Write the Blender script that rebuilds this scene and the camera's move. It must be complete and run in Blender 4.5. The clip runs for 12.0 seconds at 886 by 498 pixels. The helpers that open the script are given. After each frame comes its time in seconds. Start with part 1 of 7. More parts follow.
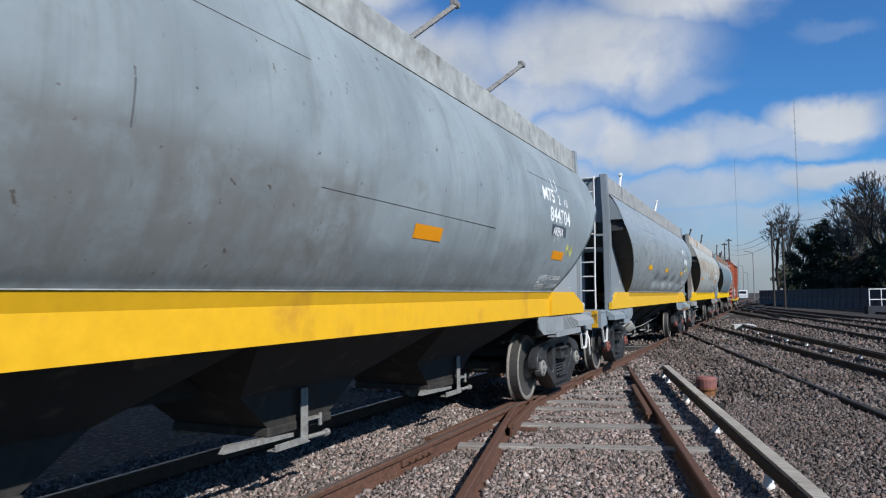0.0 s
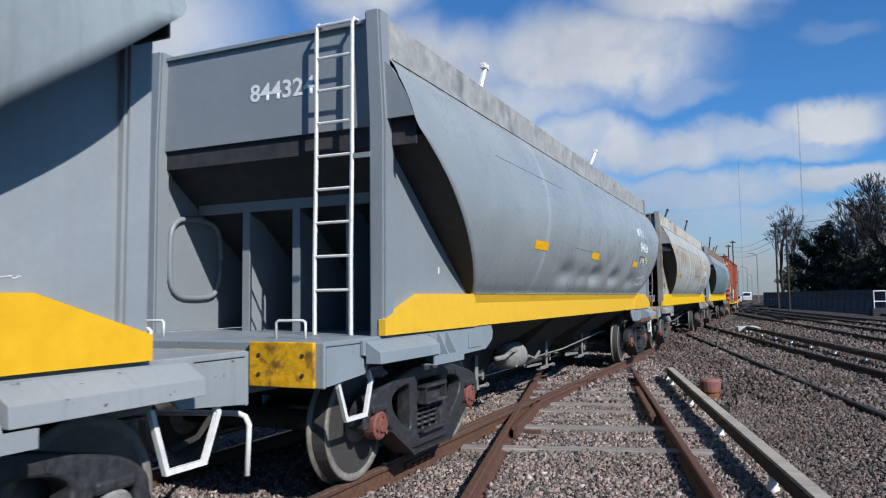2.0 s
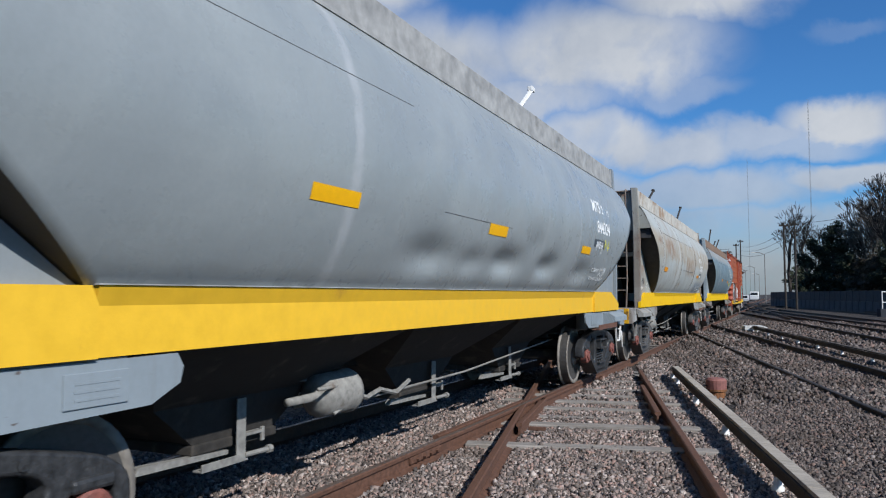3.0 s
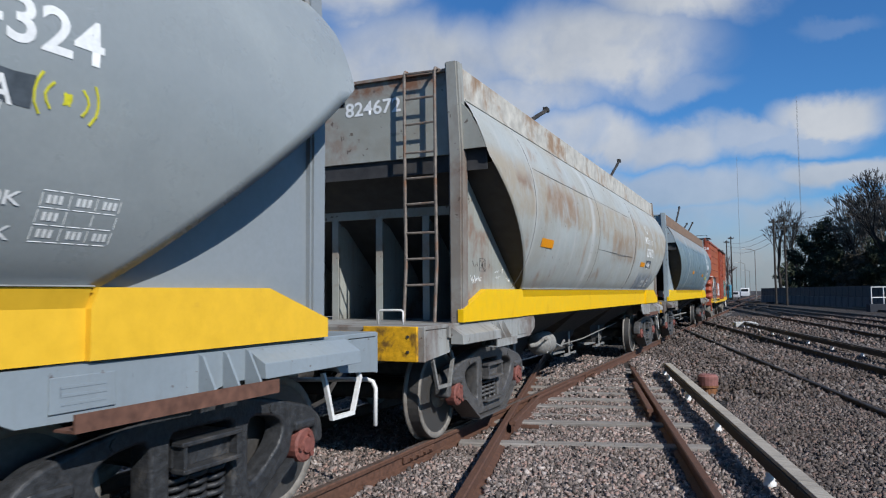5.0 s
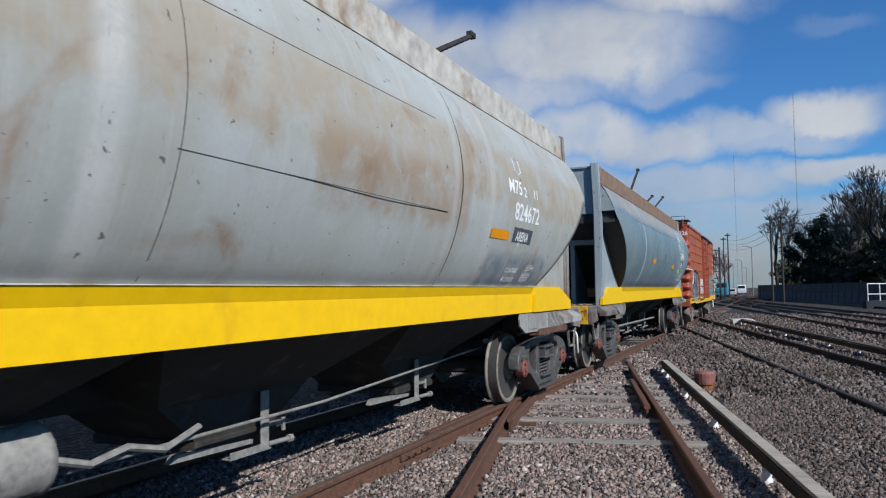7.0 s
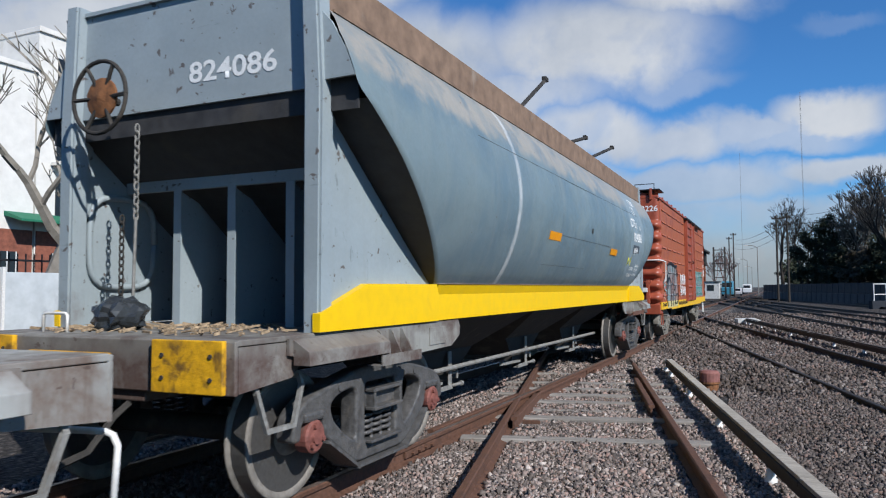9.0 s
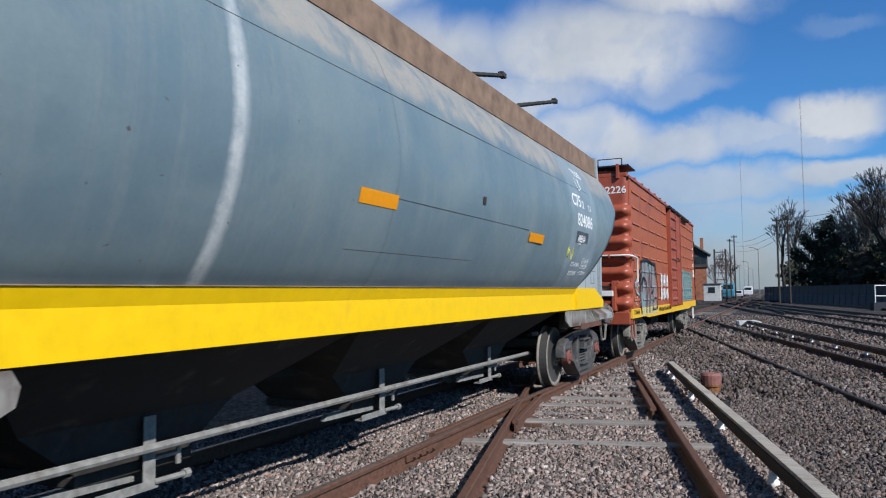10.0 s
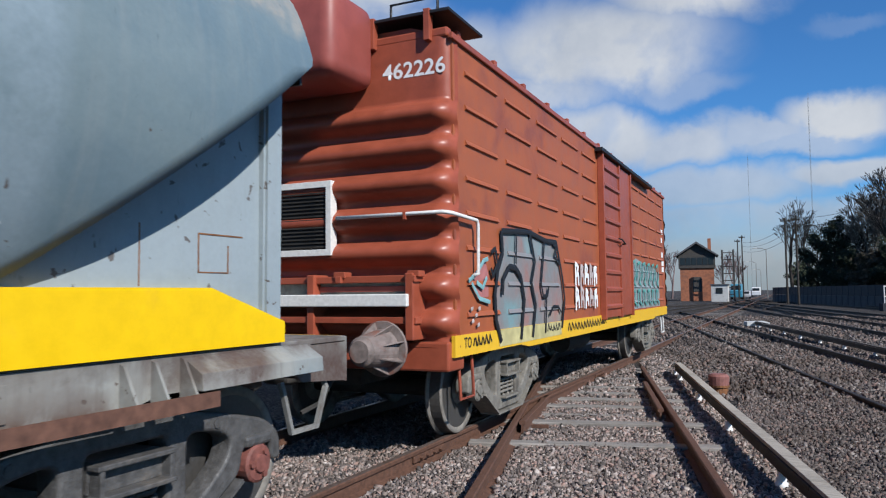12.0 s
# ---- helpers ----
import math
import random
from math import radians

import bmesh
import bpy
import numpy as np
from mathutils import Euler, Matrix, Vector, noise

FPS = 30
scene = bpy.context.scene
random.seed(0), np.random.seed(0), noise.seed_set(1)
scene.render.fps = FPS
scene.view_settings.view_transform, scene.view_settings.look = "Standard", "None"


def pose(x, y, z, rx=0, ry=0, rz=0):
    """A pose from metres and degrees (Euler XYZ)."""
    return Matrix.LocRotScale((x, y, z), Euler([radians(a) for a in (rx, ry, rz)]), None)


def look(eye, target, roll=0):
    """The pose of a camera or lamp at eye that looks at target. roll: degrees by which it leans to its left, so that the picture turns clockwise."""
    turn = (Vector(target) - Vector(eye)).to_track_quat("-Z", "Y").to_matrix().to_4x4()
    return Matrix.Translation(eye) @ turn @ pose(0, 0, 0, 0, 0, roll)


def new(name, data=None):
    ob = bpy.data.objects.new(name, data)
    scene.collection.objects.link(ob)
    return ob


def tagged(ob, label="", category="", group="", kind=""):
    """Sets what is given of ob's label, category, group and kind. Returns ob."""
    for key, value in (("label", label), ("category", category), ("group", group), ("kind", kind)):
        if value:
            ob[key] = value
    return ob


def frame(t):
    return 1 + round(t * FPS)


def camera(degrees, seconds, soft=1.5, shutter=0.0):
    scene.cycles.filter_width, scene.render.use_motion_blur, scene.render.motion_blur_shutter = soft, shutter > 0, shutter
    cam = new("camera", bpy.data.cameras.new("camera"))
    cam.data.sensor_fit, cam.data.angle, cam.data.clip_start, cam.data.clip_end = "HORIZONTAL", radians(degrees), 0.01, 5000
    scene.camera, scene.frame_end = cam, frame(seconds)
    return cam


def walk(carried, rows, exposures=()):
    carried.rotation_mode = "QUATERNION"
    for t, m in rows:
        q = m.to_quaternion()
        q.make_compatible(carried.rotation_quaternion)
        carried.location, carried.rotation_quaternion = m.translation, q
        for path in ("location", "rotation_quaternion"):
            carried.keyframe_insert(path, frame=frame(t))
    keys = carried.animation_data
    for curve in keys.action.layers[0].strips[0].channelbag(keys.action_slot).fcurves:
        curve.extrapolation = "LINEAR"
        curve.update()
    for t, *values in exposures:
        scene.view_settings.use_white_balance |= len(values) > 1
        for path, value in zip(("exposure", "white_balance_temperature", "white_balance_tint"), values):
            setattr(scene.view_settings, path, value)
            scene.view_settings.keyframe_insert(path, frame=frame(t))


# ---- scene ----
cam = camera(62.97, 12.0, soft=1.15, shutter=0.08)
walk(cam, [
    (0, pose(0, 0, 1.40, 93.75, 0.66, 24.25)),
    (0.5, pose(0, 0, 1.40, 93.81, 0.35, 24.34)),
    (1, pose(0, 0, 1.40, 93.93, 0.45, 24.49)),
    (1.5, pose(0, 0, 1.40, 93.86, 0.64, 24.51)),
    (2, pose(0, 0, 1.40, 93.91, 0.67, 24.52)),
    (2.5, pose(0, 0, 1.40, 93.93, 0.30, 24.54)),
    (3, pose(0, 0, 1.40, 93.61, 0.05, 25.00)),
    (5, pose(0, 0, 1.40, 93.53, 0.55, 24.38)),
    (5.5, pose(0, 0, 1.40, 93.53, 0.78, 24.46)),
    (6, pose(0, 0, 1.40, 93.51, 0.89, 24.22)),
    (6.5, pose(0, 0, 1.40, 93.29, 1.03, 24.28)),
    (7, pose(0, 0, 1.40, 93.34, 0.68, 24.17)),
    (9, pose(0, 0, 1.40, 93.17, 0.35, 24.53)),
    (9.5, pose(0, 0, 1.40, 93.44, 0.52, 24.42)),
    (10, pose(0, 0, 1.40, 93.44, 0.60, 24.60)),
    (10.5, pose(0, 0, 1.40, 93.50, 0.57, 24.78)),
    (11, pose(0, 0, 1.40, 93.64, 0.58, 24.63)),
    (11.5, pose(0, 0, 1.40, 93.70, 0.73, 24.75)),
    (12, pose(0, 0, 1.40, 93.51, 0.62, 25.13))], exposures=((0.0, 0.32), (2.6, 0.34), (3.2, 0.22), (7.2, 0.2), (8.8, 0.35), (12.0, 0.33)))

# ---- light ----
SUN_TO = Vector((0.70, -0.385, 0.60)).normalized()
sun = new("sun", bpy.data.lights.new("sun", "SUN"))
sun.data.energy, sun.data.angle, sun.data.color = 5.0, radians(0.5), (1.0, 0.985, 0.965)
sun.matrix_world = look(SUN_TO * 60, (0, 0, 0))


def node_tree(owner):
    owner.use_nodes = True
    tree = owner.node_tree
    tree.nodes.clear()
    return tree


class Net:
    """Short hand for node trees."""

    def __init__(self, owner):
        self.t = node_tree(owner)

    def n(self, kind, **values):
        node = self.t.nodes.new(kind)
        for key, value in values.items():
            if key.startswith("i_"):
                node.inputs[key[2:].replace("_", " ")].default_value = value
            else:
                setattr(node, key, value)
        return node

    def link(self, a, b):
        self.t.links.new(a, b)

    def put(self, value, socket):
        if hasattr(value, "is_output"):
            self.link(value, socket)
        else:
            socket.default_value = value

    def math(self, op, a, b=0.0, c=0.0, clamp=False):
        m = self.n("ShaderNodeMath", operation=op, use_clamp=clamp)
        for v, s in zip((a, b, c), m.inputs):
            self.put(v, s)
        return m.outputs[0]

    def noise(self, vec, scale, detail=4.0, rough=0.55, distort=0.0):
        m = self.n("ShaderNodeTexNoise")
        if vec is not None:
            self.link(vec, m.inputs["Vector"])
        m.inputs["Scale"].default_value, m.inputs["Detail"].default_value = scale, detail
        m.inputs["Roughness"].default_value, m.inputs["Distortion"].default_value = rough, distort
        return m.outputs["Fac"]

    def ramp(self, fac, *stops, interp="LINEAR"):
        m = self.n("ShaderNodeValToRGB")
        m.color_ramp.interpolation = interp
        el = m.color_ramp.elements
        while len(el) < len(stops):
            el.new(0.5)
        for e, (p, c) in zip(el, stops):
            e.position = p
            e.color = (c, c, c, 1) if isinstance(c, (int, float)) else (*c, 1)
        self.link(fac, m.inputs[0])
        return m.outputs[0]

    def mix(self, fac, a, b, blend="MIX"):
        m = self.n("ShaderNodeMix", data_type="RGBA", blend_type=blend)
        self.put(fac, m.inputs[0])
        for v, s in ((a, m.inputs[6]), (b, m.inputs[7])):
            if isinstance(v, tuple):
                v = (*v, 1.0)
            self.put(v, s)
        return m.outputs[2]

    def maprange(self, v, a, b, c=0.0, d=1.0, smooth=False):
        m = self.n("ShaderNodeMapRange")
        if smooth:
            m.interpolation_type = "SMOOTHSTEP"
        self.put(v, m.inputs[0])
        for i, x in enumerate((a, b, c, d)):
            m.inputs[i + 1].default_value = x
        return m.outputs[0]


def build_world():
    world = bpy.data.worlds.new("sky")
    scene.world = world
    w = Net(world)
    sky = w.n("ShaderNodeTexSky", sky_type="NISHITA", sun_disc=False)
    sky.sun_elevation = math.asin(SUN_TO.z)
    sky.sun_rotation = math.atan2(SUN_TO.x, SUN_TO.y)
    sky.air_density, sky.dust_density, sky.ozone_density = 1.0, 0.3, 3.0
    co = w.n("ShaderNodeTexCoord").outputs["Generated"]
    sep = w.n("ShaderNodeSeparateXYZ")
    w.link(co, sep.inputs[0])
    az = w.math("MULTIPLY", w.math("ARCTAN2", sep.outputs[0], sep.outputs[1]), 57.2958)
    el = w.math("MULTIPLY", w.math("ARCSINE", sep.outputs[2]), 57.2958)
    # a flat cloud deck seen in perspective
    high = w.math("MAXIMUM", sep.outputs[2], 0.03)
    comb = w.n("ShaderNodeCombineXYZ")
    w.link(w.math("DIVIDE", sep.outputs[0], high), comb.inputs[0])
    w.link(w.math("DIVIDE", sep.outputs[1], high), comb.inputs[1])
    fluff = w.noise(co, 9.0, 7.0, 0.55, 0.3)
    soft = w.noise(co, 3.2, 5.0, 0.5, 0.2)
    wob = w.math("MULTIPLY", w.math("SUBTRACT", fluff, 0.5), 11.0)
    wob2 = w.math("MULTIPLY", w.math("SUBTRACT", soft, 0.5), 5.0)

    def blob(a, e, ra, re, gain=1.0):
        da = w.math("DIVIDE", w.math("SUBTRACT", w.math("ADD", az, wob2), a), ra)
        de = w.math("DIVIDE", w.math("SUBTRACT", w.math("ADD", el, w.math("MULTIPLY", wob, 0.45)), e), re)
        r = w.math("SQRT", w.math("ADD", w.math("MULTIPLY", da, da), w.math("MULTIPLY", de, de)))
        return w.math("MULTIPLY", w.maprange(r, 1.15, 0.45, 0.0, 1.0, True), gain)

    cover = None
    for b in CLOUDS:
        v = blob(*b)
        cover = v if cover is None else w.math("MAXIMUM", cover, v)
    # scattered fair-weather cloud over the rest of the sky
    rest = w.noise(comb.outputs[0], 0.55, 6.0, 0.55, 0.2)
    outside = w.maprange(w.math("ABSOLUTE", w.math("ADD", az, 21.0)), 38.0, 62.0)
    rest = w.math("MULTIPLY", w.maprange(rest, 0.62, 0.76, 0.0, 0.12, True), outside)
    cover = w.math("MAXIMUM", cover, rest)
    cover = w.math("MULTIPLY", cover, w.maprange(fluff, 0.25, 0.48, 0.6, 1.0))
    grey = w.ramp(w.noise(co, 5.0, 6.0, 0.6), (0.3, (4.8, 5.4, 6.4)), (0.62, (7.3, 7.7, 8.3)))
    low = w.maprange(el, 0.0, 12.0, 0.56, 1.0, True)
    grey = w.mix(1.0, grey, low, "MULTIPLY")
    deep = w.mix(1.0, sky.outputs[0], (0.46, 0.97, 1.47), "MULTIPLY")
    col = w.mix(w.math("MULTIPLY", cover, 0.97), deep, grey)
    bg = w.n("ShaderNodeBackground")
    bg.inputs[1].default_value = 0.07
    w.link(col, bg.inputs[0])
    out = w.n("ShaderNodeOutputWorld")
    w.link(bg.outputs[0], out.inputs[0])


CLOUDS = ((-26, 17.2, 9.5, 4.8), (-13, 18.2, 11, 4.2), (-5, 22.6, 8.5, 3.8), (-31, 24, 6, 5), (-19, 14.8, 9, 2.0, 0.85), (-55, 20, 18, 9), (-8, 15.2, 6, 1.2, 0.4), (5, 18.3, 3, 0.8, 0.15),
          (-13, 11.8, 6.5, 2.4, 0.95), (-7, 11.4, 5, 2.0, 0.85), (-1.5, 11.4, 5, 1.3, 0.7), (3.8, 12.2, 4.6, 1.6, 1.0), (0.5, 10.9, 6, 1.2, 0.6), (5.5, 8.4, 7, 1.3, 0.85), (-6, 7.8, 11, 2.2, 0.7), (-14, 8, 7, 2.5, 0.8),
          (-4, 4.8, 30, 2.2, 0.65), (-12, 0.0, 55, 5.5, 0.9))
build_world()


# ---- materials ----
def bsdf(name, rough=0.6, metal=0.0):
    m = bpy.data.materials.new(name)
    n = Net(m)
    out = n.n("ShaderNodeOutputMaterial")
    b = n.n("ShaderNodeBsdfPrincipled")
    b.inputs["Roughness"].default_value, b.inputs["Metallic"].default_value = rough, metal
    b.inputs["Specular IOR Level"].default_value = 0.32
    n.link(b.outputs[0], out.inputs[0])
    return m, n, b


def toned(c):
    """Scales all paint and metal colours down, to deepen shade under raised exposure."""
    return tuple(0.79 * v for v in c)


def plain(name, colour, rough=0.6, metal=0.0, grain=30.0, depth=0.25, bump=0.0, bumpscale=60.0, dirt=None, dirtscale=2.0, spot=0.5):
    """Colour with fine grain, broad stains and a little relief."""
    colour = toned(colour)
    dirt = toned(dirt) if dirt else None
    m, n, b = bsdf(name, rough, metal)
    co = n.n("ShaderNodeTexCoord").outputs["Object"]
    fine = n.noise(co, grain, 5.0, 0.6)
    dark = tuple(c * (1 - depth) for c in colour)
    lite = tuple(min(1, c * (1 + depth)) for c in colour)
    col = n.ramp(fine, (0.3, dark), (0.7, lite))
    if dirt:
        broad = n.noise(co, dirtscale, 6.0, 0.62, 0.4)
        col = n.mix(n.maprange(broad, spot, spot + 0.18, 0.0, 0.85, True), col, dirt)
    n.put(col, b.inputs["Base Color"])
    n.link(n.maprange(fine, 0.2, 0.8, max(0.05, rough - 0.12), min(1, rough + 0.12)), b.inputs["Roughness"])
    if bump:
        bp = n.n("ShaderNodeBump")
        bp.inputs["Strength"].default_value, bp.inputs["Distance"].default_value = bump, 0.01
        n.link(n.noise(co, bumpscale, 5.0, 0.6), bp.inputs["Height"])
        n.link(bp.outputs[0], b.inputs["Normal"])
    return m


# ---- mesh helpers ----
def mesh_of(bm, name, material=None, smooth=False):
    me = bpy.data.meshes.new(name)
    bm.normal_update()
    bm.to_mesh(me)
    bm.free()
    if material:
        me.materials.append(material)
    if smooth:
        for p in me.polygons:
            p.use_smooth = True
    return me


def part(name, bm, material, parent=None, label="", smooth=False, m=None):
    ob = new(name, mesh_of(bm, name, material, smooth))
    if parent:
        ob.parent = parent
    if m is not None:
        ob.matrix_basis = m
    if label:
        tagged(ob, label)
    return ob


def root(name, label, category, group="", m=None, kind=""):
    ob = new(name)
    ob.empty_display_size = 0.3
    if m is not None:
        ob.matrix_basis = m
    return tagged(ob, label, category, group, kind)


def add_box(bm, x0, x1, y0, y1, z0, z1, bevel=0.0, m=None):
    vs = [bm.verts.new((x, y, z)) for z in (z0, z1) for x, y in ((x0, y0), (x1, y0), (x1, y1), (x0, y1))]
    fs = [bm.faces.new([vs[i] for i in f]) for f in ((3, 2, 1, 0), (4, 5, 6, 7), (0, 1, 5, 4), (1, 2, 6, 5), (2, 3, 7, 6), (3, 0, 4, 7))]
    if bevel:
        es = list({e for f in fs for e in f.edges})
        r = bmesh.ops.bevel(bm, geom=es, offset=bevel, segments=2, affect="EDGES", profile=0.5)
        vs = [v for v in {v for f in r["faces"] for v in f.verts} | {v for v in vs if v.is_valid}]
    if m is not None:
        for v in {v for v in vs if v.is_valid}:
            v.co = m @ v.co
    return bm


def box(x0, x1, y0, y1, z0, z1, bevel=0.0):
    return add_box(bmesh.new(), x0, x1, y0, y1, z0, z1, bevel)


def round_box(x0, x1, y0, y1, z0, z1, r):
    bm = add_box(bmesh.new(), x0, x1, y0, y1, z0, z1)
    bmesh.ops.bevel(bm, geom=bm.edges[:], offset=r, segments=5, affect="EDGES", profile=0.5)
    return bm


def add_prism(bm, pts, axis, a, b):
    """A polygon, given in the plane across axis, drawn out from a to b."""
    def at(p, k):
        return {"x": (k, p[0], p[1]), "y": (p[0], k, p[1]), "z": (p[0], p[1], k)}[axis]
    lo = [bm.verts.new(at(p, a)) for p in pts]
    hi = [bm.verts.new(at(p, b)) for p in pts]
    bm.faces.new(lo[::-1])
    bm.faces.new(hi)
    for i in range(len(pts)):
        j = (i + 1) % len(pts)
        bm.faces.new((lo[i], lo[j], hi[j], hi[i]))
    bmesh.ops.recalc_face_normals(bm, faces=bm.faces[:])
    return bm


def prism(pts, axis, a, b, bevel=0.0):
    bm = add_prism(bmesh.new(), pts, axis, a, b)
    if bevel:
        bmesh.ops.bevel(bm, geom=bm.edges[:], offset=bevel, segments=2, affect="EDGES", profile=0.5)
    return bm


def add_tube(bm, p, q, r, r2=None, seg=10, cap=True):
    p, q = Vector(p), Vector(q)
    r2 = r if r2 is None else r2
    d = (q - p).normalized()
    u = d.orthogonal().normalized()
    v = d.cross(u)
    a = [bm.verts.new(p + (u * math.cos(t) + v * math.sin(t)) * r) for t in (2 * math.pi * i / seg for i in range(seg))]
    b = [bm.verts.new(q + (u * math.cos(t) + v * math.sin(t)) * r2) for t in (2 * math.pi * i / seg for i in range(seg))]
    for i in range(seg):
        j = (i + 1) % seg
        bm.faces.new((a[i], a[j], b[j], b[i]))
    if cap:
        bm.faces.new(a[::-1])
        bm.faces.new(b)
    return bm


def tube(p, q, r, r2=None, seg=10):
    return add_tube(bmesh.new(), p, q, r, r2, seg)


def add_path(bm, pts, r, seg=8):
    """A bent rod through the points."""
    pts = [Vector(p) for p in pts]
    rings = []
    for i, p in enumerate(pts):
        d = ((pts[min(i + 1, len(pts) - 1)] - p).normalized() + (p - pts[max(i - 1, 0)]).normalized()).normalized()
        if i == 0:
            u = d.orthogonal().normalized()
        else:
            u = (u - d * u.dot(d)).normalized()
        v = d.cross(u)
        rings.append([bm.verts.new(p + (u * math.cos(t) + v * math.sin(t)) * r) for t in (2 * math.pi * k / seg for k in range(seg))])
    for a, b in zip(rings, rings[1:]):
        for i in range(seg):
            j = (i + 1) % seg
            bm.faces.new((a[i], a[j], b[j], b[i]))
    bm.faces.new(rings[0][::-1])
    bm.faces.new(rings[-1])
    return bm


def path(pts, r, seg=8):
    return add_path(bmesh.new(), pts, r, seg)


def add_lathe(bm, prof, axis_m, seg=32):
    """prof: (radius, along) pairs, turned about local z of axis_m."""
    rings = []
    for r, h in prof:
        rings.append([bm.verts.new(axis_m @ Vector((r * math.cos(t), r * math.sin(t), h))) for t in (2 * math.pi * k / seg for k in range(seg))])
    for a, b in zip(rings, rings[1:]):
        for i in range(seg):
            j = (i + 1) % seg
            bm.faces.new((a[i], a[j], b[j], b[i]))
    bm.faces.new(rings[0][::-1])
    bm.faces.new(rings[-1])
    return bm


def hull_paint(name, base, alt, rust, rust_at, streak, dust, bands=(), patches=(), pits=0.0, sheen=0.5):
    """Weathered wagon paint: broad fading, vertical runs, rust blooms, pits, and bands or patches of other paint.
    bands: (y, half width, colour, amount); patches: (y0, y1, z0, z1, colour, amount)."""
    base, alt, rust, dust = toned(base), toned(alt), toned(rust), toned(dust)
    m, n, b = bsdf(name, sheen)
    co = n.n("ShaderNodeTexCoord").outputs["Object"]
    sep = n.n("ShaderNodeSeparateXYZ")
    n.link(co, sep.inputs[0])
    y, z = sep.outputs[1], sep.outputs[2]
    broad = n.noise(co, 0.9, 6.0, 0.6, 0.6)
    col = n.mix(n.maprange(broad, 0.36, 0.64, 0.0, 1.0, True), base, alt)
    mp = n.n("ShaderNodeMapping")
    n.link(co, mp.inputs[0])
    mp.inputs["Scale"].default_value = (1.0, 9.0, 0.55)
    runs = n.noise(mp.outputs[0], 1.6, 6.0, 0.65)
    col = n.mix(n.math("MULTIPLY", n.maprange(runs, 0.5, 0.72), streak), col, dust)
    mid = n.noise(co, 3.2, 7.0, 0.68, 0.3)
    wob = n.math("MULTIPLY", n.math("SUBTRACT", mid, 0.5), 0.35)
    yy, zz = n.math("ADD", y, wob), n.math("ADD", z, wob)
    for y0, y1, z0, z1, c, k in patches:
        ins = n.math("MULTIPLY", n.math("MULTIPLY", n.maprange(yy, y0, y0 + 0.1), n.maprange(yy, y1, y1 - 0.1)),
                     n.math("MULTIPLY", n.maprange(zz, z0, z0 + 0.12), n.maprange(zz, z1, z1 - 0.12)))
        col = n.mix(n.math("MULTIPLY", n.math("MULTIPLY", ins, n.maprange(mid, 0.36, 0.56, 0.25, 1.0)), k), col, toned(c))
    for at, half, c, k in bands:
        near = n.maprange(n.math("ABSOLUTE", n.math("SUBTRACT", n.math("ADD", y, n.math("MULTIPLY", wob, 0.25)), at)), half, half * 0.3)
        col = n.mix(n.math("MULTIPLY", n.math("MULTIPLY", near, n.maprange(mid, 0.3, 0.55, 0.35, 1.0)), k), col, toned(c))
    bloom = n.math("MULTIPLY", n.maprange(n.noise(co, 1.3, 5.0, 0.6, 0.5), rust_at, rust_at + 0.16, 0, 1, True), n.maprange(mid, 0.36, 0.6, 0.15, 1.0))
    col = n.mix(n.math("MULTIPLY", bloom, 0.8), col, rust)
    fine = n.noise(co, 34.0, 4.0, 0.6)
    if pits:
        chip = n.maprange(n.noise(co, 13.0, 3.0, 0.55, 0.4), 0.74 - 0.05 * pits, 0.76 - 0.05 * pits)
        col = n.mix(n.math("MULTIPLY", chip, 0.85), col, (0.07, 0.045, 0.035))
        scar_at = n.n("ShaderNodeMapping")
        n.link(co, scar_at.inputs[0])
        scar_at.inputs["Scale"].default_value = (1.0, 16.0, 4.0)
        scar = n.maprange(n.noise(scar_at.outputs[0], 1.6, 4.0, 0.6, 0.3), 0.70 - 0.03 * pits, 0.74 - 0.03 * pits)
        col = n.mix(n.math("MULTIPLY", n.math("MULTIPLY", scar, n.maprange(broad, 0.42, 0.56)), 0.55), col, tuple(0.38 * c for c in alt))
    col = n.mix(n.maprange(fine, 0.3, 0.75, 0.0, 0.22), col, tuple(c * 0.62 for c in base))
    n.put(col, b.inputs["Base Color"])
    n.link(n.maprange(mid, 0.3, 0.7, sheen - 0.14, sheen + 0.2), b.inputs["Roughness"])
    bp = n.n("ShaderNodeBump")
    bp.inputs["Strength"].default_value, bp.inputs["Distance"].default_value = 0.5, 0.02
    n.link(n.math("ADD", n.math("MULTIPLY", n.noise(co, 1.7, 3.0, 0.5), 1.2), n.math("MULTIPLY", fine, 0.05)), bp.inputs["Height"])
    n.link(bp.outputs[0], b.inputs["Normal"])
    return m


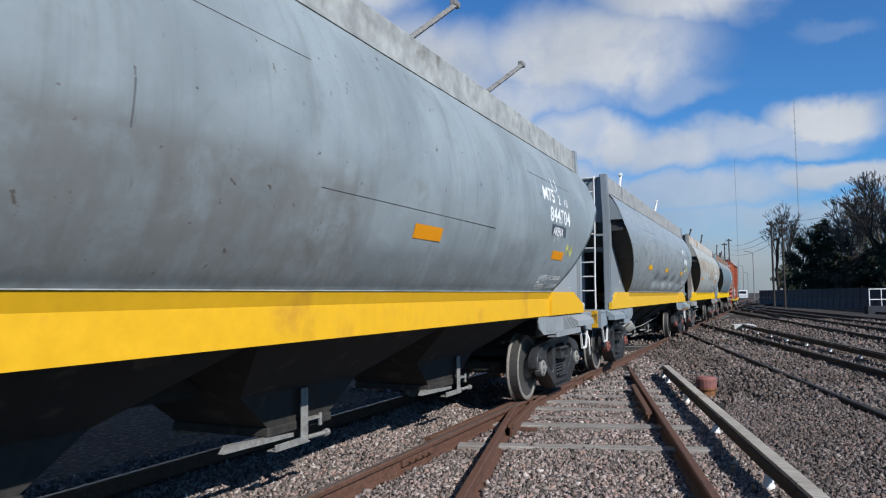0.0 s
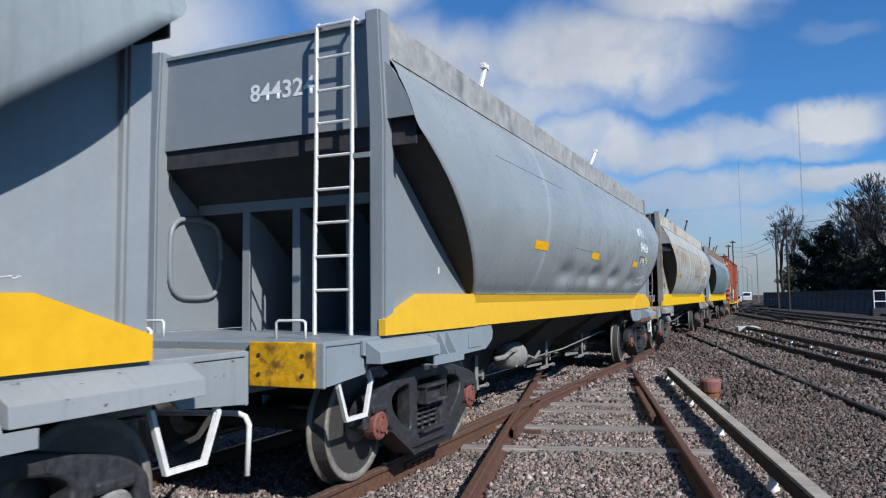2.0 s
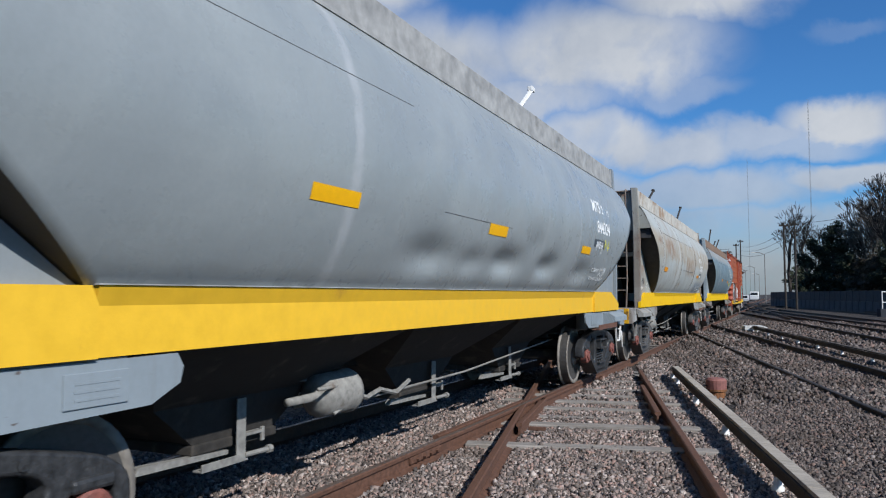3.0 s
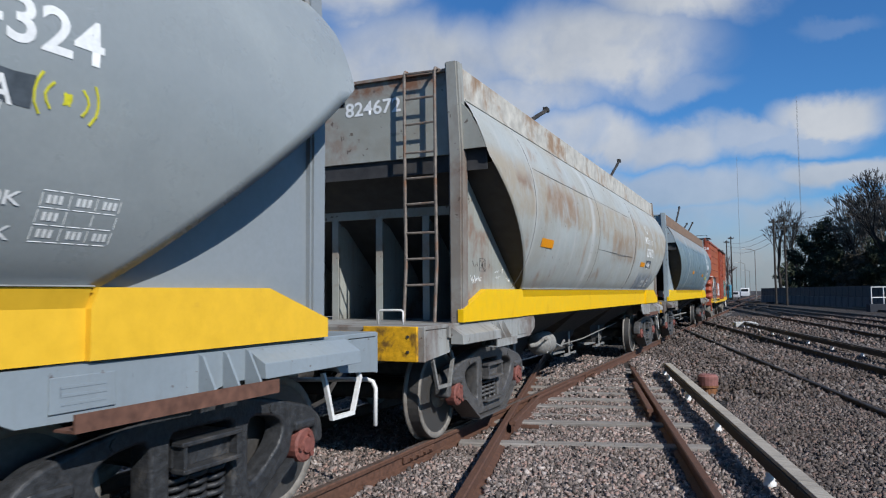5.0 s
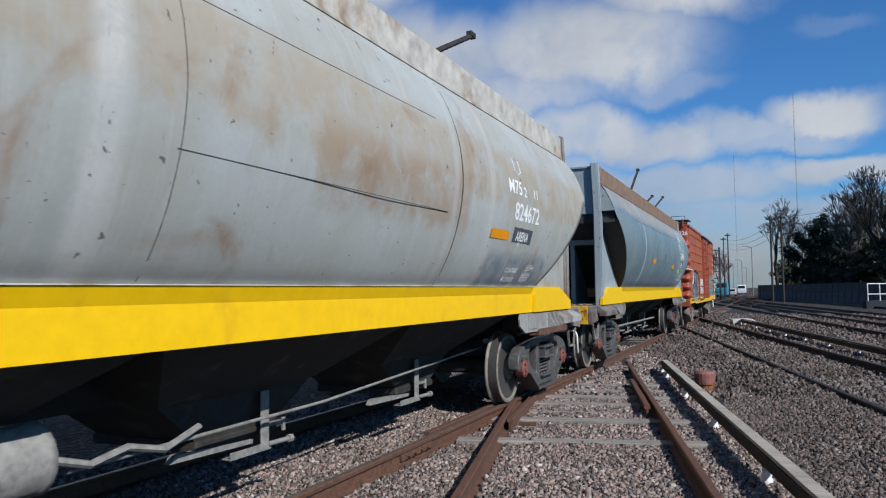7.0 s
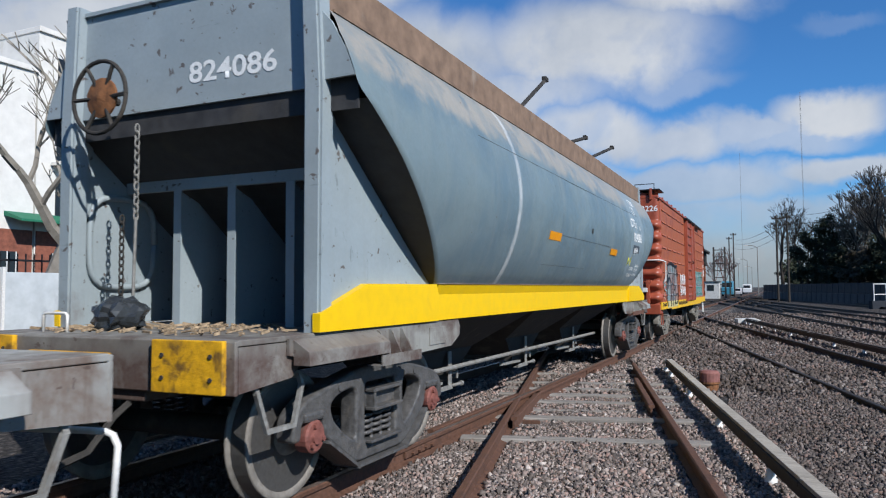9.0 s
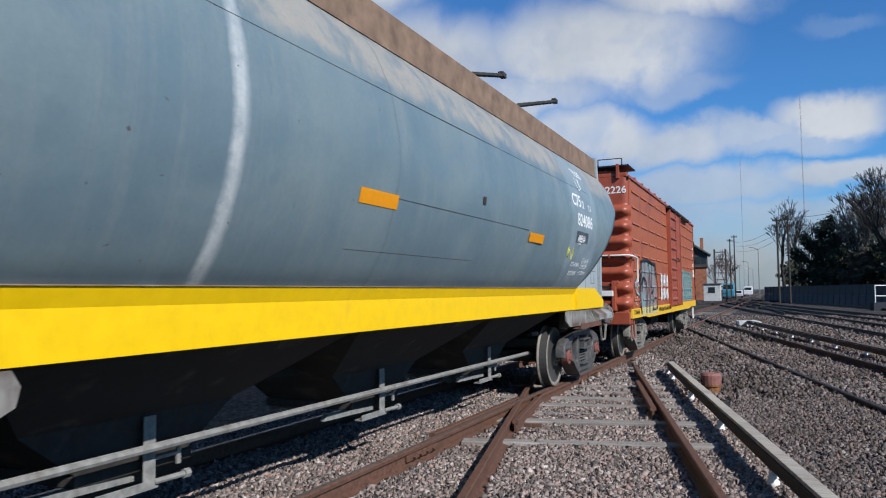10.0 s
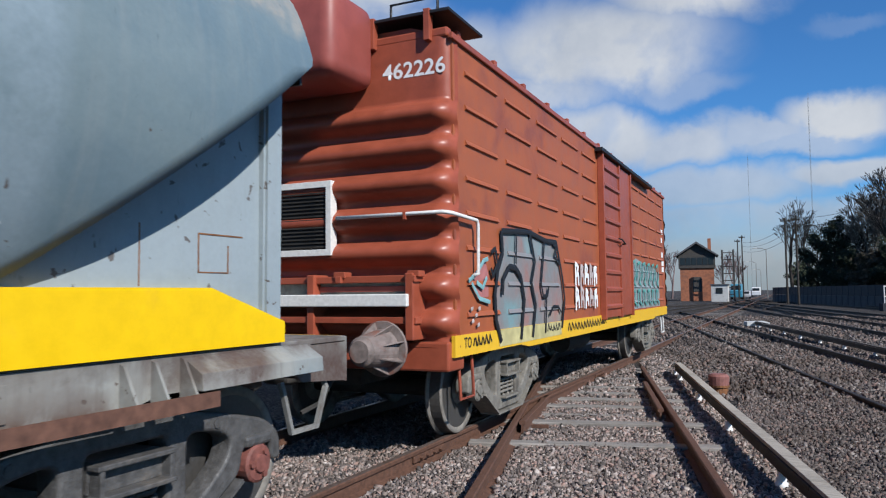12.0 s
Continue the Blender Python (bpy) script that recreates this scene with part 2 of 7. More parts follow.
RUSTC = (0.20, 0.085, 0.035)
RUSTY_POST = hull_paint("rust_edged_post_paint", (0.33, 0.335, 0.305), (0.23, 0.20, 0.17), (0.15, 0.07, 0.04), 0.44, 0.8, (0.15, 0.085, 0.055), pits=1.2, sheen=0.6)
GREYS = [
    dict(frame=hull_paint("grey_frame_paint", (0.31, 0.335, 0.345), (0.26, 0.285, 0.295), (0.13, 0.10, 0.08), 0.66, 0.3, (0.16, 0.16, 0.155), pits=1.0),
         hull=hull_paint("grey_paint_dirty", (0.30, 0.345, 0.36), (0.23, 0.265, 0.275), (0.125, 0.115, 0.10), 0.60, 0.45, (0.17, 0.185, 0.185), patches=((-6, -0.6, 1.3, 2.25, (0.15, 0.135, 0.115), 0.6), (-0.9, 2.2, 1.3, 1.85, (0.15, 0.16, 0.16), 0.6), (1.9, 3.3, 1.5, 2.05, (0.17, 0.185, 0.19), 0.7)), pits=0.9),
         body=hull_paint("grey_sill_paint", (0.30, 0.33, 0.35), (0.26, 0.29, 0.31), RUSTC, 0.74, 0.15, (0.2, 0.2, 0.2)),
         coam=plain("pale_roof_edge_paint", (0.36, 0.37, 0.355), 0.7, grain=6, depth=0.3, dirt=(0.15, 0.13, 0.10), dirtscale=1.7, spot=0.55)),
    dict(frame=hull_paint("grey_frame_fresh", (0.265, 0.31, 0.34), (0.235, 0.275, 0.30), (0.15, 0.12, 0.10), 0.66, 0.25, (0.18, 0.18, 0.175), pits=0.8),
         hull=hull_paint("grey_paint_fresh", (0.315, 0.345, 0.35), (0.275, 0.305, 0.315), (0.2, 0.18, 0.15), 0.80, 0.12, (0.33, 0.35, 0.35),
                         bands=((-2.95, 0.08, (0.42, 0.44, 0.45), 0.8), (1.2, 0.05, (0.38, 0.4, 0.4), 0.5), (2.65, 0.05, (0.4, 0.42, 0.43), 0.7)), sheen=0.30),
         body=hull_paint("grey_body_paint", (0.255, 0.285, 0.305), (0.235, 0.265, 0.285), RUSTC, 0.8, 0.08, (0.2, 0.2, 0.2), sheen=0.42),
         coam=plain("grey_roof_edge_paint", (0.33, 0.33, 0.32), 0.7, grain=6, depth=0.3, dirt=(0.10, 0.095, 0.085), dirtscale=1.3, spot=0.55)),
    dict(post=RUSTY_POST, frame=hull_paint("grimy_frame_paint", (0.37, 0.38, 0.365), (0.28, 0.275, 0.255), (0.12, 0.065, 0.04), 0.47, 0.75, (0.115, 0.095, 0.08), patches=((-8, 8, 1.09, 1.5, (0.16, 0.135, 0.115), 0.7), (-6.4, -5.3, 0.9, 0.985, (0.15, 0.10, 0.07), 0.6), (-5.75, -5.2, 0.85, 1.08, (0.12, 0.08, 0.055), 0.7)), pits=1.4, sheen=0.6),
         hull=hull_paint("faded_rusting_paint", (0.41, 0.435, 0.42), (0.375, 0.375, 0.335), (0.27, 0.155, 0.085), 0.55, 0.8, (0.46, 0.46, 0.44),
                         bands=((-2.05, 0.13, (0.56, 0.56, 0.54), 0.75), (-4.95, 0.09, (0.5, 0.5, 0.48), 0.6), (-3.1, 0.06, (0.5, 0.5, 0.48), 0.5), (1.5, 0.08, (0.5, 0.5, 0.48), 0.5), (2.4, 0.1, (0.5, 0.5, 0.48), 0.5)),
                         patches=((-8, 8, 2.2, 2.9, (0.36, 0.29, 0.20), 0.7), (-4.4, -2.9, 2.25, 2.75, (0.28, 0.17, 0.10), 0.75), (-5.6, -5.0, 2.5, 2.75, (0.22, 0.12, 0.07), 0.8), (-0.6, 1.9, 1.9, 2.5, (0.33, 0.235, 0.155), 0.75), (2.5, 4.65, 1.3, 1.84, (0.165, 0.205, 0.25), 0.9)), pits=0.9, sheen=0.55),
         body=hull_paint("rusting_pale_paint", (0.36, 0.375, 0.345), (0.30, 0.305, 0.27), (0.21, 0.085, 0.04), 0.53, 0.5, (0.22, 0.17, 0.125), patches=((-8, 8, 3.42, 3.8, (0.20, 0.085, 0.04), 0.95), (-8, 8, 1.0, 1.2, (0.13, 0.085, 0.06), 0.7)), pits=1.3, sheen=0.6),
         coam=plain("rust_streaked_edge", (0.48, 0.46, 0.41), 0.75, grain=5, depth=0.3, dirt=(0.26, 0.14, 0.06), dirtscale=1.6, spot=0.5)),
    dict(frame=hull_paint("worn_brown_frame", (0.33, 0.335, 0.31), (0.24, 0.225, 0.20), (0.09, 0.05, 0.04), 0.50, 0.5, (0.12, 0.10, 0.085), patches=((4.3, 5.28, 0.5, 1.03, (0.10, 0.055, 0.035), 1.0), (5.5, 6.3, 0.9, 1.4, (0.10, 0.065, 0.05), 0.7), (6.35, 7.3, 0.6, 1.09, (0.24, 0.28, 0.29), 0.9), (-7.6, -5.0, 0.5, 1.12, (0.085, 0.05, 0.04), 1.0), (-8, 8, 1.03, 1.5, (0.10, 0.08, 0.07), 0.8)), pits=1.3, sheen=0.6),
         hull=hull_paint("blue_grey_paint", (0.138, 0.20, 0.235), (0.185, 0.242, 0.258), (0.12, 0.105, 0.09), 0.66, 0.4, (0.235, 0.27, 0.275),
                         bands=((-3.18, 0.075, (0.55, 0.57, 0.57), 0.9), (-1.5, 0.02, (0.1, 0.11, 0.12), 0.4)),
                         patches=((-7, 7, 2.86, 4, (0.36, 0.33, 0.285), 0.9), (3.27, 4.80, 1.2, 4, (0.245, 0.31, 0.345), 0.95)), pits=0.3, sheen=0.45),
         body=hull_paint("chipped_blue_grey", (0.33, 0.385, 0.41), (0.29, 0.34, 0.36), (0.12, 0.07, 0.05), 0.70, 0.12, (0.25, 0.24, 0.22), pits=1.5, sheen=0.5),
         coam=plain("rust_brown_edge", (0.22, 0.145, 0.10), 0.8, grain=5, depth=0.35, dirt=(0.36, 0.33, 0.29), dirtscale=1.2, spot=0.58)),
]
M_YELLOW = [plain("yellow_paint_%s" % w, c, 0.42, grain=9, depth=0.07, dirt=d, dirtscale=s, spot=p, bump=0.08) for w, c, d, s, p in (
    ("worn", (0.80, 0.44, 0.015), (0.55, 0.27, 0.03), 1.5, 0.57), ("dusty", (0.80, 0.47, 0.03), (0.5, 0.27, 0.05), 2.4, 0.60),
    ("fresh", (0.86, 0.515, 0.002), (0.72, 0.40, 0.01), 1.6, 0.57), ("bright", (0.86, 0.535, 0.002), (0.72, 0.44, 0.04), 1.8, 0.60))]
M_BUFFER = plain("yellow_plate_chipped", (0.70, 0.37, 0.012), 0.6, grain=22, depth=0.25, dirt=(0.10, 0.055, 0.025), dirtscale=6, spot=0.47, bump=0.3)
# grimy underframe steel; on the chutes the near-black also stands in for shade
M_UNDER = plain("underframe_grime_and_shade", (0.034, 0.031, 0.028), 0.85, grain=12, depth=0.4, dirt=(0.10, 0.085, 0.07), dirtscale=3, spot=0.55, bump=0.3)
# grey slope sheets in near-black: the shade under the hood is put into the colour
M_SLOPE_SHADE = plain("shade_dark_slope_sheet", (0.040, 0.040, 0.042), 0.7, grain=9, depth=0.35, dirt=(0.065, 0.058, 0.05), dirtscale=1.5, spot=0.55, bump=0.15)
M_CAST = plain("black_cast_steel", (0.035, 0.036, 0.038), 0.42, grain=22, depth=0.4, dirt=(0.11, 0.10, 0.09), dirtscale=4, spot=0.56, bump=0.5, bumpscale=45)
M_CASTG = plain("grey_cast_steel", (0.085, 0.082, 0.08), 0.45, grain=20, depth=0.35, dirt=(0.16, 0.14, 0.12), dirtscale=4, spot=0.56, bump=0.5, bumpscale=45)
M_CASTD = plain("dusty_cast_steel", (0.19, 0.175, 0.15), 0.7, grain=20, depth=0.3, dirt=(0.07, 0.06, 0.05), dirtscale=3, spot=0.55, bump=0.4, bumpscale=45)
M_WHEEL = plain("wheel_steel", (0.215, 0.195, 0.17), 0.7, 0.1, grain=14, depth=0.3, dirt=(0.12, 0.095, 0.08), dirtscale=5, spot=0.55, bump=0.2)
M_TREAD = plain("worn_tread", (0.12, 0.115, 0.11), 0.42, 0.55, grain=40, depth=0.15)
M_CAP = plain("red_bearing_cap", (0.20, 0.07, 0.055), 0.7, grain=24, depth=0.35, dirt=(0.09, 0.06, 0.05), dirtscale=9, spot=0.56)
M_WHITE = plain("white_rail_paint", (0.74, 0.73, 0.70), 0.5, grain=30, depth=0.12, dirt=(0.32, 0.24, 0.17), dirtscale=9, spot=0.64)
M_STENCIL = plain("white_stencil", (0.80, 0.81, 0.80), 0.6, grain=40, depth=0.1)
M_STAMP = plain("dark_stencil_panel", (0.07, 0.085, 0.10), 0.6, grain=20, depth=0.3)
M_ORANGE = [plain("orange_reflector", (0.80, 0.30, 0.005), 0.45, grain=20, depth=0.08), plain("amber_reflector", (0.90, 0.46, 0.005), 0.4, grain=20, depth=0.06)]
M_LADDER = plain("rusty_ladder_steel", (0.20, 0.17, 0.145), 0.75, grain=18, depth=0.4, dirt=RUSTC, dirtscale=5, spot=0.5)
M_GREYSTEEL = plain("grey_worn_steel", (0.22, 0.215, 0.20), 0.7, grain=18, depth=0.3, dirt=(0.12, 0.09, 0.07), dirtscale=6, spot=0.55)
M_SEAM = plain("seam_shadow_steel", (0.07, 0.07, 0.07), 0.8)
M_RUSTY = plain("rusted_steel", RUSTC, 0.85, grain=18, depth=0.45, bump=0.4)
M_STRIP = plain("rust_brown_strip", (0.13, 0.062, 0.042), 0.8, grain=14, depth=0.35, dirt=(0.24, 0.22, 0.2), dirtscale=3, spot=0.62)
M_YMARK = plain("yellow_spray", (0.62, 0.58, 0.03), 0.6, grain=40, depth=0.2)
M_BAG = plain("black_plastic", (0.035, 0.04, 0.045), 0.28, grain=10, depth=0.3)
M_LITTER = plain("dry_litter", (0.30, 0.22, 0.14), 0.9, grain=40, depth=0.6, dirt=(0.4, 0.08, 0.05), dirtscale=14, spot=0.62)
M_RED = plain("oxide_red_paint", (0.37, 0.10, 0.040), 0.5, grain=5, depth=0.14, dirt=(0.24, 0.065, 0.042), dirtscale=1.2, spot=0.5, bump=0.12, bumpscale=14)
M_REDEND = plain("oxide_red_end_paint", (0.33, 0.078, 0.042), 0.38, grain=6, depth=0.15, dirt=(0.15, 0.045, 0.035), dirtscale=1.6, spot=0.55, bump=0.12, bumpscale=14)
M_REDUNIT = plain("faded_red_housing", (0.30, 0.075, 0.06), 0.45, grain=5, depth=0.15)
M_BLACK = plain("black_paint", (0.015, 0.015, 0.017), 0.55, grain=30, depth=0.3)
M_MESH = plain("dark_grille", (0.03, 0.022, 0.02), 0.7, grain=60, depth=0.5)
M_GLAZE = [plain("graffiti_%s" % k, c, 0.5, grain=6, depth=0.25, dirt=d, dirtscale=2.2, spot=0.58) for k, c, d in (
    ("blue_grey", (0.27, 0.30, 0.30), (0.30, 0.12, 0.09)), ("teal", (0.10, 0.33, 0.30), (0.16, 0.22, 0.22)), ("pale", (0.5, 0.42, 0.40), (0.3, 0.12, 0.1)), ("pink", (0.42, 0.16, 0.15), (0.2, 0.3, 0.33)), ("lemon", (0.52, 0.46, 0.22), (0.34, 0.42, 0.36)), ("sky", (0.22, 0.42, 0.44), (0.34, 0.3, 0.32)))]
M_PIECE = hull_paint("layered_spray_paint", (0.27, 0.22, 0.215), (0.19, 0.25, 0.26), (0.36, 0.16, 0.13), 0.5, 0.2, (0.2, 0.17, 0.17), patches=((-5.2, -4.5, 1.0, 1.38, (0.18, 0.36, 0.38), 0.8), (-4.4, -3.7, 1.75, 2.1, (0.22, 0.36, 0.38), 0.7), (-4.45, -3.6, 1.2, 1.6, (0.36, 0.2, 0.18), 0.6), (-3.6, -2.9, 1.0, 1.3, (0.38, 0.36, 0.26), 0.5)), sheen=0.5)

# ---- hopper wagons ----
TX = -3.92
PROFILE = ((1.22, 1.44), (1.305, 1.55), (1.40, 1.73), (1.47, 1.92), (1.52, 2.12), (1.545, 2.35), (1.53, 2.57), (1.49, 2.77), (1.40, 3.02), (1.30, 3.20), (1.20, 3.32))
END, DECK, KINK = 6.42, 7.18, 5.82
SLOPE_A, SLOPE_B = 1.32, 2.757


def end_y(z):
    return min(END - 0.05 - 0.55 * max(0.0, z - 3.12), SLOPE_A * z + SLOPE_B)


def fine_profile(k=4):
    out = []
    pts = [Vector(p) for p in PROFILE]
    for i in range(len(pts) - 1):
        a, b = pts[max(i - 1, 0)], pts[i]
        c, d = pts[i + 1], pts[min(i + 2, len(pts) - 1)]
        for j in range(k):
            t = j / k
            out.append(0.5 * (2 * b + (c - a) * t + (2 * a - 5 * b + 4 * c - d) * t * t + (3 * b - a - 3 * c + d) * t ** 3))
    return [tuple(p) for p in out] + [PROFILE[-1]]


FINE = fine_profile()
FZ = [p[1] for p in FINE]
FX = [p[0] for p in FINE]


def hull_x(z):
    return float(np.interp(z, FZ, FX))


def on_hull(y, z, lift=0.004):
    return Vector((hull_x(z) + lift, y, z))


def hull_mesh():
    """The barrel shell, cut at both ends by the slope sheets."""
    bm = bmesh.new()
    ring = FINE + [(-a, b) for a, b in FINE[::-1]]
    n, half = len(ring), len(FINE)
    cols = []
    for k in range(97):
        f = k / 48 - 1
        cols.append([bm.verts.new((a, f * end_y(b), b)) for a, b in ring])
    for p, q in zip(cols, cols[1:]):
        for i in range(n - 1):
            bm.faces.new((p[i], p[i + 1], q[i + 1], q[i])).smooth = True
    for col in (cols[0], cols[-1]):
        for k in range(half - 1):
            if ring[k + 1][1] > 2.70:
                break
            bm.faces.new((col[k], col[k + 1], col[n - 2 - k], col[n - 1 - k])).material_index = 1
    bmesh.ops.recalc_face_normals(bm, faces=bm.faces[:])
    me = bpy.data.meshes.new("hull")
    bm.to_mesh(me)
    bm.free()
    return me


CACHE = {}
# shallow dents in the shells: y, z, reach along, reach up, depth
DENTS = (((-3.6, 1.9, 0.5, 0.3, 0.012), (1.2, 1.7, 0.6, 0.2, 0.012), (2.2, 2.4, 0.7, 0.4, 0.01)),
         ((-1.6, 1.72, 0.4, 0.13, 0.08), (0.15, 1.73, 0.42, 0.12, 0.1), (0.95, 1.95, 0.3, 0.16, 0.035), (1.55, 1.73, 0.36, 0.12, 0.1), (3.2, 1.70, 0.45, 0.13, 0.07), (-0.75, 1.70, 0.25, 0.1, 0.05)),
         ((-2.6, 2.2, 0.5, 0.5, 0.02), (0.3, 1.9, 0.8, 0.3, 0.018), (-3.9, 2.3, 0.6, 0.5, 0.015), (2.0, 2.2, 0.5, 0.5, 0.015)),
         ((-0.5, 2.5, 1.0, 0.3, 0.012), (2.3, 2.0, 0.8, 0.4, 0.012)))


def shared(key, build, material, smooth=False):
    """One mesh for all alike parts."""
    if key not in CACHE:
        CACHE[key] = mesh_of(build(), key, material, smooth)
    return CACHE[key]


def put(name, mesh, parent, m=None, label=""):
    ob = new(name, mesh)
    ob.parent = parent
    if m is not None:
        ob.matrix_basis = m
    if label:
        tagged(ob, label)
    return ob


def wheel_bm():
    bm = bmesh.new()
    prof = [(0.10, -0.10), (0.13, -0.085), (0.15, -0.03), (0.20, 0.0), (0.36, -0.012), (0.375, -0.06), (0.425, -0.066), (0.43, -0.06), (0.436, 0.055), (0.462, 0.066), (0.464, 0.08), (0.452, 0.092), (0.37, 0.09), (0.36, 0.03), (0.20, 0.045), (0.14, 0.08), (0.10, 0.09)]
    return add_lathe(bm, prof, pose(0, 0, 0, 0, -90, 0), 40)


def tread_bm():
    bm = bmesh.new()
    return add_lathe(bm, [(0.4305, -0.055), (0.4315, -0.055), (0.4375, 0.05), (0.4365, 0.05)], pose(0, 0, 0, 0, -90, 0), 40)


def cap_bm():
    bm = bmesh.new()
    add_lathe(bm, [(0.085, -0.10), (0.11, -0.09), (0.11, 0.0), (0.095, 0.012), (0.055, 0.014), (0.05, 0.03), (0.01, 0.032)], pose(0, 0, 0, 0, 90, 0), 20)
    for k in range(3):
        a = 2 * math.pi * k / 3
        add_tube(bm, (0.0, 0.072 * math.cos(a), 0.072 * math.sin(a)), (0.03, 0.072 * math.cos(a), 0.072 * math.sin(a)), 0.02, seg=6)
    return bm


def chord(bm, pts, w, x0, x1):
    """A bar of width w along a polyline in the y-z plane."""
    for (y0, z0), (y1, z1) in zip(pts, pts[1:]):
        d = Vector((y1 - y0, z1 - z0)).normalized() * 0.02
        nrm = Vector((-d.y, d.x)).normalized() * w / 2
        a, b = Vector((y0, z0)) - d, Vector((y1, z1)) + d
        add_prism(bm, [tuple(a + nrm), tuple(b + nrm), tuple(b - nrm), tuple(a - nrm)], "x", x0, x1)


def rounded(pts, r, k=5):
    """A closed outline with its corners rounded off."""
    out, n = [], len(pts)
    for i in range(n):
        p, a, b = Vector(pts[i]), Vector(pts[i - 1]), Vector(pts[(i + 1) % n])
        da, db = a - p, b - p
        q = min(r, 0.45 * da.length, 0.45 * db.length)
        s, e = p + da.normalized() * q, p + db.normalized() * q
        for j in range(k + 1):
            t = j / k
            out.append(s * (1 - t) ** 2 + p * 2 * t * (1 - t) + e * t * t)
    return out


def cast_plate(outlines, x0, x1, edge):
    """A thick plate with holes and rounded edges, standing in the y-z plane."""
    cu = bpy.data.curves.new("cast_plate", "CURVE")
    cu.dimensions, cu.fill_mode = "2D", "BOTH"
    cu.extrude, cu.bevel_depth, cu.bevel_resolution, cu.offset = (x1 - x0) / 2 - edge, edge, 2, -edge
    for line in outlines:
        sp = cu.splines.new("POLY")
        sp.points.add(len(line) - 1)
        for q, v in zip(sp.points, line):
            q.co = (v[0], v[1], 0, 1)
        sp.use_cyclic_u = True
    ob = bpy.data.objects.new("cast_plate", cu)
    scene.collection.objects.link(ob)
    me = bpy.data.meshes.new_from_object(ob.evaluated_get(bpy.context.evaluated_depsgraph_get()))
    bpy.data.objects.remove(ob)
    bm = bmesh.new()
    bm.from_mesh(me)
    bmesh.ops.transform(bm, matrix=Matrix(((0, 0, 1, (x0 + x1) / 2), (1, 0, 0, 0), (0, 1, 0, 0), (0, 0, 0, 1))), verts=bm.verts)
    bmesh.ops.recalc_face_normals(bm, faces=bm.faces[:])
    return bm


def side_frame_bm():
    """Cast side frame: arched top, jaws over the bearings, V-shaped lower chord, rounded windows."""
    half = [(0.30, 0.825), (0.62, 0.765), (0.98, 0.68), (1.12, 0.58), (1.13, 0.42), (1.035, 0.42), (1.03, 0.545), (0.79, 0.545), (0.775, 0.41), (0.64, 0.32), (0.37, 0.145)]
    outer = half + [(-y, z) for y, z in half[::-1]]
    win = [(0.365, 0.30), (0.50, 0.37), (0.66, 0.50), (0.70, 0.61), (0.60, 0.665), (0.365, 0.70)]
    lines = [rounded(outer, 0.07), rounded([(-0.235, 0.255), (0.235, 0.255), (0.235, 0.705), (-0.235, 0.705)], 0.05), rounded(win, 0.09), rounded([(-y, z) for y, z in win[::-1]], 0.09)]
    bm = cast_plate(lines, 0.985, 1.13, 0.02)
    for s in (-1, 1):
        add_box(bm, 0.97, 1.15, s * 0.91 - 0.115, s * 0.91 + 0.115, 0.535, 0.60, 0.02)
        add_tube(bm, (1.12, s * 0.58, 0.715), (1.137, s * 0.58, 0.715), 0.03, seg=8)
    chord(bm, [(-0.74, 0.36), (-0.37, 0.125), (0.37, 0.125), (0.74, 0.36)], 0.022, 0.95, 1.165)
    return bm


def spring_bm():
    pts = []
    for i in range(61):
        a = 2 * math.pi * i / 13
        pts.append((0.066 * math.cos(a), 0.066 * math.sin(a), 0.285 + 0.20 * i / 60))
    return path(pts, 0.016, 6)


def bolster_bm():
    bm = bmesh.new()
    add_box(bm, -1.14, 1.14, -0.215, 0.215, 0.50, 0.665, 0.03)
    add_tube(bm, (0, 0, 0.66), (0, 0, 0.82), 0.22, seg=16)
    return bm


def wedge_bm():
    """Bolster end with its pocket walls, proud of the side frame."""
    bm = bmesh.new()
    add_box(bm, 1.12, 1.21, -0.225, 0.225, 0.50, 0.525, 0.006)
    add_box(bm, 1.12, 1.20, -0.225, 0.225, 0.635, 0.66, 0.006)
    for y in (-0.21, 0.19):
        add_box(bm, 1.12, 1.195, y, y + 0.025, 0.515, 0.645, 0.004)
    add_box(bm, 1.02, 1.19, -0.24, 0.24, 0.262, 0.285, 0.006)
    return bm


def bogie(wagon, y, cast, tone):
    b = put("bogie", shared("bolster_" + tone, bolster_bm, cast), wagon, pose(0, y, 0))
    for s in (1, -1):
        side = pose(0, 0, 0, 0, 0, 0 if s > 0 else 180)
        put("side_frame", shared("side_frame_" + tone, side_frame_bm, cast), b, side)
        put("wedge", shared("wedge_" + tone, wedge_bm, cast), b, side)
        for dy in (-0.14, 0.0, 0.14):
            for dx in (1.05,):
                put("spring", shared("spring_" + tone, spring_bm, cast, True), b, pose(s * dx, dy, 0))
    put("brake_beam", shared("brake_beam", lambda: add_box(add_box(bmesh.new(), -0.85, 0.85, -0.42, -0.36, 0.33, 0.41), -0.85, 0.85, 0.36, 0.42, 0.33, 0.41), M_UNDER), b)
    return b


AXLES = []


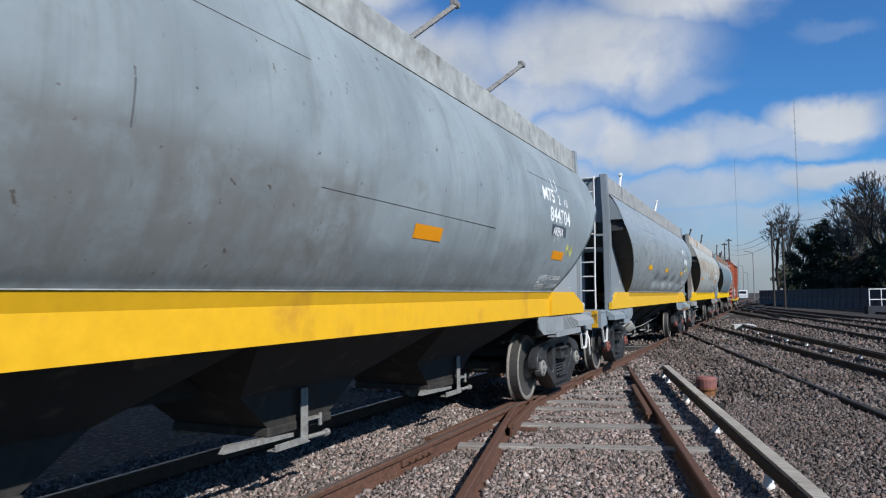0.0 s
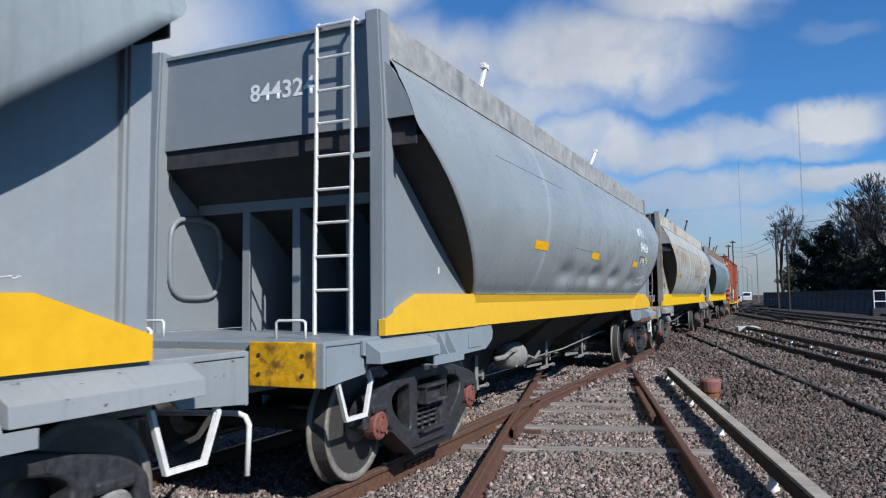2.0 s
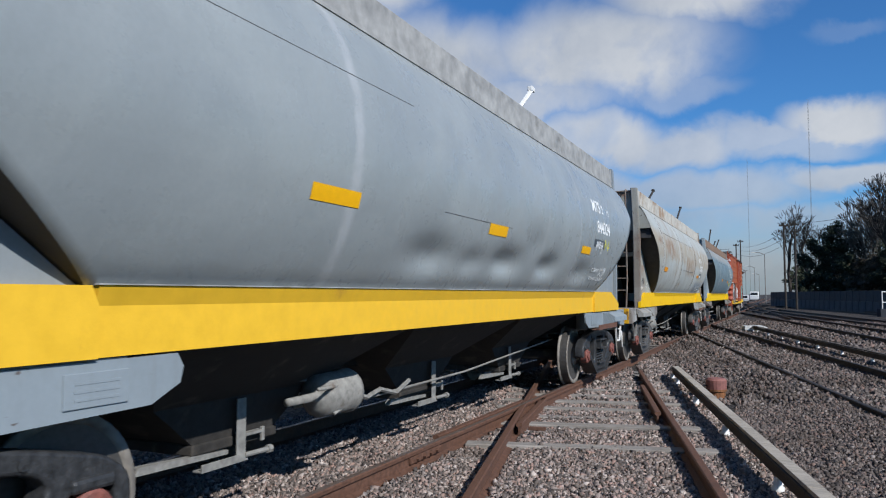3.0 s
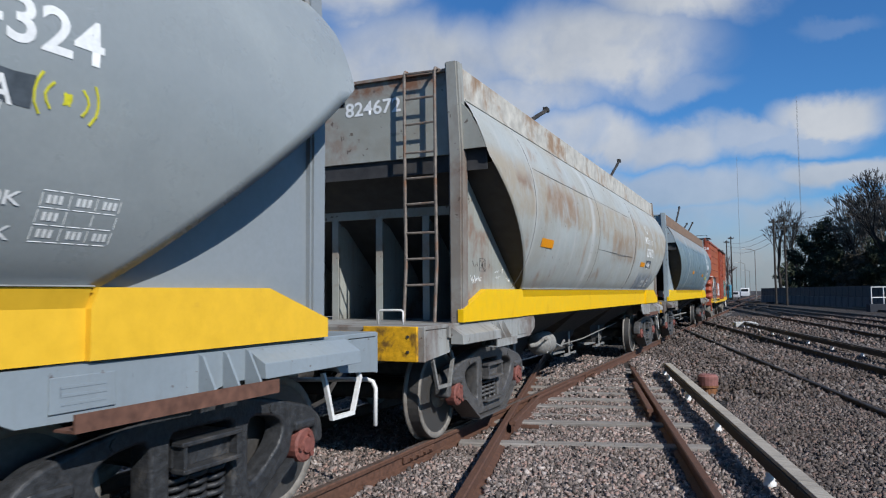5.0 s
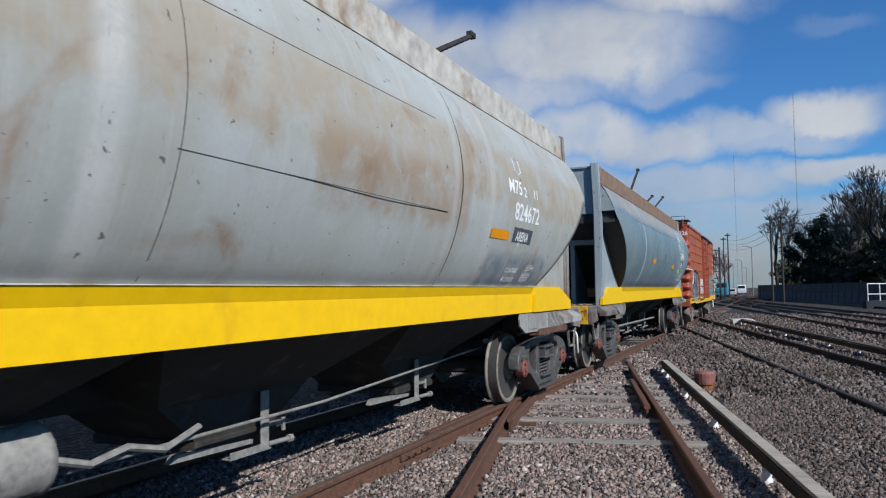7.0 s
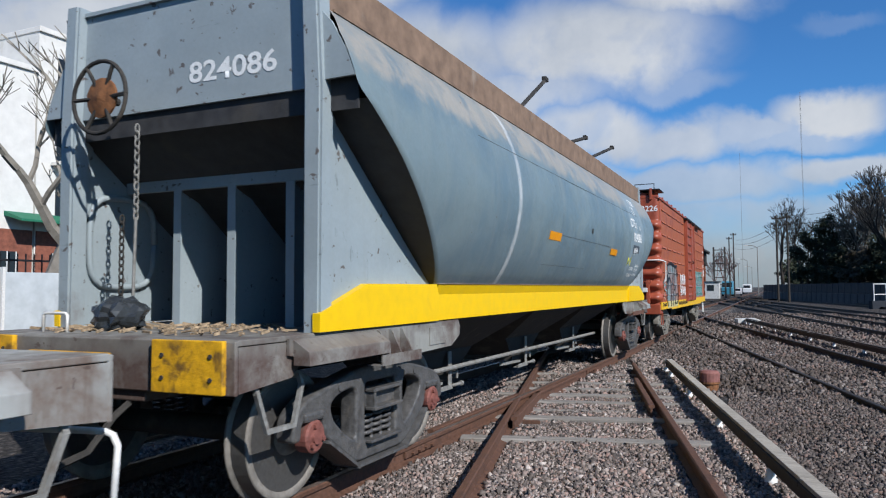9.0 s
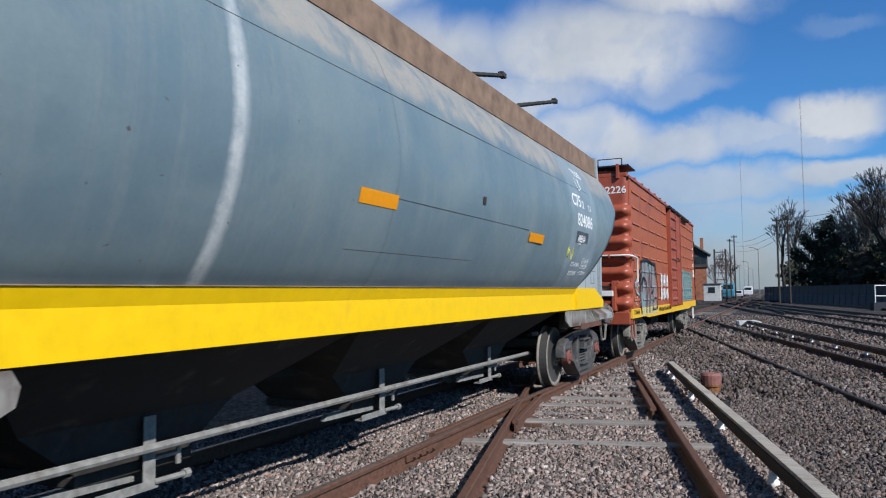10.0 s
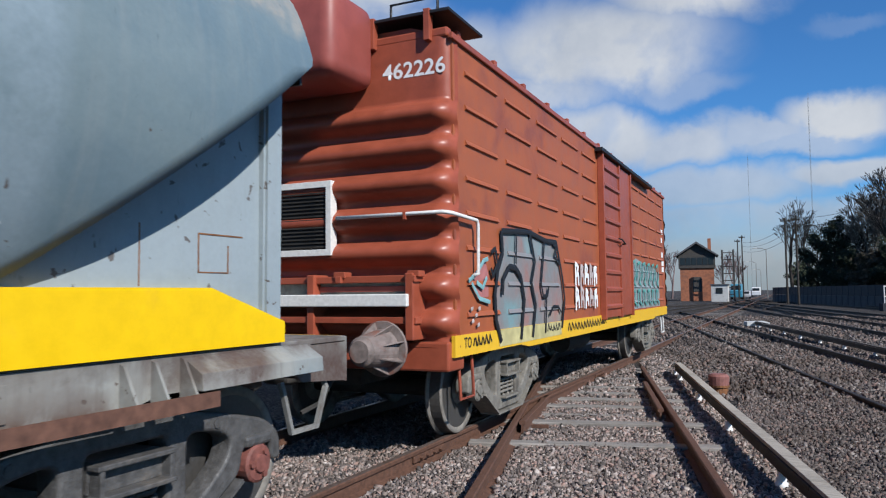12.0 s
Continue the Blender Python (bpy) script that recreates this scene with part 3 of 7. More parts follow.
def wheelset(wagon, y, cap=None, tone="red"):
    ax = put("wheelset", shared("axle", lambda: add_tube(tube((-0.82, 0, 0), (0.82, 0, 0), 0.085, seg=14), (-1.1, 0, 0), (1.1, 0, 0), 0.07, seg=14), M_UNDER, True), wagon, pose(0, y, 0.435))
    for s in (1, -1):
        turn = pose(s * 0.862, 0, 0, 0, 0, 0 if s > 0 else 180)
        w = put("wheel", shared("wheel", wheel_bm, M_WHEEL, True), ax, turn)
        put("tread", shared("tread", tread_bm, M_TREAD), ax, turn, "dark worn running surface")
        put("bearing_cap", shared("bearing_cap_" + tone, cap_bm, cap or M_CAP), ax, pose(s * 1.14, 0, 0, 0, 0, 0 if s > 0 else 180), "dull %s bolted bearing cap" % tone)
    AXLES.append((ax, y))
    return ax


def text_mesh(words, size, material, bold=0.0):
    cu = bpy.data.curves.new("lettering", "FONT")
    cu.body, cu.size, cu.offset, cu.resolution_u = words, size, bold, 3
    ob = bpy.data.objects.new("lettering", cu)
    scene.collection.objects.link(ob)
    me = bpy.data.meshes.new_from_object(ob.evaluated_get(bpy.context.evaluated_depsgraph_get()))
    bpy.data.objects.remove(ob)
    me.name = "lettering"
    me.materials.clear()
    me.materials.append(material)
    return me


def lettering(parent, words, place, width, height, material, name="lettering", bold=0.018, label=""):
    """Flat letters of that width and height, each corner set on a surface by place(u, v)."""
    me = text_mesh(words, 1.0, material, bold)
    xs = [v.co.x for v in me.vertices]
    ys = [v.co.y for v in me.vertices]
    x0, dx, y0, dy = min(xs), max(xs) - min(xs), min(ys), max(ys) - min(ys)
    for v in me.vertices:
        v.co = place((v.co.x - x0) / dx * width, (v.co.y - y0) / dy * height)
    return put(name, me, parent, label=label)


def hull_text(parent, words, y, z, w, h, material=None, slant=0.0, label=""):
    return lettering(parent, words, lambda u, v: on_hull(y + u - slant * v, z + v, 0.0025), w, h, material or M_STENCIL, label=label)


def hull_patch(parent, name, y0, y1, z0, z1, material, lift=0.004, label="", ragged=0.0):
    bm = bmesh.new()
    cols, rws = 8, 6
    grid = []
    for i in range(cols + 1):
        grid.append([])
        for j in range(rws + 1):
            e = ragged * (random.random() - 0.5) if i in (0, cols) or j in (0, rws) else 0
            grid[i].append(bm.verts.new(on_hull(y0 + (y1 - y0) * i / cols + e, z0 + (z1 - z0) * j / rws + e, lift)))
    for i in range(cols):
        for j in range(rws):
            bm.faces.new((grid[i][j], grid[i + 1][j], grid[i + 1][j + 1], grid[i][j + 1]))
    return part(name, bm, material, parent, label)


def hull_line(parent, pts, r=0.0028, material=None, name="weld_seam"):
    return part(name, path([on_hull(y, z, 0.0) for y, z in pts], r, 4), material or M_SEAM, parent)


def chute_bm():
    """One discharge hopper under the floor, with a frame at its mouth."""
    bm = bmesh.new()
    rings = [[bm.verts.new((sx * w, sy * d, z)) for sx, sy in ((-1, -1), (1, -1), (1, 1), (-1, 1))] for w, d, z in ((1.17, 1.40, 1.16), (0.50, 0.78, 0.70), (0.45, 0.40, 0.42))]
    for a, b in zip(rings, rings[1:]):
        for i in range(4):
            j = (i + 1) % 4
            bm.faces.new((a[i], a[j], b[j], b[i]))
    bm.faces.new(rings[-1])
    bm.faces.new(rings[0][::-1])
    bmesh.ops.recalc_face_normals(bm, faces=bm.faces[:])
    add_box(bm, -0.47, 0.47, -0.43, 0.43, 0.36, 0.43, 0.01)
    return bm


def gate_lever_bm():
    bm = bmesh.new()
    add_box(bm, 0.53, 0.542, -0.045, 0.045, 0.27, 0.69, 0.003)
    add_box(bm, 0.47, 0.55, -0.38, 0.06, 0.262, 0.275, 0.003)
    add_box(bm, 0.54, 0.55, -0.38, 0.04, 0.262, 0.315, 0.002)
    add_prism(bm, [(-0.85, 0.335), (-0.80, 0.385), (-0.05, 0.345), (-0.05, 0.315)], "x", 0.42, 0.47)
    add_tube(bm, (0.545, 0.03, 0.30), (0.56, 0.26, 0.30), 0.018, seg=8)
    add_tube(bm, (0.56, 0.25, 0.30), (0.562, 0.29, 0.30), 0.03, seg=8)
    add_box(bm, 0.47, 0.53, 0.05, 0.26, 0.42, 0.44, 0.003)
    add_box(bm, 0.51, 0.53, 0.23, 0.26, 0.36, 0.46, 0.003)
    return bm


def cylinder_bm():
    bm = bmesh.new()
    add_lathe(bm, [(0.03, -0.75), (0.035, -0.42), (0.10, -0.40), (0.165, -0.36), (0.17, -0.02), (0.18, -0.01), (0.18, 0.03), (0.10, 0.06), (0.03, 0.075)], pose(0.66, 0, 0.62, -90, 0, 0), 22)
    for k in range(4):
        a = 0.6 + k * 1.57
        add_tube(bm, (0.66 + 0.1 * math.cos(a), 0.05, 0.62 + 0.1 * math.sin(a)), (0.66 + 0.22 * math.cos(a), -0.62 + 0.1 * k, 0.62 + 0.16 * math.sin(a)), 0.014, seg=6)
    return bm


def post_bm():
    bm = bmesh.new()
    add_prism(bm, [(1.10, 1.12), (1.235, 1.12), (1.245, 2.75), (1.10, 2.75)], "y", -END, -END + 0.16)
    add_prism(bm, [(1.10, 2.75), (1.245, 2.75), (1.20, 3.67), (1.065, 3.67)], "y", -END, -END + 0.16)
    bmesh.ops.bevel(bm, geom=[e for e in bm.edges if abs(e.verts[0].co.z - e.verts[1].co.z) > 0.3], offset=0.018, segments=2, affect="EDGES")
    return bm


def plate_bm():
    """Side plate between the corner post and the slope sheet, above the sill."""
    ys = lambda z: -(SLOPE_A * z + SLOPE_B + 0.035)
    return prism([(-END + 0.15, 1.13), (ys(1.44) + 0.6, 1.13), (ys(1.44) + 0.02, 1.44), (ys(2.55), 2.55), (ys(2.55) - 0.02, 2.64), (-END + 0.16, 2.79), (-END + 0.15, 2.79)], "x", 1.175, 1.19)


def wing_bm():
    return prism([(1.19, 2.80), (1.475, 2.805), (1.40, 3.0), (1.29, 3.19), (1.19, 3.30)], "y", -END + 0.05, -END + 0.075)


def hood_bm():
    bm = bmesh.new()
    add_prism(bm, [(-1.1, 2.77), (1.1, 2.77), (1.08, 3.62), (-1.08, 3.62)], "y", -END + 0.09, -END + 0.115)
    add_box(bm, -1.08, 1.08, -END + 0.06, -END + 0.12, 3.60, 3.63)
    return bm


def bulkhead_bm():
    bm = bmesh.new()
    add_box(bm, -1.16, 1.16, -5.83, -5.79, 2.235, 2.35, 0.004)
    return bm


def web_bm():
    """Upright web below the slope sheet, with a flanged front edge."""
    bm = prism([(-5.82, 1.12), (-4.5, 1.12), (-4.75, 1.45), (-5.4, 2.08), (-5.82, 2.235)], "x", -0.006, 0.006)
    add_box(bm, -0.04, 0.04, -5.835, -5.82, 1.12, 2.235)
    return bm


def loop_bm(x):
    pts = []
    for i in range(25):
        a = 2 * math.pi * i / 24
        c, s = math.cos(a), math.sin(a)
        big = x < -0.5
        y0, ry, z0, rz = (-5.86, 0.34, 1.81, 0.38) if big else (-5.55, 0.24, 1.70, 0.34)
        pts.append((x, y0 + ry * math.copysign(abs(c) ** 0.55, c), z0 + rz * math.copysign(abs(s) ** 0.55, s)))
    return path(pts, 0.028 if big else 0.018, 6)


def deck_bm():
    bm = bmesh.new()
    add_box(bm, -1.2, 1.2, -DECK + 0.02, -4.4, 1.085, 1.12, 0.006)
    return bm


def end_beam_bm():
    bm = bmesh.new()
    add_box(bm, -1.2, 1.2, -DECK, -DECK + 0.03, 0.81, 1.115, 0.008)
    for s in (-1, 1):
        add_prism(bm, [(-DECK + 0.03, 0.82), (-6.66, 0.86), (-6.40, 1.08), (-DECK + 0.03, 1.08)], "x", s * 1.2, s * 1.175)
    add_box(bm, -0.5, 0.5, -DECK + 0.03, -6.3, 0.74, 1.08, 0.01)
    return bm


def cover_bm():
    """Folded cover over the sill end."""
    return prism([(-4.12, 1.115), (-4.08, 1.05), (-4.10, 0.97), (-4.28, 0.885), (-5.25, 0.865), (-5.5, 0.93), (-6.35, 0.93), (-6.72, 1.0), (-6.72, 1.10)], "x", 1.205, 1.225)


def cover_rib_bm(y):
    return prism([(1.225, 1.10), (1.25, 1.09), (1.345, 0.90), (1.345, 0.862), (1.225, 0.862)], "y", y - 0.008, y + 0.008)


def cover_shelf_bm(end):
    """Shelf below the ribs with its upturned lip."""
    return prism([(1.225, 0.848), (1.35, 0.848), (1.35, 0.925), (1.338, 0.925), (1.338, 0.860), (1.225, 0.860)], "y", -5.78, end)


def cover_slope_bm():
    return prism([(1.225, 1.095), (1.345, 1.02), (1.352, 0.935), (1.225, 0.935)], "y", -6.68, -5.66, 0.004)


def data_plate_bm():
    bm = box(1.225, 1.234, -4.75, -4.42, 0.92, 1.07, 0.003)
    for k in range(3):
        add_box(bm, 1.232, 1.236, -4.70, -4.47, 0.95 + 0.035 * k, 0.962 + 0.035 * k)
    return bm


def stripe_bm():
    """Yellow side sill; its middle length has a bent-out upper edge."""
    bm = prism([(1.19, 1.125), (1.214, 1.125), (1.214, 1.352), (1.25, 1.443), (1.19, 1.443)], "y", -4.60, 4.60)
    for e in (-1, 1):
        add_prism(bm, [(e * (END + 0.01), 1.125), (e * (END + 0.01), 1.245), (e * KINK, 1.442), (e * 4.64, 1.442), (e * 4.60, 1.35), (e * 4.60, 1.125)], "x", 1.19, 1.248)
    return bm


def stirrup_bm():
    bm = bmesh.new()
    for pts in ([(1.15, 6.52, 0.86), (1.17, 6.52, 0.80), (1.17, 6.60, 0.56), (1.17, 6.86, 0.56), (1.17, 6.96, 0.80), (1.15, 6.96, 0.86)],):
        for a, b in zip(pts, pts[1:]):
            d = (Vector(b) - Vector(a)).normalized()
            add_tube(bm, Vector(a) - d * 0.01, Vector(b) + d * 0.01, 0.02, seg=4)
    return bm


def lever_rod_bm():
    return path([(0.3, 7.2, 0.72), (0.9, 7.26, 0.74), (1.06, 7.26, 0.745), (1.10, 7.27, 0.73), (1.12, 7.28, 0.68), (1.14, 7.24, 0.40)], 0.017, 8)


def grab_bm(x0, x1, y, z, h):
    return path([(x0, y, z), (x0, y, z + h - 0.015), (x0 + 0.02, y, z + h), (x1 - 0.02, y, z + h), (x1, y, z + h - 0.015), (x1, y, z)], 0.011, 6)


def coupler_bm():
    bm = bmesh.new()
    add_box(bm, -0.09, 0.09, -7.32, -6.4, 0.70, 0.86, 0.03)
    add_box(bm, -0.14, 0.16, -7.60, -7.28, 0.64, 0.92, 0.05)
    add_box(bm, 0.02, 0.2, -7.66, -7.45, 0.66, 0.90, 0.04)
    add_path(bm, [(0.35, -7.1, 0.74), (0.36, -7.25, 0.66), (0.33, -7.4, 0.48), (0.26, -7.56, 0.42)], 0.022, 6)
    return bm


def hatch_bar_bm(y0, z0, y1, z1):
    """A raised hatch locking bar over the roof edge."""
    bm = bmesh.new()
    k = (z0 - 3.36) / (z1 - z0)
    foot = y0 - (y1 - y0) * min(k, 0.9)
    add_tube(bm, (0.92, foot, 3.355), (0.92, y0, z0), 0.03, seg=6)
    add_tube(bm, (0.92, y0, z0), (0.92, y1, z1), 0.03, seg=6)
    add_box(bm, 0.84, 1.0, foot - 0.08, foot + 0.08, 3.35, 3.45, 0.01)
    add_box(bm, 0.885, 0.955, y1 - 0.09, y1 + 0.05, z1 - 0.03, z1 + 0.035, 0.01)
    return bm


def ladder_bm(bent=0.0):
    bm = bmesh.new()
    for x in (0.61, 0.945):
        add_path(bm, [(x, -6.43, 1.125), (x + bent, -6.43, 1.7), (x + bent * 0.2 + 0.015, -6.43, 2.5), (x + 0.02, -6.43, 3.60), (x + 0.02, -6.40, 3.635), (x + 0.02, -6.33, 3.635)], 0.017, 6)
    return bm


LEVERS = ((-2.9, -0.06, 3.05), (-2.84, 0.2, 2.6), (-2.87, 0.2, 2.7), (-2.78, 0.0, 2.82))


def hopper(i, label, group="hopper wagons of the train"):
    g = GREYS[i]
    hull_m, body, coam, post = g["hull"], g["body"], g["coam"], g.get("post", g["body"])
    w = root("hopper_wagon", label, "railway wagon", group)
    me = CACHE.setdefault("hull", hull_mesh()).copy()
    for v in me.vertices:
        if v.co.x > 0:
            v.co.x -= sum(d * math.exp(-((v.co.y - y) / ry) ** 2 - ((v.co.z - z) / rz) ** 2) for y, z, ry, rz, d in DENTS[i])
    me.materials.append(hull_m)
    # end faces take the colour that has the shade in it
    me.materials.append(M_SLOPE_SHADE)
    put("hull", me, w, label=("dirty pale grey barrel hull", "smooth grey dented barrel hull", "faded rust-streaked barrel hull", "blue-grey barrel hull with dusty top")[i])
    # roof and its upstanding edge
    put("roof", shared("roof%d" % i, lambda: box(-1.2, 1.2, -END + 0.12, END - 0.12, 3.30, 3.36), coam), w)
    for s in (1, -1):
        flip = pose(0, 0, 0, 0, 0, 0 if s > 0 else 180)
        put("roof_edge", shared("roof_edge%d" % i, lambda: add_box(add_box(bmesh.new(), 1.165, 1.19, -END + 0.16, END - 0.16, 3.315, 3.64, 0.004), 1.19, 1.215, -END + 0.2, END - 0.2, 3.318, 3.335), coam), w, flip)
        put("sill", shared("sill%d" % i, stripe_bm, M_YELLOW[i]), w, flip, "broad yellow side sill")
        for e in (1, -1):
            mirror = Matrix.Diagonal((s, e, 1, 1))
            for nm, fn, mt in (("corner_post", post_bm, post), ("side_plate", plate_bm, body), ("wing_plate", wing_bm, body), ("sill_cover", cover_bm, g["frame"]), ("cover_shelf", lambda e=e: cover_shelf_bm(-5.15 if e > 0 else -4.45), g["frame"] if e > 0 or i == 0 else M_STRIP), ("cover_slope", cover_slope_bm, g["frame"]), ("data_plate", data_plate_bm, g["frame"]),
                               ("cover_rib", lambda: cover_rib_bm(-5.64), g["frame"]), ("cover_rib", lambda: cover_rib_bm(-5.46), g["frame"]), ("cover_rib", lambda: cover_rib_bm(-5.28), g["frame"])):
                key = "%s%d%d%d_%d" % (nm, i, s, e, len(w.children))

                def build(fn=fn, mirror=mirror):
                    bm = fn()
                    bmesh.ops.transform(bm, matrix=mirror, verts=bm.verts)
                    bmesh.ops.recalc_face_normals(bm, faces=bm.faces[:])
                    return bm
                put(nm, shared(key, build, mt), w)
    for e in (1, -1):
        turn = pose(0, 0, 0, 0, 0, 0 if e > 0 else 180)
        put("end_hood", shared("hood%d" % i, hood_bm, body), w, turn)
        # added strip closing the gap behind the hood, in the same shade-dark colour
        put("header_plate", shared("header_plate", lambda: box(-1.46, 1.46, -END + 0.118, -END + 0.135, 2.60, 2.86), M_SLOPE_SHADE), w, turn)
        put("cross_beam", shared("bulkhead%d" % i, bulkhead_bm, body), w, turn)
        for x in (-0.57, 0.0, 0.57):
            put("web_plate", shared("web%d" % i, web_bm, body), w, turn @ pose(x, 0, 0))
        for x in (-1.155, -0.02):
            put("rim", shared("loop%d%g" % (i, x), lambda: loop_bm(x), body, True), w, turn)
        put("deck", shared("deck%d" % i, deck_bm, g["frame"]), w, turn)
        eb = put("end_beam", shared("end_beam%d" % i, end_beam_bm, g["frame"]), w, turn)
        for s in (-1, 1):
            put("buffer_plate", shared("buffer_plate", lambda: box(-0.265, 0.265, -DECK - 0.035, -DECK, 0.815, 1.118, 0.006), M_BUFFER), w, turn @ pose(s * 0.875, 0, 0), "chipped yellow buffer plate")
            for bx in (-0.18, 0.18):
                for bz in (0.9, 1.03):
                    put("bolt", shared("bolt", lambda: tube((0, -DECK - 0.042, 0), (0, -DECK - 0.03, 0), 0.014, seg=8), M_UNDER), eb, pose(s * 0.875 + bx, 0, bz))
        put("coupler", shared("coupler", coupler_bm, M_UNDER), w, turn)
        bogie(w, e * 5.42, M_CAST if i in (0, 1) else M_CASTG, "black" if i in (0, 1) else "grey")
        for d in (-0.905, 0.905):
            wheelset(w, e * 5.42 + d, M_GREYSTEEL if i == 0 else None, "grey" if i == 0 else "red")
    for y, lever in zip((-2.8, 0.0, 2.8), LEVERS[i]):
        # grey chutes coloured near-black, with the shade below the floor painted in
        c = put("discharge_chute", shared("chute", chute_bm, M_UNDER), w, pose(0, y, 0))
        for s in (1, -1):
            put("gate_lever", shared("gate_lever", gate_lever_bm, M_GREYSTEEL), c, pose(0, lever - y, 0, 0, 0, 0 if s > 0 else 180), "grey steel gate lever")
    for s in (1, -1):
        put("hull_edge", shared("hull_edge%d" % i, lambda: box(1.20, 1.258, -4.61, 4.61, 1.4445, 1.4505), coam), w, pose(0, 0, 0, 0, 0, 0 if s > 0 else 180))
    put("centre_sill", shared("centre_sill", lambda: box(-0.22, 0.22, -6.6, 6.6, 0.72, 1.08), M_UNDER), w)
    rod = None if i == 0 else path([(0.60, -4.3, 0.52), (0.60, 4.3, 0.50)] if i == 3 else [(0.62, -1.5, 0.50), (0.64, 0.8, 0.53), (0.62, 4.4, 0.70)], 0.026 if i == 3 else 0.012, 8)
    if rod:
        part("brake_rod", rod, M_GREYSTEEL, w)
    if i in (1, 2):
        put("brake_cylinder", shared("cylinder", cylinder_bm, M_GREYSTEEL, True), w, pose(0, -1.75, 0), "dusty grey brake cylinder")
        part("brake_chain", path([(0.66, -1.66, 0.60), (0.67, -1.4, 0.52), (0.66, -1.15, 0.56), (0.68, -0.9, 0.5), (0.66, -0.6, 0.58)], 0.022, 6), M_GREYSTEEL, w)
    # steps, levers and grab irons at the ends
    steel = M_WHITE if i in (0, 1) else M_GREYSTEEL
    for s, e in ((1, 1), (-1, -1), (1, -1)):
        def build(s=s, e=e):
            bm = stirrup_bm()
            bmesh.ops.transform(bm, matrix=Matrix.Diagonal((s, e, 1, 1)), verts=bm.verts)
            return bm
        put("step_iron", shared("step%d%d%d" % (i, s, e), build, steel), w)
    for e in (1, -1):
        turn = pose(0, 0, 0, 0, 0, 0 if e > 0 else 180)
        if i == 3 and e == 1:
            continue
        put("uncoupling_lever", shared("lever_rod", lever_rod_bm, M_WHITE, True), w, turn, "bent white uncoupling lever")
        put("grab_iron", shared("grab%d" % i, lambda: grab_bm(0.56, 0.82, -6.85, 1.12, 0.13), M_WHITE, True), w, turn, "white deck grab iron")
        put("grab_iron", shared("grabl%d" % i, lambda: grab_bm(0.50, 0.74, 6.9, 1.12, 0.13), M_WHITE, True), w, turn, "white deck grab iron")
    return w


SEAM_TOP = [(y, 2.80) for y in np.linspace(-4.6, -2.1, 8)]


def small_table(w, y0, y1, z0, z1, rows):
    """Ruled table of small print."""
    for k in range(rows + 1):
        z = z0 + (z1 - z0) * k / rows
        for u in range(5):
            a = y0 + (y1 - y0) * u / 5
            hull_line(w, [(a, z), (a + (y1 - y0) * 0.16, z)], 0.0022, M_STENCIL, "table_rule")
    for u in (0.0, 0.34, 0.68, 1.0):
        y = y0 + (y1 - y0) * u
        for k in range(rows):
            h = (z1 - z0) / rows
            hull_line(w, [(y, z0 + h * (k + 0.12)), (y, z0 + h * (k + 0.85))], 0.0022, M_STENCIL, "table_rule")
    for k in range(rows):
        h = (z1 - z0) / rows
        for u in (0.06, 0.42, 0.76) if k != 1 or rows < 3 else (0.06,):
            y = y0 + (y1 - y0) * u
            for j in range(3):
                a = y + (y1 - y0) * 0.07 * j
                hull_patch(w, "small_print_bar", a, a + (y1 - y0) * 0.045, z0 + h * (k + 0.25), z0 + h * (k + 0.75), M_STENCIL, 0.0025)


def wagon_marks(w, first, number, second, third, words, panel, load, tare, tables, wave, seed):
    """Stencilled marks; each text as (words, y, z, width, height)."""
    for t in (first, second, third, load, tare):
        hull_text(w, *t)
    hull_text(w, *number, label="white stencilled wagon number")
    hull_patch(w, "stencil_panel", *panel, M_STAMP, 0.0015, ragged=0.012)
    hull_text(w, *words)
    rg = random.Random(seed)
    # runs of paint below the word
    for k in range(3):
        y = words[1] + words[3] * rg.uniform(0.1, 0.95)
        hull_line(w, [(y, words[2] + 0.01), (y - 0.006, words[2] - rg.uniform(0.03, 0.08))], 0.0025, M_STENCIL, "paint_run")
    for t in tables:
        small_table(w, *t)
    if wave:
        y, z = wave
        for u, r in ((-0.11, 0.07), (-0.065, 0.045), (0.065, 0.045), (0.11, 0.07)):
            hull_line(w, [(y + u + math.copysign(0.028, u) * (1 - k * k / 4) + rg.uniform(-0.004, 0.004), z + k * r * 0.55) for k in (-2, -1, 0, 1, 2)], 0.0065, M_YMARK, "spray_mark")
        hull_patch(w, "spray_mark", y - 0.018, y + 0.018, z - 0.022, z + 0.022, M_YMARK, 0.002, ragged=0.012)


def vert_lines(w, marks):
    for y, z0, z1 in marks:
        hull_line(w, [(y, z) for z in np.linspace(z0, z1, 8)], 0.004)


# first wagon
car_a = hopper(0, "pale grey hopper wagon with dirty hull and yellow sill")
wagon_marks(car_a, ("M75", 3.36, 2.535, 0.49, 0.17), ("844704", 3.59, 2.295, 0.93, 0.19), ("2", 4.01, 2.543, 0.11, 0.12), ("13", 4.31, 2.543, 0.15, 0.10), ("ARENA", 3.757, 2.14, 0.45, 0.105),
            (3.68, 4.34, 2.135, 2.27), ("C. 56500K", 4.15, 1.597, 0.52, 0.053), ("T. 23500K", 4.175, 1.497, 0.49, 0.053), ((3.695, 4.075, 1.48, 1.648, 3),), (4.62, 1.99), 1)
for y0, y1, z0, z1 in ((0.04, 0.55, 1.85, 1.96), (3.88, 4.40, 1.85, 1.955)):
    hull_patch(car_a, "reflector", y0, y1, z0, z1, M_ORANGE[0], label="orange reflective strip")
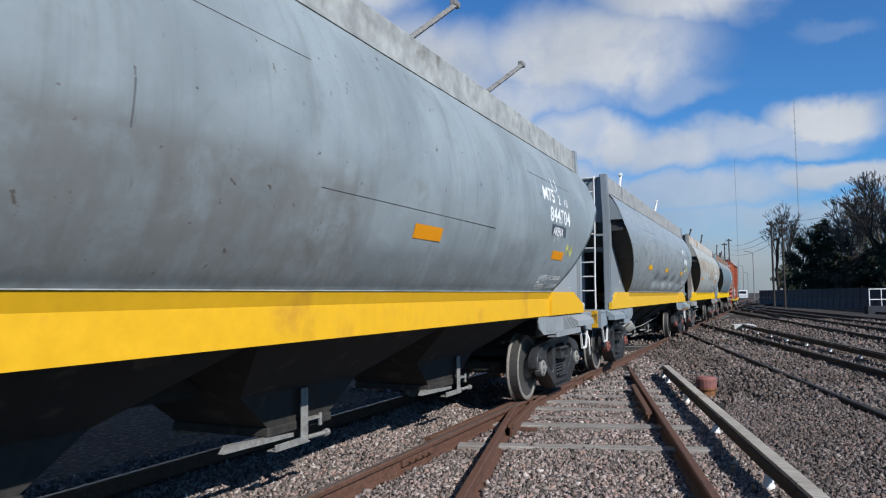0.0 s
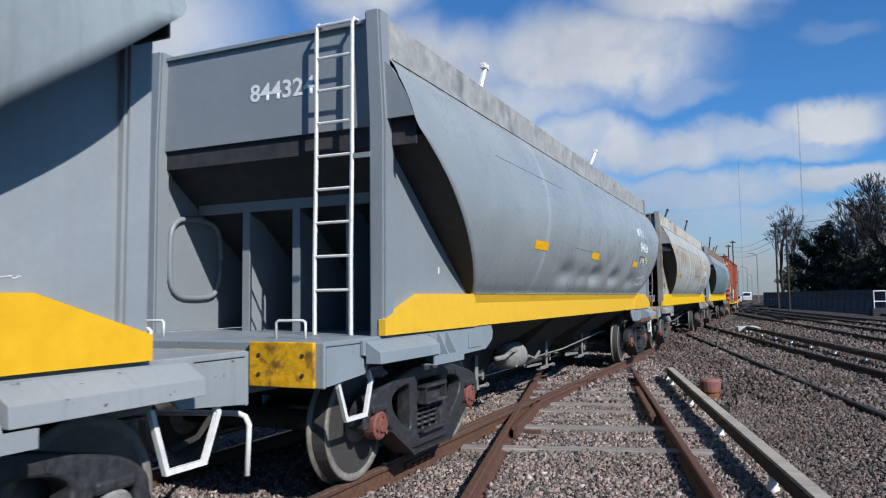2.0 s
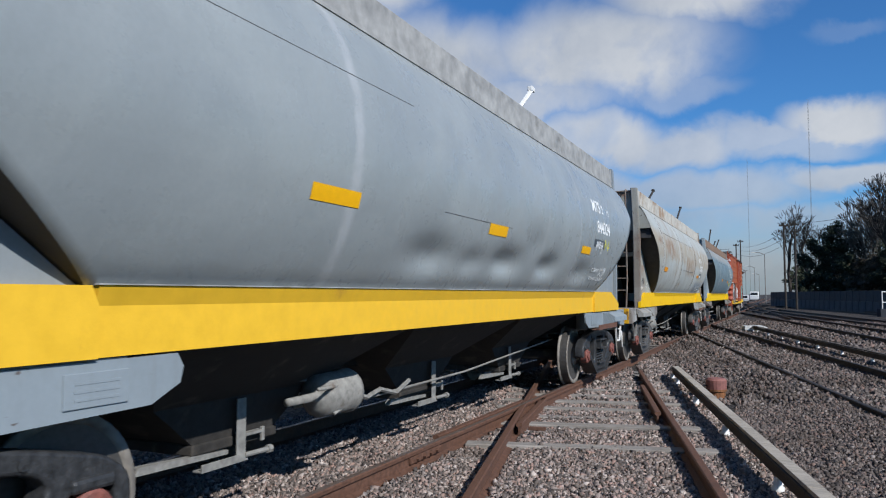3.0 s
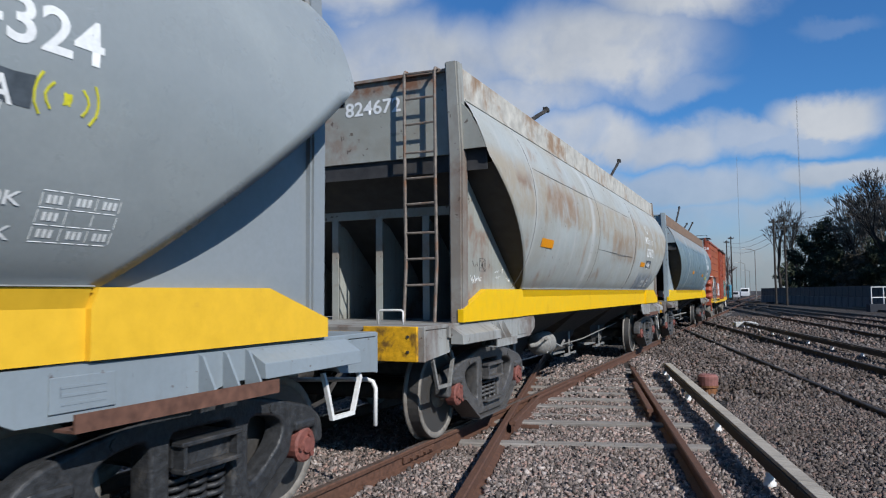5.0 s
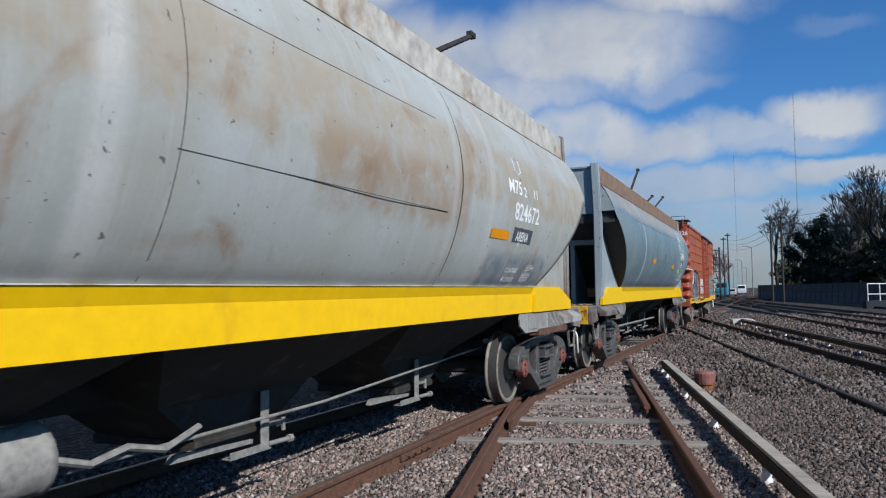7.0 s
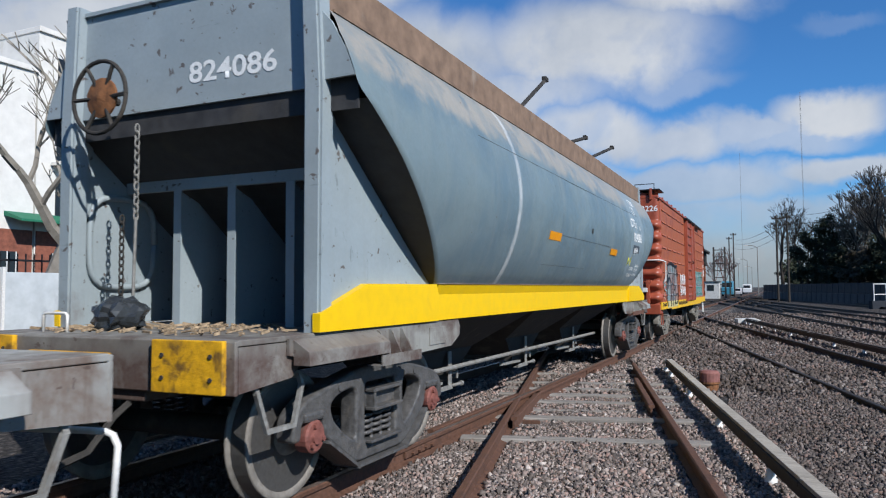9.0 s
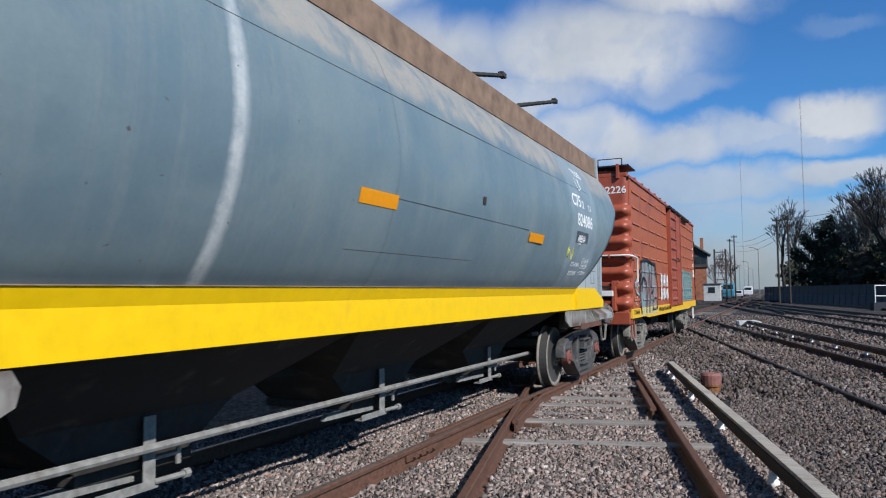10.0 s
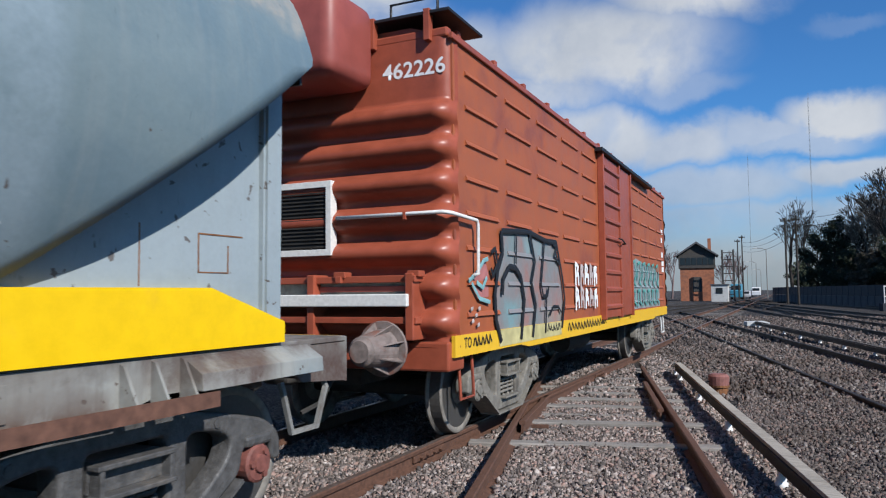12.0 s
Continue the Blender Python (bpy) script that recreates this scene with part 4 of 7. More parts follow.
hull_line(car_a, [(y, 2.82) for y in np.linspace(-2.31, -1.34, 4)])
hull_line(car_a, [(y, 2.06) for y in np.linspace(-1.27, 1.75, 6)])
hull_line(car_a, [(y, 2.80) for y in np.linspace(2.9, 4.78, 4)])
vert_lines(car_a, ((-2.7, 2.12, 2.33),))
for bar in ((1.13, 3.86, 2.21, 4.57), (3.18, 3.87, 4.53, 4.58)):
    part("hatch_bar", hatch_bar_bm(*bar), M_GREYSTEEL, car_a)

# second wagon
car_b = hopper(1, "clean grey hopper wagon with white ladder and yellow sill")
lad = part("ladder", ladder_bm(), M_WHITE, car_b, "white painted end ladder")
for k in range(9):
    put("rung", shared("rung", lambda: tube((0.615, -6.43, 0), (0.96, -6.43, 0), 0.012, seg=6), M_WHITE), lad, pose(0.002 * k, 0, 1.475 + 0.267 * k))
part("ladder_bracket", box(0.965, 1.12, -6.44, -6.425, 2.50, 2.54), GREYS[1]["body"], lad)
wagon_marks(car_b, ("M75", 3.37, 2.59, 0.49, 0.17), ("844324", 3.56, 2.295, 0.83, 0.18), ("2", 3.94, 2.603, 0.10, 0.13), ("11", 4.28, 2.60, 0.13, 0.10), ("ARENA", 3.575, 2.075, 0.46, 0.10),
            (3.447, 4.11, 2.083, 2.197), ("C.56600K", 3.70, 1.737, 0.45, 0.053), ("T.23400K", 3.72, 1.613, 0.43, 0.053), ((4.227, 4.589, 1.615, 1.807, 3),), (4.246, 2.145), 2)
for y0, y1, z0, z1 in ((-3.4, -2.87, 1.95, 2.05), (-0.6, -0.12, 1.96, 2.06), (2.82, 3.30, 1.962, 2.06)):
    hull_patch(car_b, "reflector", y0, y1, z0, z1, M_ORANGE[1], label="amber reflective strip")
hull_line(car_b, SEAM_TOP)
hull_line(car_b, [(y, 2.06) for y in np.linspace(-1.6, 0.0, 4)])
for bar in ((-3.57, 3.79, -3.38, 4.12), (1.94, 3.80, 2.48, 4.18)):
    part("hatch_bar", hatch_bar_bm(*bar), M_WHITE, car_b)
lettering(car_b, "844324", lambda u, v: Vector((-0.12 + u, -END + 0.086, 3.10 + v)), 0.66, 0.155, M_STENCIL, label="white stencilled wagon number")

# third wagon
car_c = hopper(2, "faded pale hopper wagon streaked with rust, bright yellow sill")
lad = part("ladder", ladder_bm(0.03), M_LADDER, car_c, "rusty bent end ladder")
for k in range(9):
    put("rung", shared("rung_rusty", lambda: tube((0.615, -6.43, 0), (0.96, -6.43, 0), 0.012, seg=6), M_LADDER), lad, pose(0.004 * (k % 3), 0, 1.475 + 0.267 * k, 0, 0.8 * (k % 3 - 1)))
wagon_marks(car_c, ("M75", 2.86, 2.41, 0.42, 0.15), ("824672", 3.05, 2.14, 0.86, 0.19), ("2", 3.34, 2.41, 0.10, 0.11), ("11", 3.72, 2.43, 0.12, 0.10), ("ARENA", 3.20, 1.93, 0.42, 0.10),
            (3.10, 3.74, 1.91, 2.07), ("C.56700K", 3.236, 1.595, 0.41, 0.053), ("T.23300K", 3.25, 1.497, 0.41, 0.053), ((3.88, 4.16, 1.50, 1.60, 2), (3.92, 4.2, 1.63, 1.69, 1)), None, 3)
for y0, y1, z0, z1 in ((-4.63, -4.13, 1.94, 2.04), (2.45, 2.97, 1.92, 2.01)):
    hull_patch(car_c, "reflector", y0, y1, z0, z1, M_ORANGE[0], label="orange reflective strip")
hull_line(car_c, [(y, 2.06) for y in np.linspace(-1.67, 1.36, 6)])
hull_line(car_c, [(y, 2.82) for y in np.linspace(-4.9, 1.2, 10)])
for y in (-1.65, -4.98, 1.62):
    hull_line(car_c, [(y, z) for z in np.linspace(1.46, 3.25, 16)], 0.0035)
for bar in ((-3.03, 3.86, -2.32, 4.15), (2.53, 3.88, 3.44, 4.32)):
    part("hatch_bar", hatch_bar_bm(*bar), M_UNDER, car_c)
lettering(car_c, "824672", lambda u, v: Vector((-0.12 + u, -END + 0.086, 3.26 + v)), 0.66, 0.155, M_STENCIL, label="white stencilled wagon number")

# fourth wagon
car_d = hopper(3, "blue-grey hopper wagon with rusty roof edge and yellow sill")
wagon_marks(car_d, ("C75", 3.39, 2.545, 0.46, 0.17), ("824086", 3.59, 2.285, 0.835, 0.175), ("2", 3.905, 2.547, 0.105, 0.105), ("11", 4.285, 2.528, 0.12, 0.10), ("ARENA", 3.676, 2.07, 0.41, 0.095),
            (3.58, 4.24, 2.06, 2.212), ("C.56700K", 3.64, 1.738, 0.45, 0.06), ("T.23300K", 3.676, 1.618, 0.425, 0.06), ((4.195, 4.55, 1.727, 1.86, 2), (4.216, 4.61, 1.64, 1.682, 1)), (3.44, 1.90), 4)
for y0, y1, z0, z1 in ((-1.99, -1.47, 1.99, 2.09), (1.6, 2.13, 1.95, 2.05)):
    hull_patch(car_d, "reflector", y0, y1, z0, z1, M_ORANGE[0], label="orange reflective strip")
hull_line(car_d, [(y, 2.07) for y in np.linspace(-1.48, 1.55, 6)])
hull_line(car_d, [(y, 2.82) for y in np.linspace(-4.2, 4.4, 12)])
hull_line(car_d, [(y, 1.69) for y in np.linspace(-2.0, 0.2, 6)], 0.002)
hull_patch(car_d, "drain_plug", 0.12, 0.19, 2.20, 2.27, M_UNDER)
for bar in ((-1.19, 3.86, -0.07, 4.50), (1.44, 3.85, 2.43, 4.10), (3.05, 3.87, 4.81, 4.34)):
    part("hatch_bar", hatch_bar_bm(*bar), M_UNDER, car_d)
for k in range(3):
    hull_patch(car_d, "small_print_bar", 3.86 + 0.06 * k, 4.36 + 0.04 * k, 3.10 - 0.035 * k, 3.113 - 0.035 * k, M_STENCIL, 0.0025)
for car, y, z in ((car_d, 3.86, 2.97), (car_c, 3.1, 2.80), (car_a, 3.84, 2.86)):
    hull_line(car, [(y, z), (y + 0.02, z - 0.13), (y + 0.1, z - 0.17), (y + 0.21, z - 0.13), (y + 0.19, z), (y, z)], 0.006, M_STENCIL, "outline_mark")
lettering(car_d, "824086", lambda u, v: Vector((0.02 + u, -END + 0.086, 2.93 + v)), 0.80, 0.16, M_STENCIL, label="white stencilled wagon number")


def handwheel_bm():
    bm = bmesh.new()
    ring = [(0.27 * math.cos(2 * math.pi * k / 28), -6.62, 0.27 * math.sin(2 * math.pi * k / 28)) for k in range(29)]
    add_path(bm, ring, 0.016, 8)
    add_tube(bm, (0, -6.63, 0), (0, -6.45, 0), 0.03, seg=8)
    return bm


hw = part("brake_handwheel", handwheel_bm(), M_UNDER, car_d, "black rimmed handwheel", m=pose(-0.57, 0, 2.83))
for k in range(6):
    put("spoke", shared("spoke", lambda: tube((0.1, -6.60, 0), (0.265, -6.62, 0), 0.016, seg=6), M_UNDER), hw, pose(0, 0, 0, 0, 60 * k, 0))
part("hub_disc", add_lathe(bmesh.new(), [(0.15, 0), (0.15, 0.02), (0.05, 0.04), (0.01, 0.05)], pose(0, -6.585, 0, 90, 0, 0), 20), M_RUSTY, hw, "rust-brown hub disc")


def chain_bm(x, y, z0, z1):
    bm = bmesh.new()
    z, k = z1, 0
    while z > z0:
        pts = []
        for j in range(9):
            a = 2 * math.pi * j / 8
            u, v = 0.02 * math.cos(a), 0.036 * math.sin(a)
            pts.append((x + (u if k % 2 else 0), y + (0 if k % 2 else u), z + v))
        add_path(bm, pts, 0.007, 5)
        z -= 0.055
        k += 1
    return bm


part("hand_brake_chain", chain_bm(-0.40, -6.42, 1.95, 2.62), M_GREYSTEEL, car_d)
part("hand_brake_chain", chain_bm(-0.62, -6.35, 1.2, 1.95), M_UNDER, car_d)
part("hand_brake_rod", path([(-0.40, -6.42, 1.95), (-0.42, -6.42, 1.14)], 0.012, 6), M_GREYSTEEL, car_d)
bm = bmesh.new()
bmesh.ops.create_icosphere(bm, subdivisions=3, radius=1.0)
for v in bm.verts:
    k = 1 + 0.35 * noise.noise(v.co * 2.3) + 0.2 * noise.noise(v.co * 6)
    v.co = Vector((v.co.x * 0.2 * k, v.co.y * 0.16 * k, max(-0.1, v.co.z * 0.14 * k)))
part("rubbish_bag", bm, M_BAG, car_d, "crumpled black plastic bag", m=pose(-0.35, -6.6, 1.22))
bm = bmesh.new()
rng = random.Random(5)
for _ in range(170):
    x, y = rng.uniform(-0.9, 1.05), rng.uniform(-6.95, -5.9)
    m = pose(x, y, 1.13, rng.uniform(-20, 20), rng.uniform(-20, 20), rng.uniform(0, 180))
    s = rng.uniform(0.015, 0.06)
    add_box(bm, -s, s, -0.006, 0.006, 0, rng.uniform(0.006, 0.02), 0, m)
tagged(part("litter", bm, M_LITTER, car_d), "dry leaves and litter", kind="stuff")


def chalk(car, y, z, width, height, n, material, seed):
    """A scrawled line of chalk on the side plate."""
    rg = random.Random(seed)
    pts = [(1.1915, y + width * (k + rg.uniform(-0.3, 0.6)) / n, z + height * rg.random()) for k in range(n)]
    part("chalk_mark", path(pts, 0.0022, 4), material, car)


chalk(car_c, -6.1, 1.50, 0.16, 0.09, 12, M_STENCIL, 1)
chalk(car_c, -5.96, 1.52, 0.16, 0.05, 14, M_STENCIL, 2)
chalk(car_c, -5.4, 1.55, 0.16, 0.04, 10, M_STENCIL, 3)
chalk(car_c, -5.4, 1.62, 0.14, 0.03, 9, M_STENCIL, 4)
chalk(car_c, -5.05, 1.52, 0.14, 0.05, 10, M_STENCIL, 5)
chalk(car_c, -5.18, 1.6, 0.04, 0.08, 6, M_STENCIL, 6)
for u in (0.0, 0.14):
    part("chalk_mark", path([(1.1915, -5.86 + u, 1.63), (1.1915, -5.72 + u * 0.2, 1.63), (1.1915, -5.72 + u * 0.2, 1.76), (1.1915, -5.85, 1.76), (1.1915, -5.86 + u, 1.63)], 0.003, 4), M_SEAM, car_c)
chalk(car_c, -5.83, 1.65, 0.09, 0.09, 9, M_SEAM, 7)
chalk(car_c, -6.05, 1.66, 0.17, 0.07, 8, M_SEAM, 8)
chalk(car_a, 5.15, 1.66, 0.16, 0.14, 12, M_STENCIL, 9)
chalk(car_a, 5.5, 1.74, 0.16, 0.03, 8, M_STENCIL, 10)
chalk(car_a, 5.65, 1.49, 0.18, 0.025, 7, M_STENCIL, 11)
for y, z, wd, h in ((5.78, 1.52, 0.008, 0.2), (5.78, 1.72, 0.34, 0.008), (6.0, 1.52, 0.008, 0.15), (5.78, 1.52, 0.22, 0.006), (5.4, 1.45, 0.006, 0.3)):
    part("scratch_mark", box(1.19, 1.193, y, y + wd, z, z + h), M_RUSTY, car_d)
for y, z in ((-5.42, 0.99), (-6.55, 1.0), (-5.35, 1.62)):
    part("chalk_mark", box(1.226 if z < 1.2 else 1.19, 1.229 if z < 1.2 else 1.193, y, y + 0.02, z, z + 0.06), M_STENCIL, car_b)

# ---- boxcar ----
M_BUFF = plain("rusty_grey_buffer", (0.20, 0.16, 0.145), 0.7, grain=14, depth=0.35, dirt=(0.20, 0.075, 0.05), dirtscale=4, spot=0.46)
M_PANELG = plain("grey_green_panel", (0.27, 0.28, 0.25), 0.7, grain=10, depth=0.2, dirt=(0.14, 0.12, 0.10), dirtscale=4, spot=0.5)
BH, BW = 6.35, 1.32


def boxcar():
    b = root("boxcar", "oxide-red ribbed boxcar with graffiti and sliding door, on its rails", "railway wagon")
    shell = bmesh.new()
    add_prism(shell, [(-BW, 0.9), (BW, 0.9), (BW, 3.70), (0.9, 3.84), (-0.9, 3.84), (-BW, 3.70)], "y", -BH + 0.06, BH - 0.06)
    part("body", shell, M_RED, b)
    # corrugated ends, the ribs running out into rounded corners
    for e in (-1, 1):
        bm = bmesh.new()
        xs = [-BW - 0.012 + 0.02 * k for k in range(11)]
        xs = xs + [-1.0 + 0.25 * k for k in range(9)] + [-v for v in xs[::-1]]
        grid = []
        for x in xs:
            dx = max(0.0, abs(x) - (BW - 0.14)) / 0.152
            col = []
            for k in range(121):
                z = 3.70 - k * (3.70 - 0.86) / 120
                ph = ((3.12 - z) / 0.31) % 1.0
                rib = math.sin(math.pi * ph / 0.74) ** 0.75 if z < 3.12 and ph < 0.74 and z > 0.93 else 0.0
                deep = 0.12 * rib * (1 - 0.35 * dx * dx)
                y = BH + deep - 0.15 * (1 - math.sqrt(max(0.0, 1 - dx * dx)))
                col.append(bm.verts.new((x + math.copysign(0.022 * rib * dx, x), e * y, z)))
            grid.append(col)
        for p, q in zip(grid, grid[1:]):
            for k in range(120):
                bm.faces.new((p[k], p[k + 1], q[k + 1], q[k])).smooth = True
        bmesh.ops.recalc_face_normals(bm, faces=bm.faces[:])
        if bm.faces[0].normal.y * e < 0:
            bmesh.ops.reverse_faces(bm, faces=bm.faces[:])
        part("corrugated_end", bm, M_REDEND, b, "corrugated red end", smooth=True)
        part("end_top", box(-BW + 0.02, BW - 0.02, min(e * (BH - 0.1), e * BH), max(e * (BH - 0.1), e * BH), 3.69, 3.78, 0.02), M_REDEND, b)
    # pressed slots along the sides
    cols = [-6.03, -4.95, -3.87, -2.79, -1.72, 1.95, 2.98, 4.0, 5.05]
    for s in (1, -1):
        for z in (3.43, 3.11, 2.78, 2.45, 2.13, 1.81, 1.49, 1.2):
            for y in cols:
                mat, tone = M_RED, ""
                if s > 0 and z < 2.0 and y in (-4.95, -3.87):
                    mat, tone = M_PIECE, "_sprayed"
                elif s > 0 and z < 2.0 and 1.9 < y < 4.5:
                    mat, tone = M_GLAZE[0], "_blue"
                put("pressed_rib", shared("pressed_rib" + tone, lambda: prism([(0, -0.022), (0.024, -0.014), (0.010, 0.02), (0, 0.03)], "y", 0, 0.82), mat), b, pose(s * BW, y + (0.82 if s < 0 else 0), z, 0, 0, 0 if s > 0 else 180))
        sx = s * (BW + 0.001)
        part("side_sill", prism([(-BH + 0.02, 0.84), (-BH + 0.02, 1.03), (BH - 0.02, 1.03), (BH - 0.02, 0.84), (4.6, 0.84), (4.3, 0.80), (-4.3, 0.80), (-4.6, 0.84)], "x", s * (BW - 0.02), s * (BW + 0.016)), M_YELLOW[1], b, "yellow lower side sill")
        door = part("sliding_door", box(min(sx, sx + s * 0.07), max(sx, sx + s * 0.07), -0.72, 1.62, 0.98, 3.58, 0.01), M_REDEND, b, "ribbed red sliding door")
        for k in range(9):
            z = 1.15 + k * 0.28
            put("door_rib", shared("door_rib", lambda: prism([(0, -0.05), (0.035, -0.02), (0.035, 0.02), (0, 0.05)], "y", -0.62, 0.62), M_REDEND), door, pose(s * (BW + 0.07), -0.05, z, 0, 0, 0 if s > 0 else 180))
        for y in (-0.70, 0.55, 1.58):
            part("door_post", box(min(s * BW, s * (BW + 0.1)), max(s * BW, s * (BW + 0.1)), y - 0.035, y + 0.035, 0.96, 3.62, 0.008), M_REDEND, door)
        part("door_handle", path([(s * (BW + 0.1), 0.3, 2.3), (s * (BW + 0.16), 0.3, 2.28), (s * (BW + 0.16), 0.6, 2.22), (s * (BW + 0.1), 0.62, 2.22)], 0.014, 6), M_BLACK, door)
        part("door_track", box(min(s * BW, s * (BW + 0.13)), max(s * BW, s * (BW + 0.13)), -0.9, 3.9, 3.60, 3.66, 0.006), M_BLACK, b)
        part("eave", box(min(s * BW, s * (BW + 0.03)), max(s * BW, s * (BW + 0.03)), -BH, BH, 3.66, 3.72, 0.008), M_REDEND, b)
    for k in range(14):
        part("roof_rib", box(-1.25, 1.25, -BH + 0.35 + k * 0.96, -BH + 0.43 + k * 0.96, 3.78, 3.86, 0.01), M_REDEND, b)
    # graffiti, sprayed flat on the camera side
    x = BW + 0.0275

    def spray(name, pts, mat, lift):
        bm = bmesh.new()
        bm.faces.new([bm.verts.new((BW + lift, y, z)) for y, z in pts])
        part(name, bm, mat, b)

    def stroke(pts, r, mat=M_BLACK):
        fine = []
        for a, c in zip(pts, pts[1:]):
            for k in range(5):
                fine.append((x, a[0] + (c[0] - a[0]) * k / 5, a[1] + (c[1] - a[1]) * k / 5))
        fine.append((x, *pts[-1]))
        bm = path(fine, r, 6)
        for v in bm.verts:
            v.co.x = x + (v.co.x - x) * 0.15
        part("spray_stroke", bm, mat, b)

    # the large piece: fill, colour blots, black outlines
    spray("graffiti_fill", [(-5.2, 1.03), (-5.37, 1.2), (-5.37, 1.4), (-5.27, 1.64), (-5.15, 1.85), (-5.17, 2.03), (-4.67, 2.06), (-4.27, 2.08), (-3.66, 2.02), (-3.21, 2.03), (-3.1, 1.85), (-2.95, 1.57), (-2.88, 1.3), (-2.98, 1.03)], M_PIECE, 0.003)
    bm = bmesh.new()
    bm.faces.new([bm.verts.new((BW + 0.0185, y, z)) for y, z in ((-5.25, 0.86), (-5.3, 1.028), (-3.0, 1.028), (-3.02, 0.86))])
    part("graffiti_fill", bm, M_GLAZE[4], b)
    for pts, r in (([(-5.17, 2.03), (-5.15, 1.8), (-5.29, 1.63), (-5.38, 1.39), (-5.35, 1.12), (-5.22, 0.91)], 0.036), ([(-5.17, 2.03), (-4.67, 2.06), (-4.27, 2.08), (-3.66, 2.02), (-3.21, 2.03)], 0.03),
                   ([(-3.21, 2.03), (-3.12, 1.87), (-2.95, 1.57), (-2.87, 1.3), (-3.01, 0.95)], 0.034), ([(-5.17, 1.38), (-5.14, 1.54), (-4.96, 1.67), (-4.76, 1.66), (-4.59, 1.57), (-4.48, 1.32), (-4.61, 0.9)], 0.034),
                   ([(-4.71, 2.05), (-4.75, 1.71)], 0.02), ([(-4.27, 2.08), (-4.09, 1.75), (-4.23, 1.51), (-4.08, 1.26), (-4.21, 0.9)], 0.032), ([(-3.71, 2.01), (-3.78, 1.77), (-3.87, 1.49), (-3.79, 1.35), (-3.62, 1.36), (-3.57, 1.46)], 0.026),
                   ([(-3.66, 1.33), (-3.72, 0.92)], 0.024), ([(-3.55, 1.12), (-3.4, 1.22), (-3.17, 1.22), (-3.03, 1.14)], 0.02), ([(-5.48, 1.79), (-5.36, 1.84), (-5.3, 1.69), (-5.43, 1.56), (-5.48, 1.64)], 0.026), ([(-3.35, 1.99), (-3.16, 1.98), (-3.31, 1.84), (-3.08, 1.76)], 0.024)):
        stroke(pts, r)
    # a smaller piece beside the handrail
    spray("graffiti_fill", [(-5.95, 1.5), (-5.8, 1.62), (-5.6, 1.74), (-5.5, 1.6), (-5.5, 1.36), (-5.75, 1.36)], M_GLAZE[3], 0.003)
    for pts in ([(-6.04, 1.51), (-5.84, 1.59), (-5.67, 1.71), (-5.56, 1.73)], [(-5.97, 1.49), (-5.79, 1.35), (-5.52, 1.31)], [(-5.85, 1.5), (-5.7, 1.45), (-5.6, 1.55)]):
        stroke(pts, 0.022, M_GLAZE[5])
    for k, (y, z) in enumerate(((-6.0, 1.25), (-5.9, 1.19), (-5.98, 1.14), (-5.82, 1.25), (-5.85, 1.1))):
        stroke([(y, z), (y + 0.05, z + 0.01)], 0.018, M_GLAZE[2])
    # two rows of white letters, then a teal piece past the door
    rg = random.Random(21)
    for z0, z1 in ((1.49, 1.78), (1.16, 1.44)):
        for u in range(5):
            y = -2.3 + u * 0.27
            q = [(y + rg.uniform(0, 0.03), z0), (y + 0.02, z1 + rg.uniform(-0.04, 0.02)), (y + 0.14, z1 - 0.03), (y + 0.06, (z0 + z1) / 2), (y + 0.17, (z0 + z1) / 2 + 0.02), (y + 0.16, z0 + 0.02)]
            stroke([(a + rg.uniform(-0.02, 0.02), c + rg.uniform(-0.02, 0.02)) for a, c in q], 0.032, M_GLAZE[2] if u % 2 else M_STENCIL)
    spray("graffiti_fill", [(1.75, 1.06), (1.75, 1.9), (2.4, 2.05), (3.4, 1.95), (4.6, 1.92), (5.3, 1.75), (5.3, 1.06)], M_GLAZE[0], 0.003)
    for u in range(6):
        y = 1.85 + u * 0.56
        stroke([(y, 1.62), (y + 0.08, 1.95), (y + 0.34, 1.98), (y + 0.42, 1.7), (y + 0.2, 1.58), (y + 0.4, 1.5)], 0.03, M_GLAZE[1])
        stroke([(y, 1.1), (y + 0.05, 1.42), (y + 0.3, 1.4), (y + 0.22, 1.2), (y + 0.44, 1.12)], 0.03, M_GLAZE[1])
    xs = BW + 0.021
    lettering(b, "TO", lambda u, v: Vector((BW + 0.018, -6.14 + u, 0.905 + v)), 0.17, 0.10, M_BLACK)

    def scrawl(y0, y1, n, z0, z1, r):
        step = (y1 - y0) / n
        for u in range(n):
            y = y0 + u * step
            q = [(xs, y, z0 + rg.uniform(0, 0.02)), (xs, y + step * 0.3, z1 - rg.uniform(0, 0.03)), (xs, y + step * 0.55, (z0 + z1) / 2 + rg.uniform(-0.03, 0.03)), (xs, y + step * 0.8, z0 + rg.uniform(0, 0.03))]
            bm = path(q, r, 5)
            for v in bm.verts:
                v.co.x = xs + (v.co.x - xs) * 0.15
            part("spray_stroke", bm, M_BLACK, b)

    scrawl(-5.93, -5.45, 5, 0.91, 1.01, 0.013)
    scrawl(-3.62, -3.06, 5, 0.92, 1.02, 0.014)
    scrawl(-2.7, -0.4, 14, 0.88, 1.0, 0.016)
    # end fittings
    lettering(b, "462226", lambda u, v: Vector((0.64 + u, -BH - 0.004, 3.36 + v)), 0.64, 0.15, M_STENCIL, label="white stencilled wagon number")
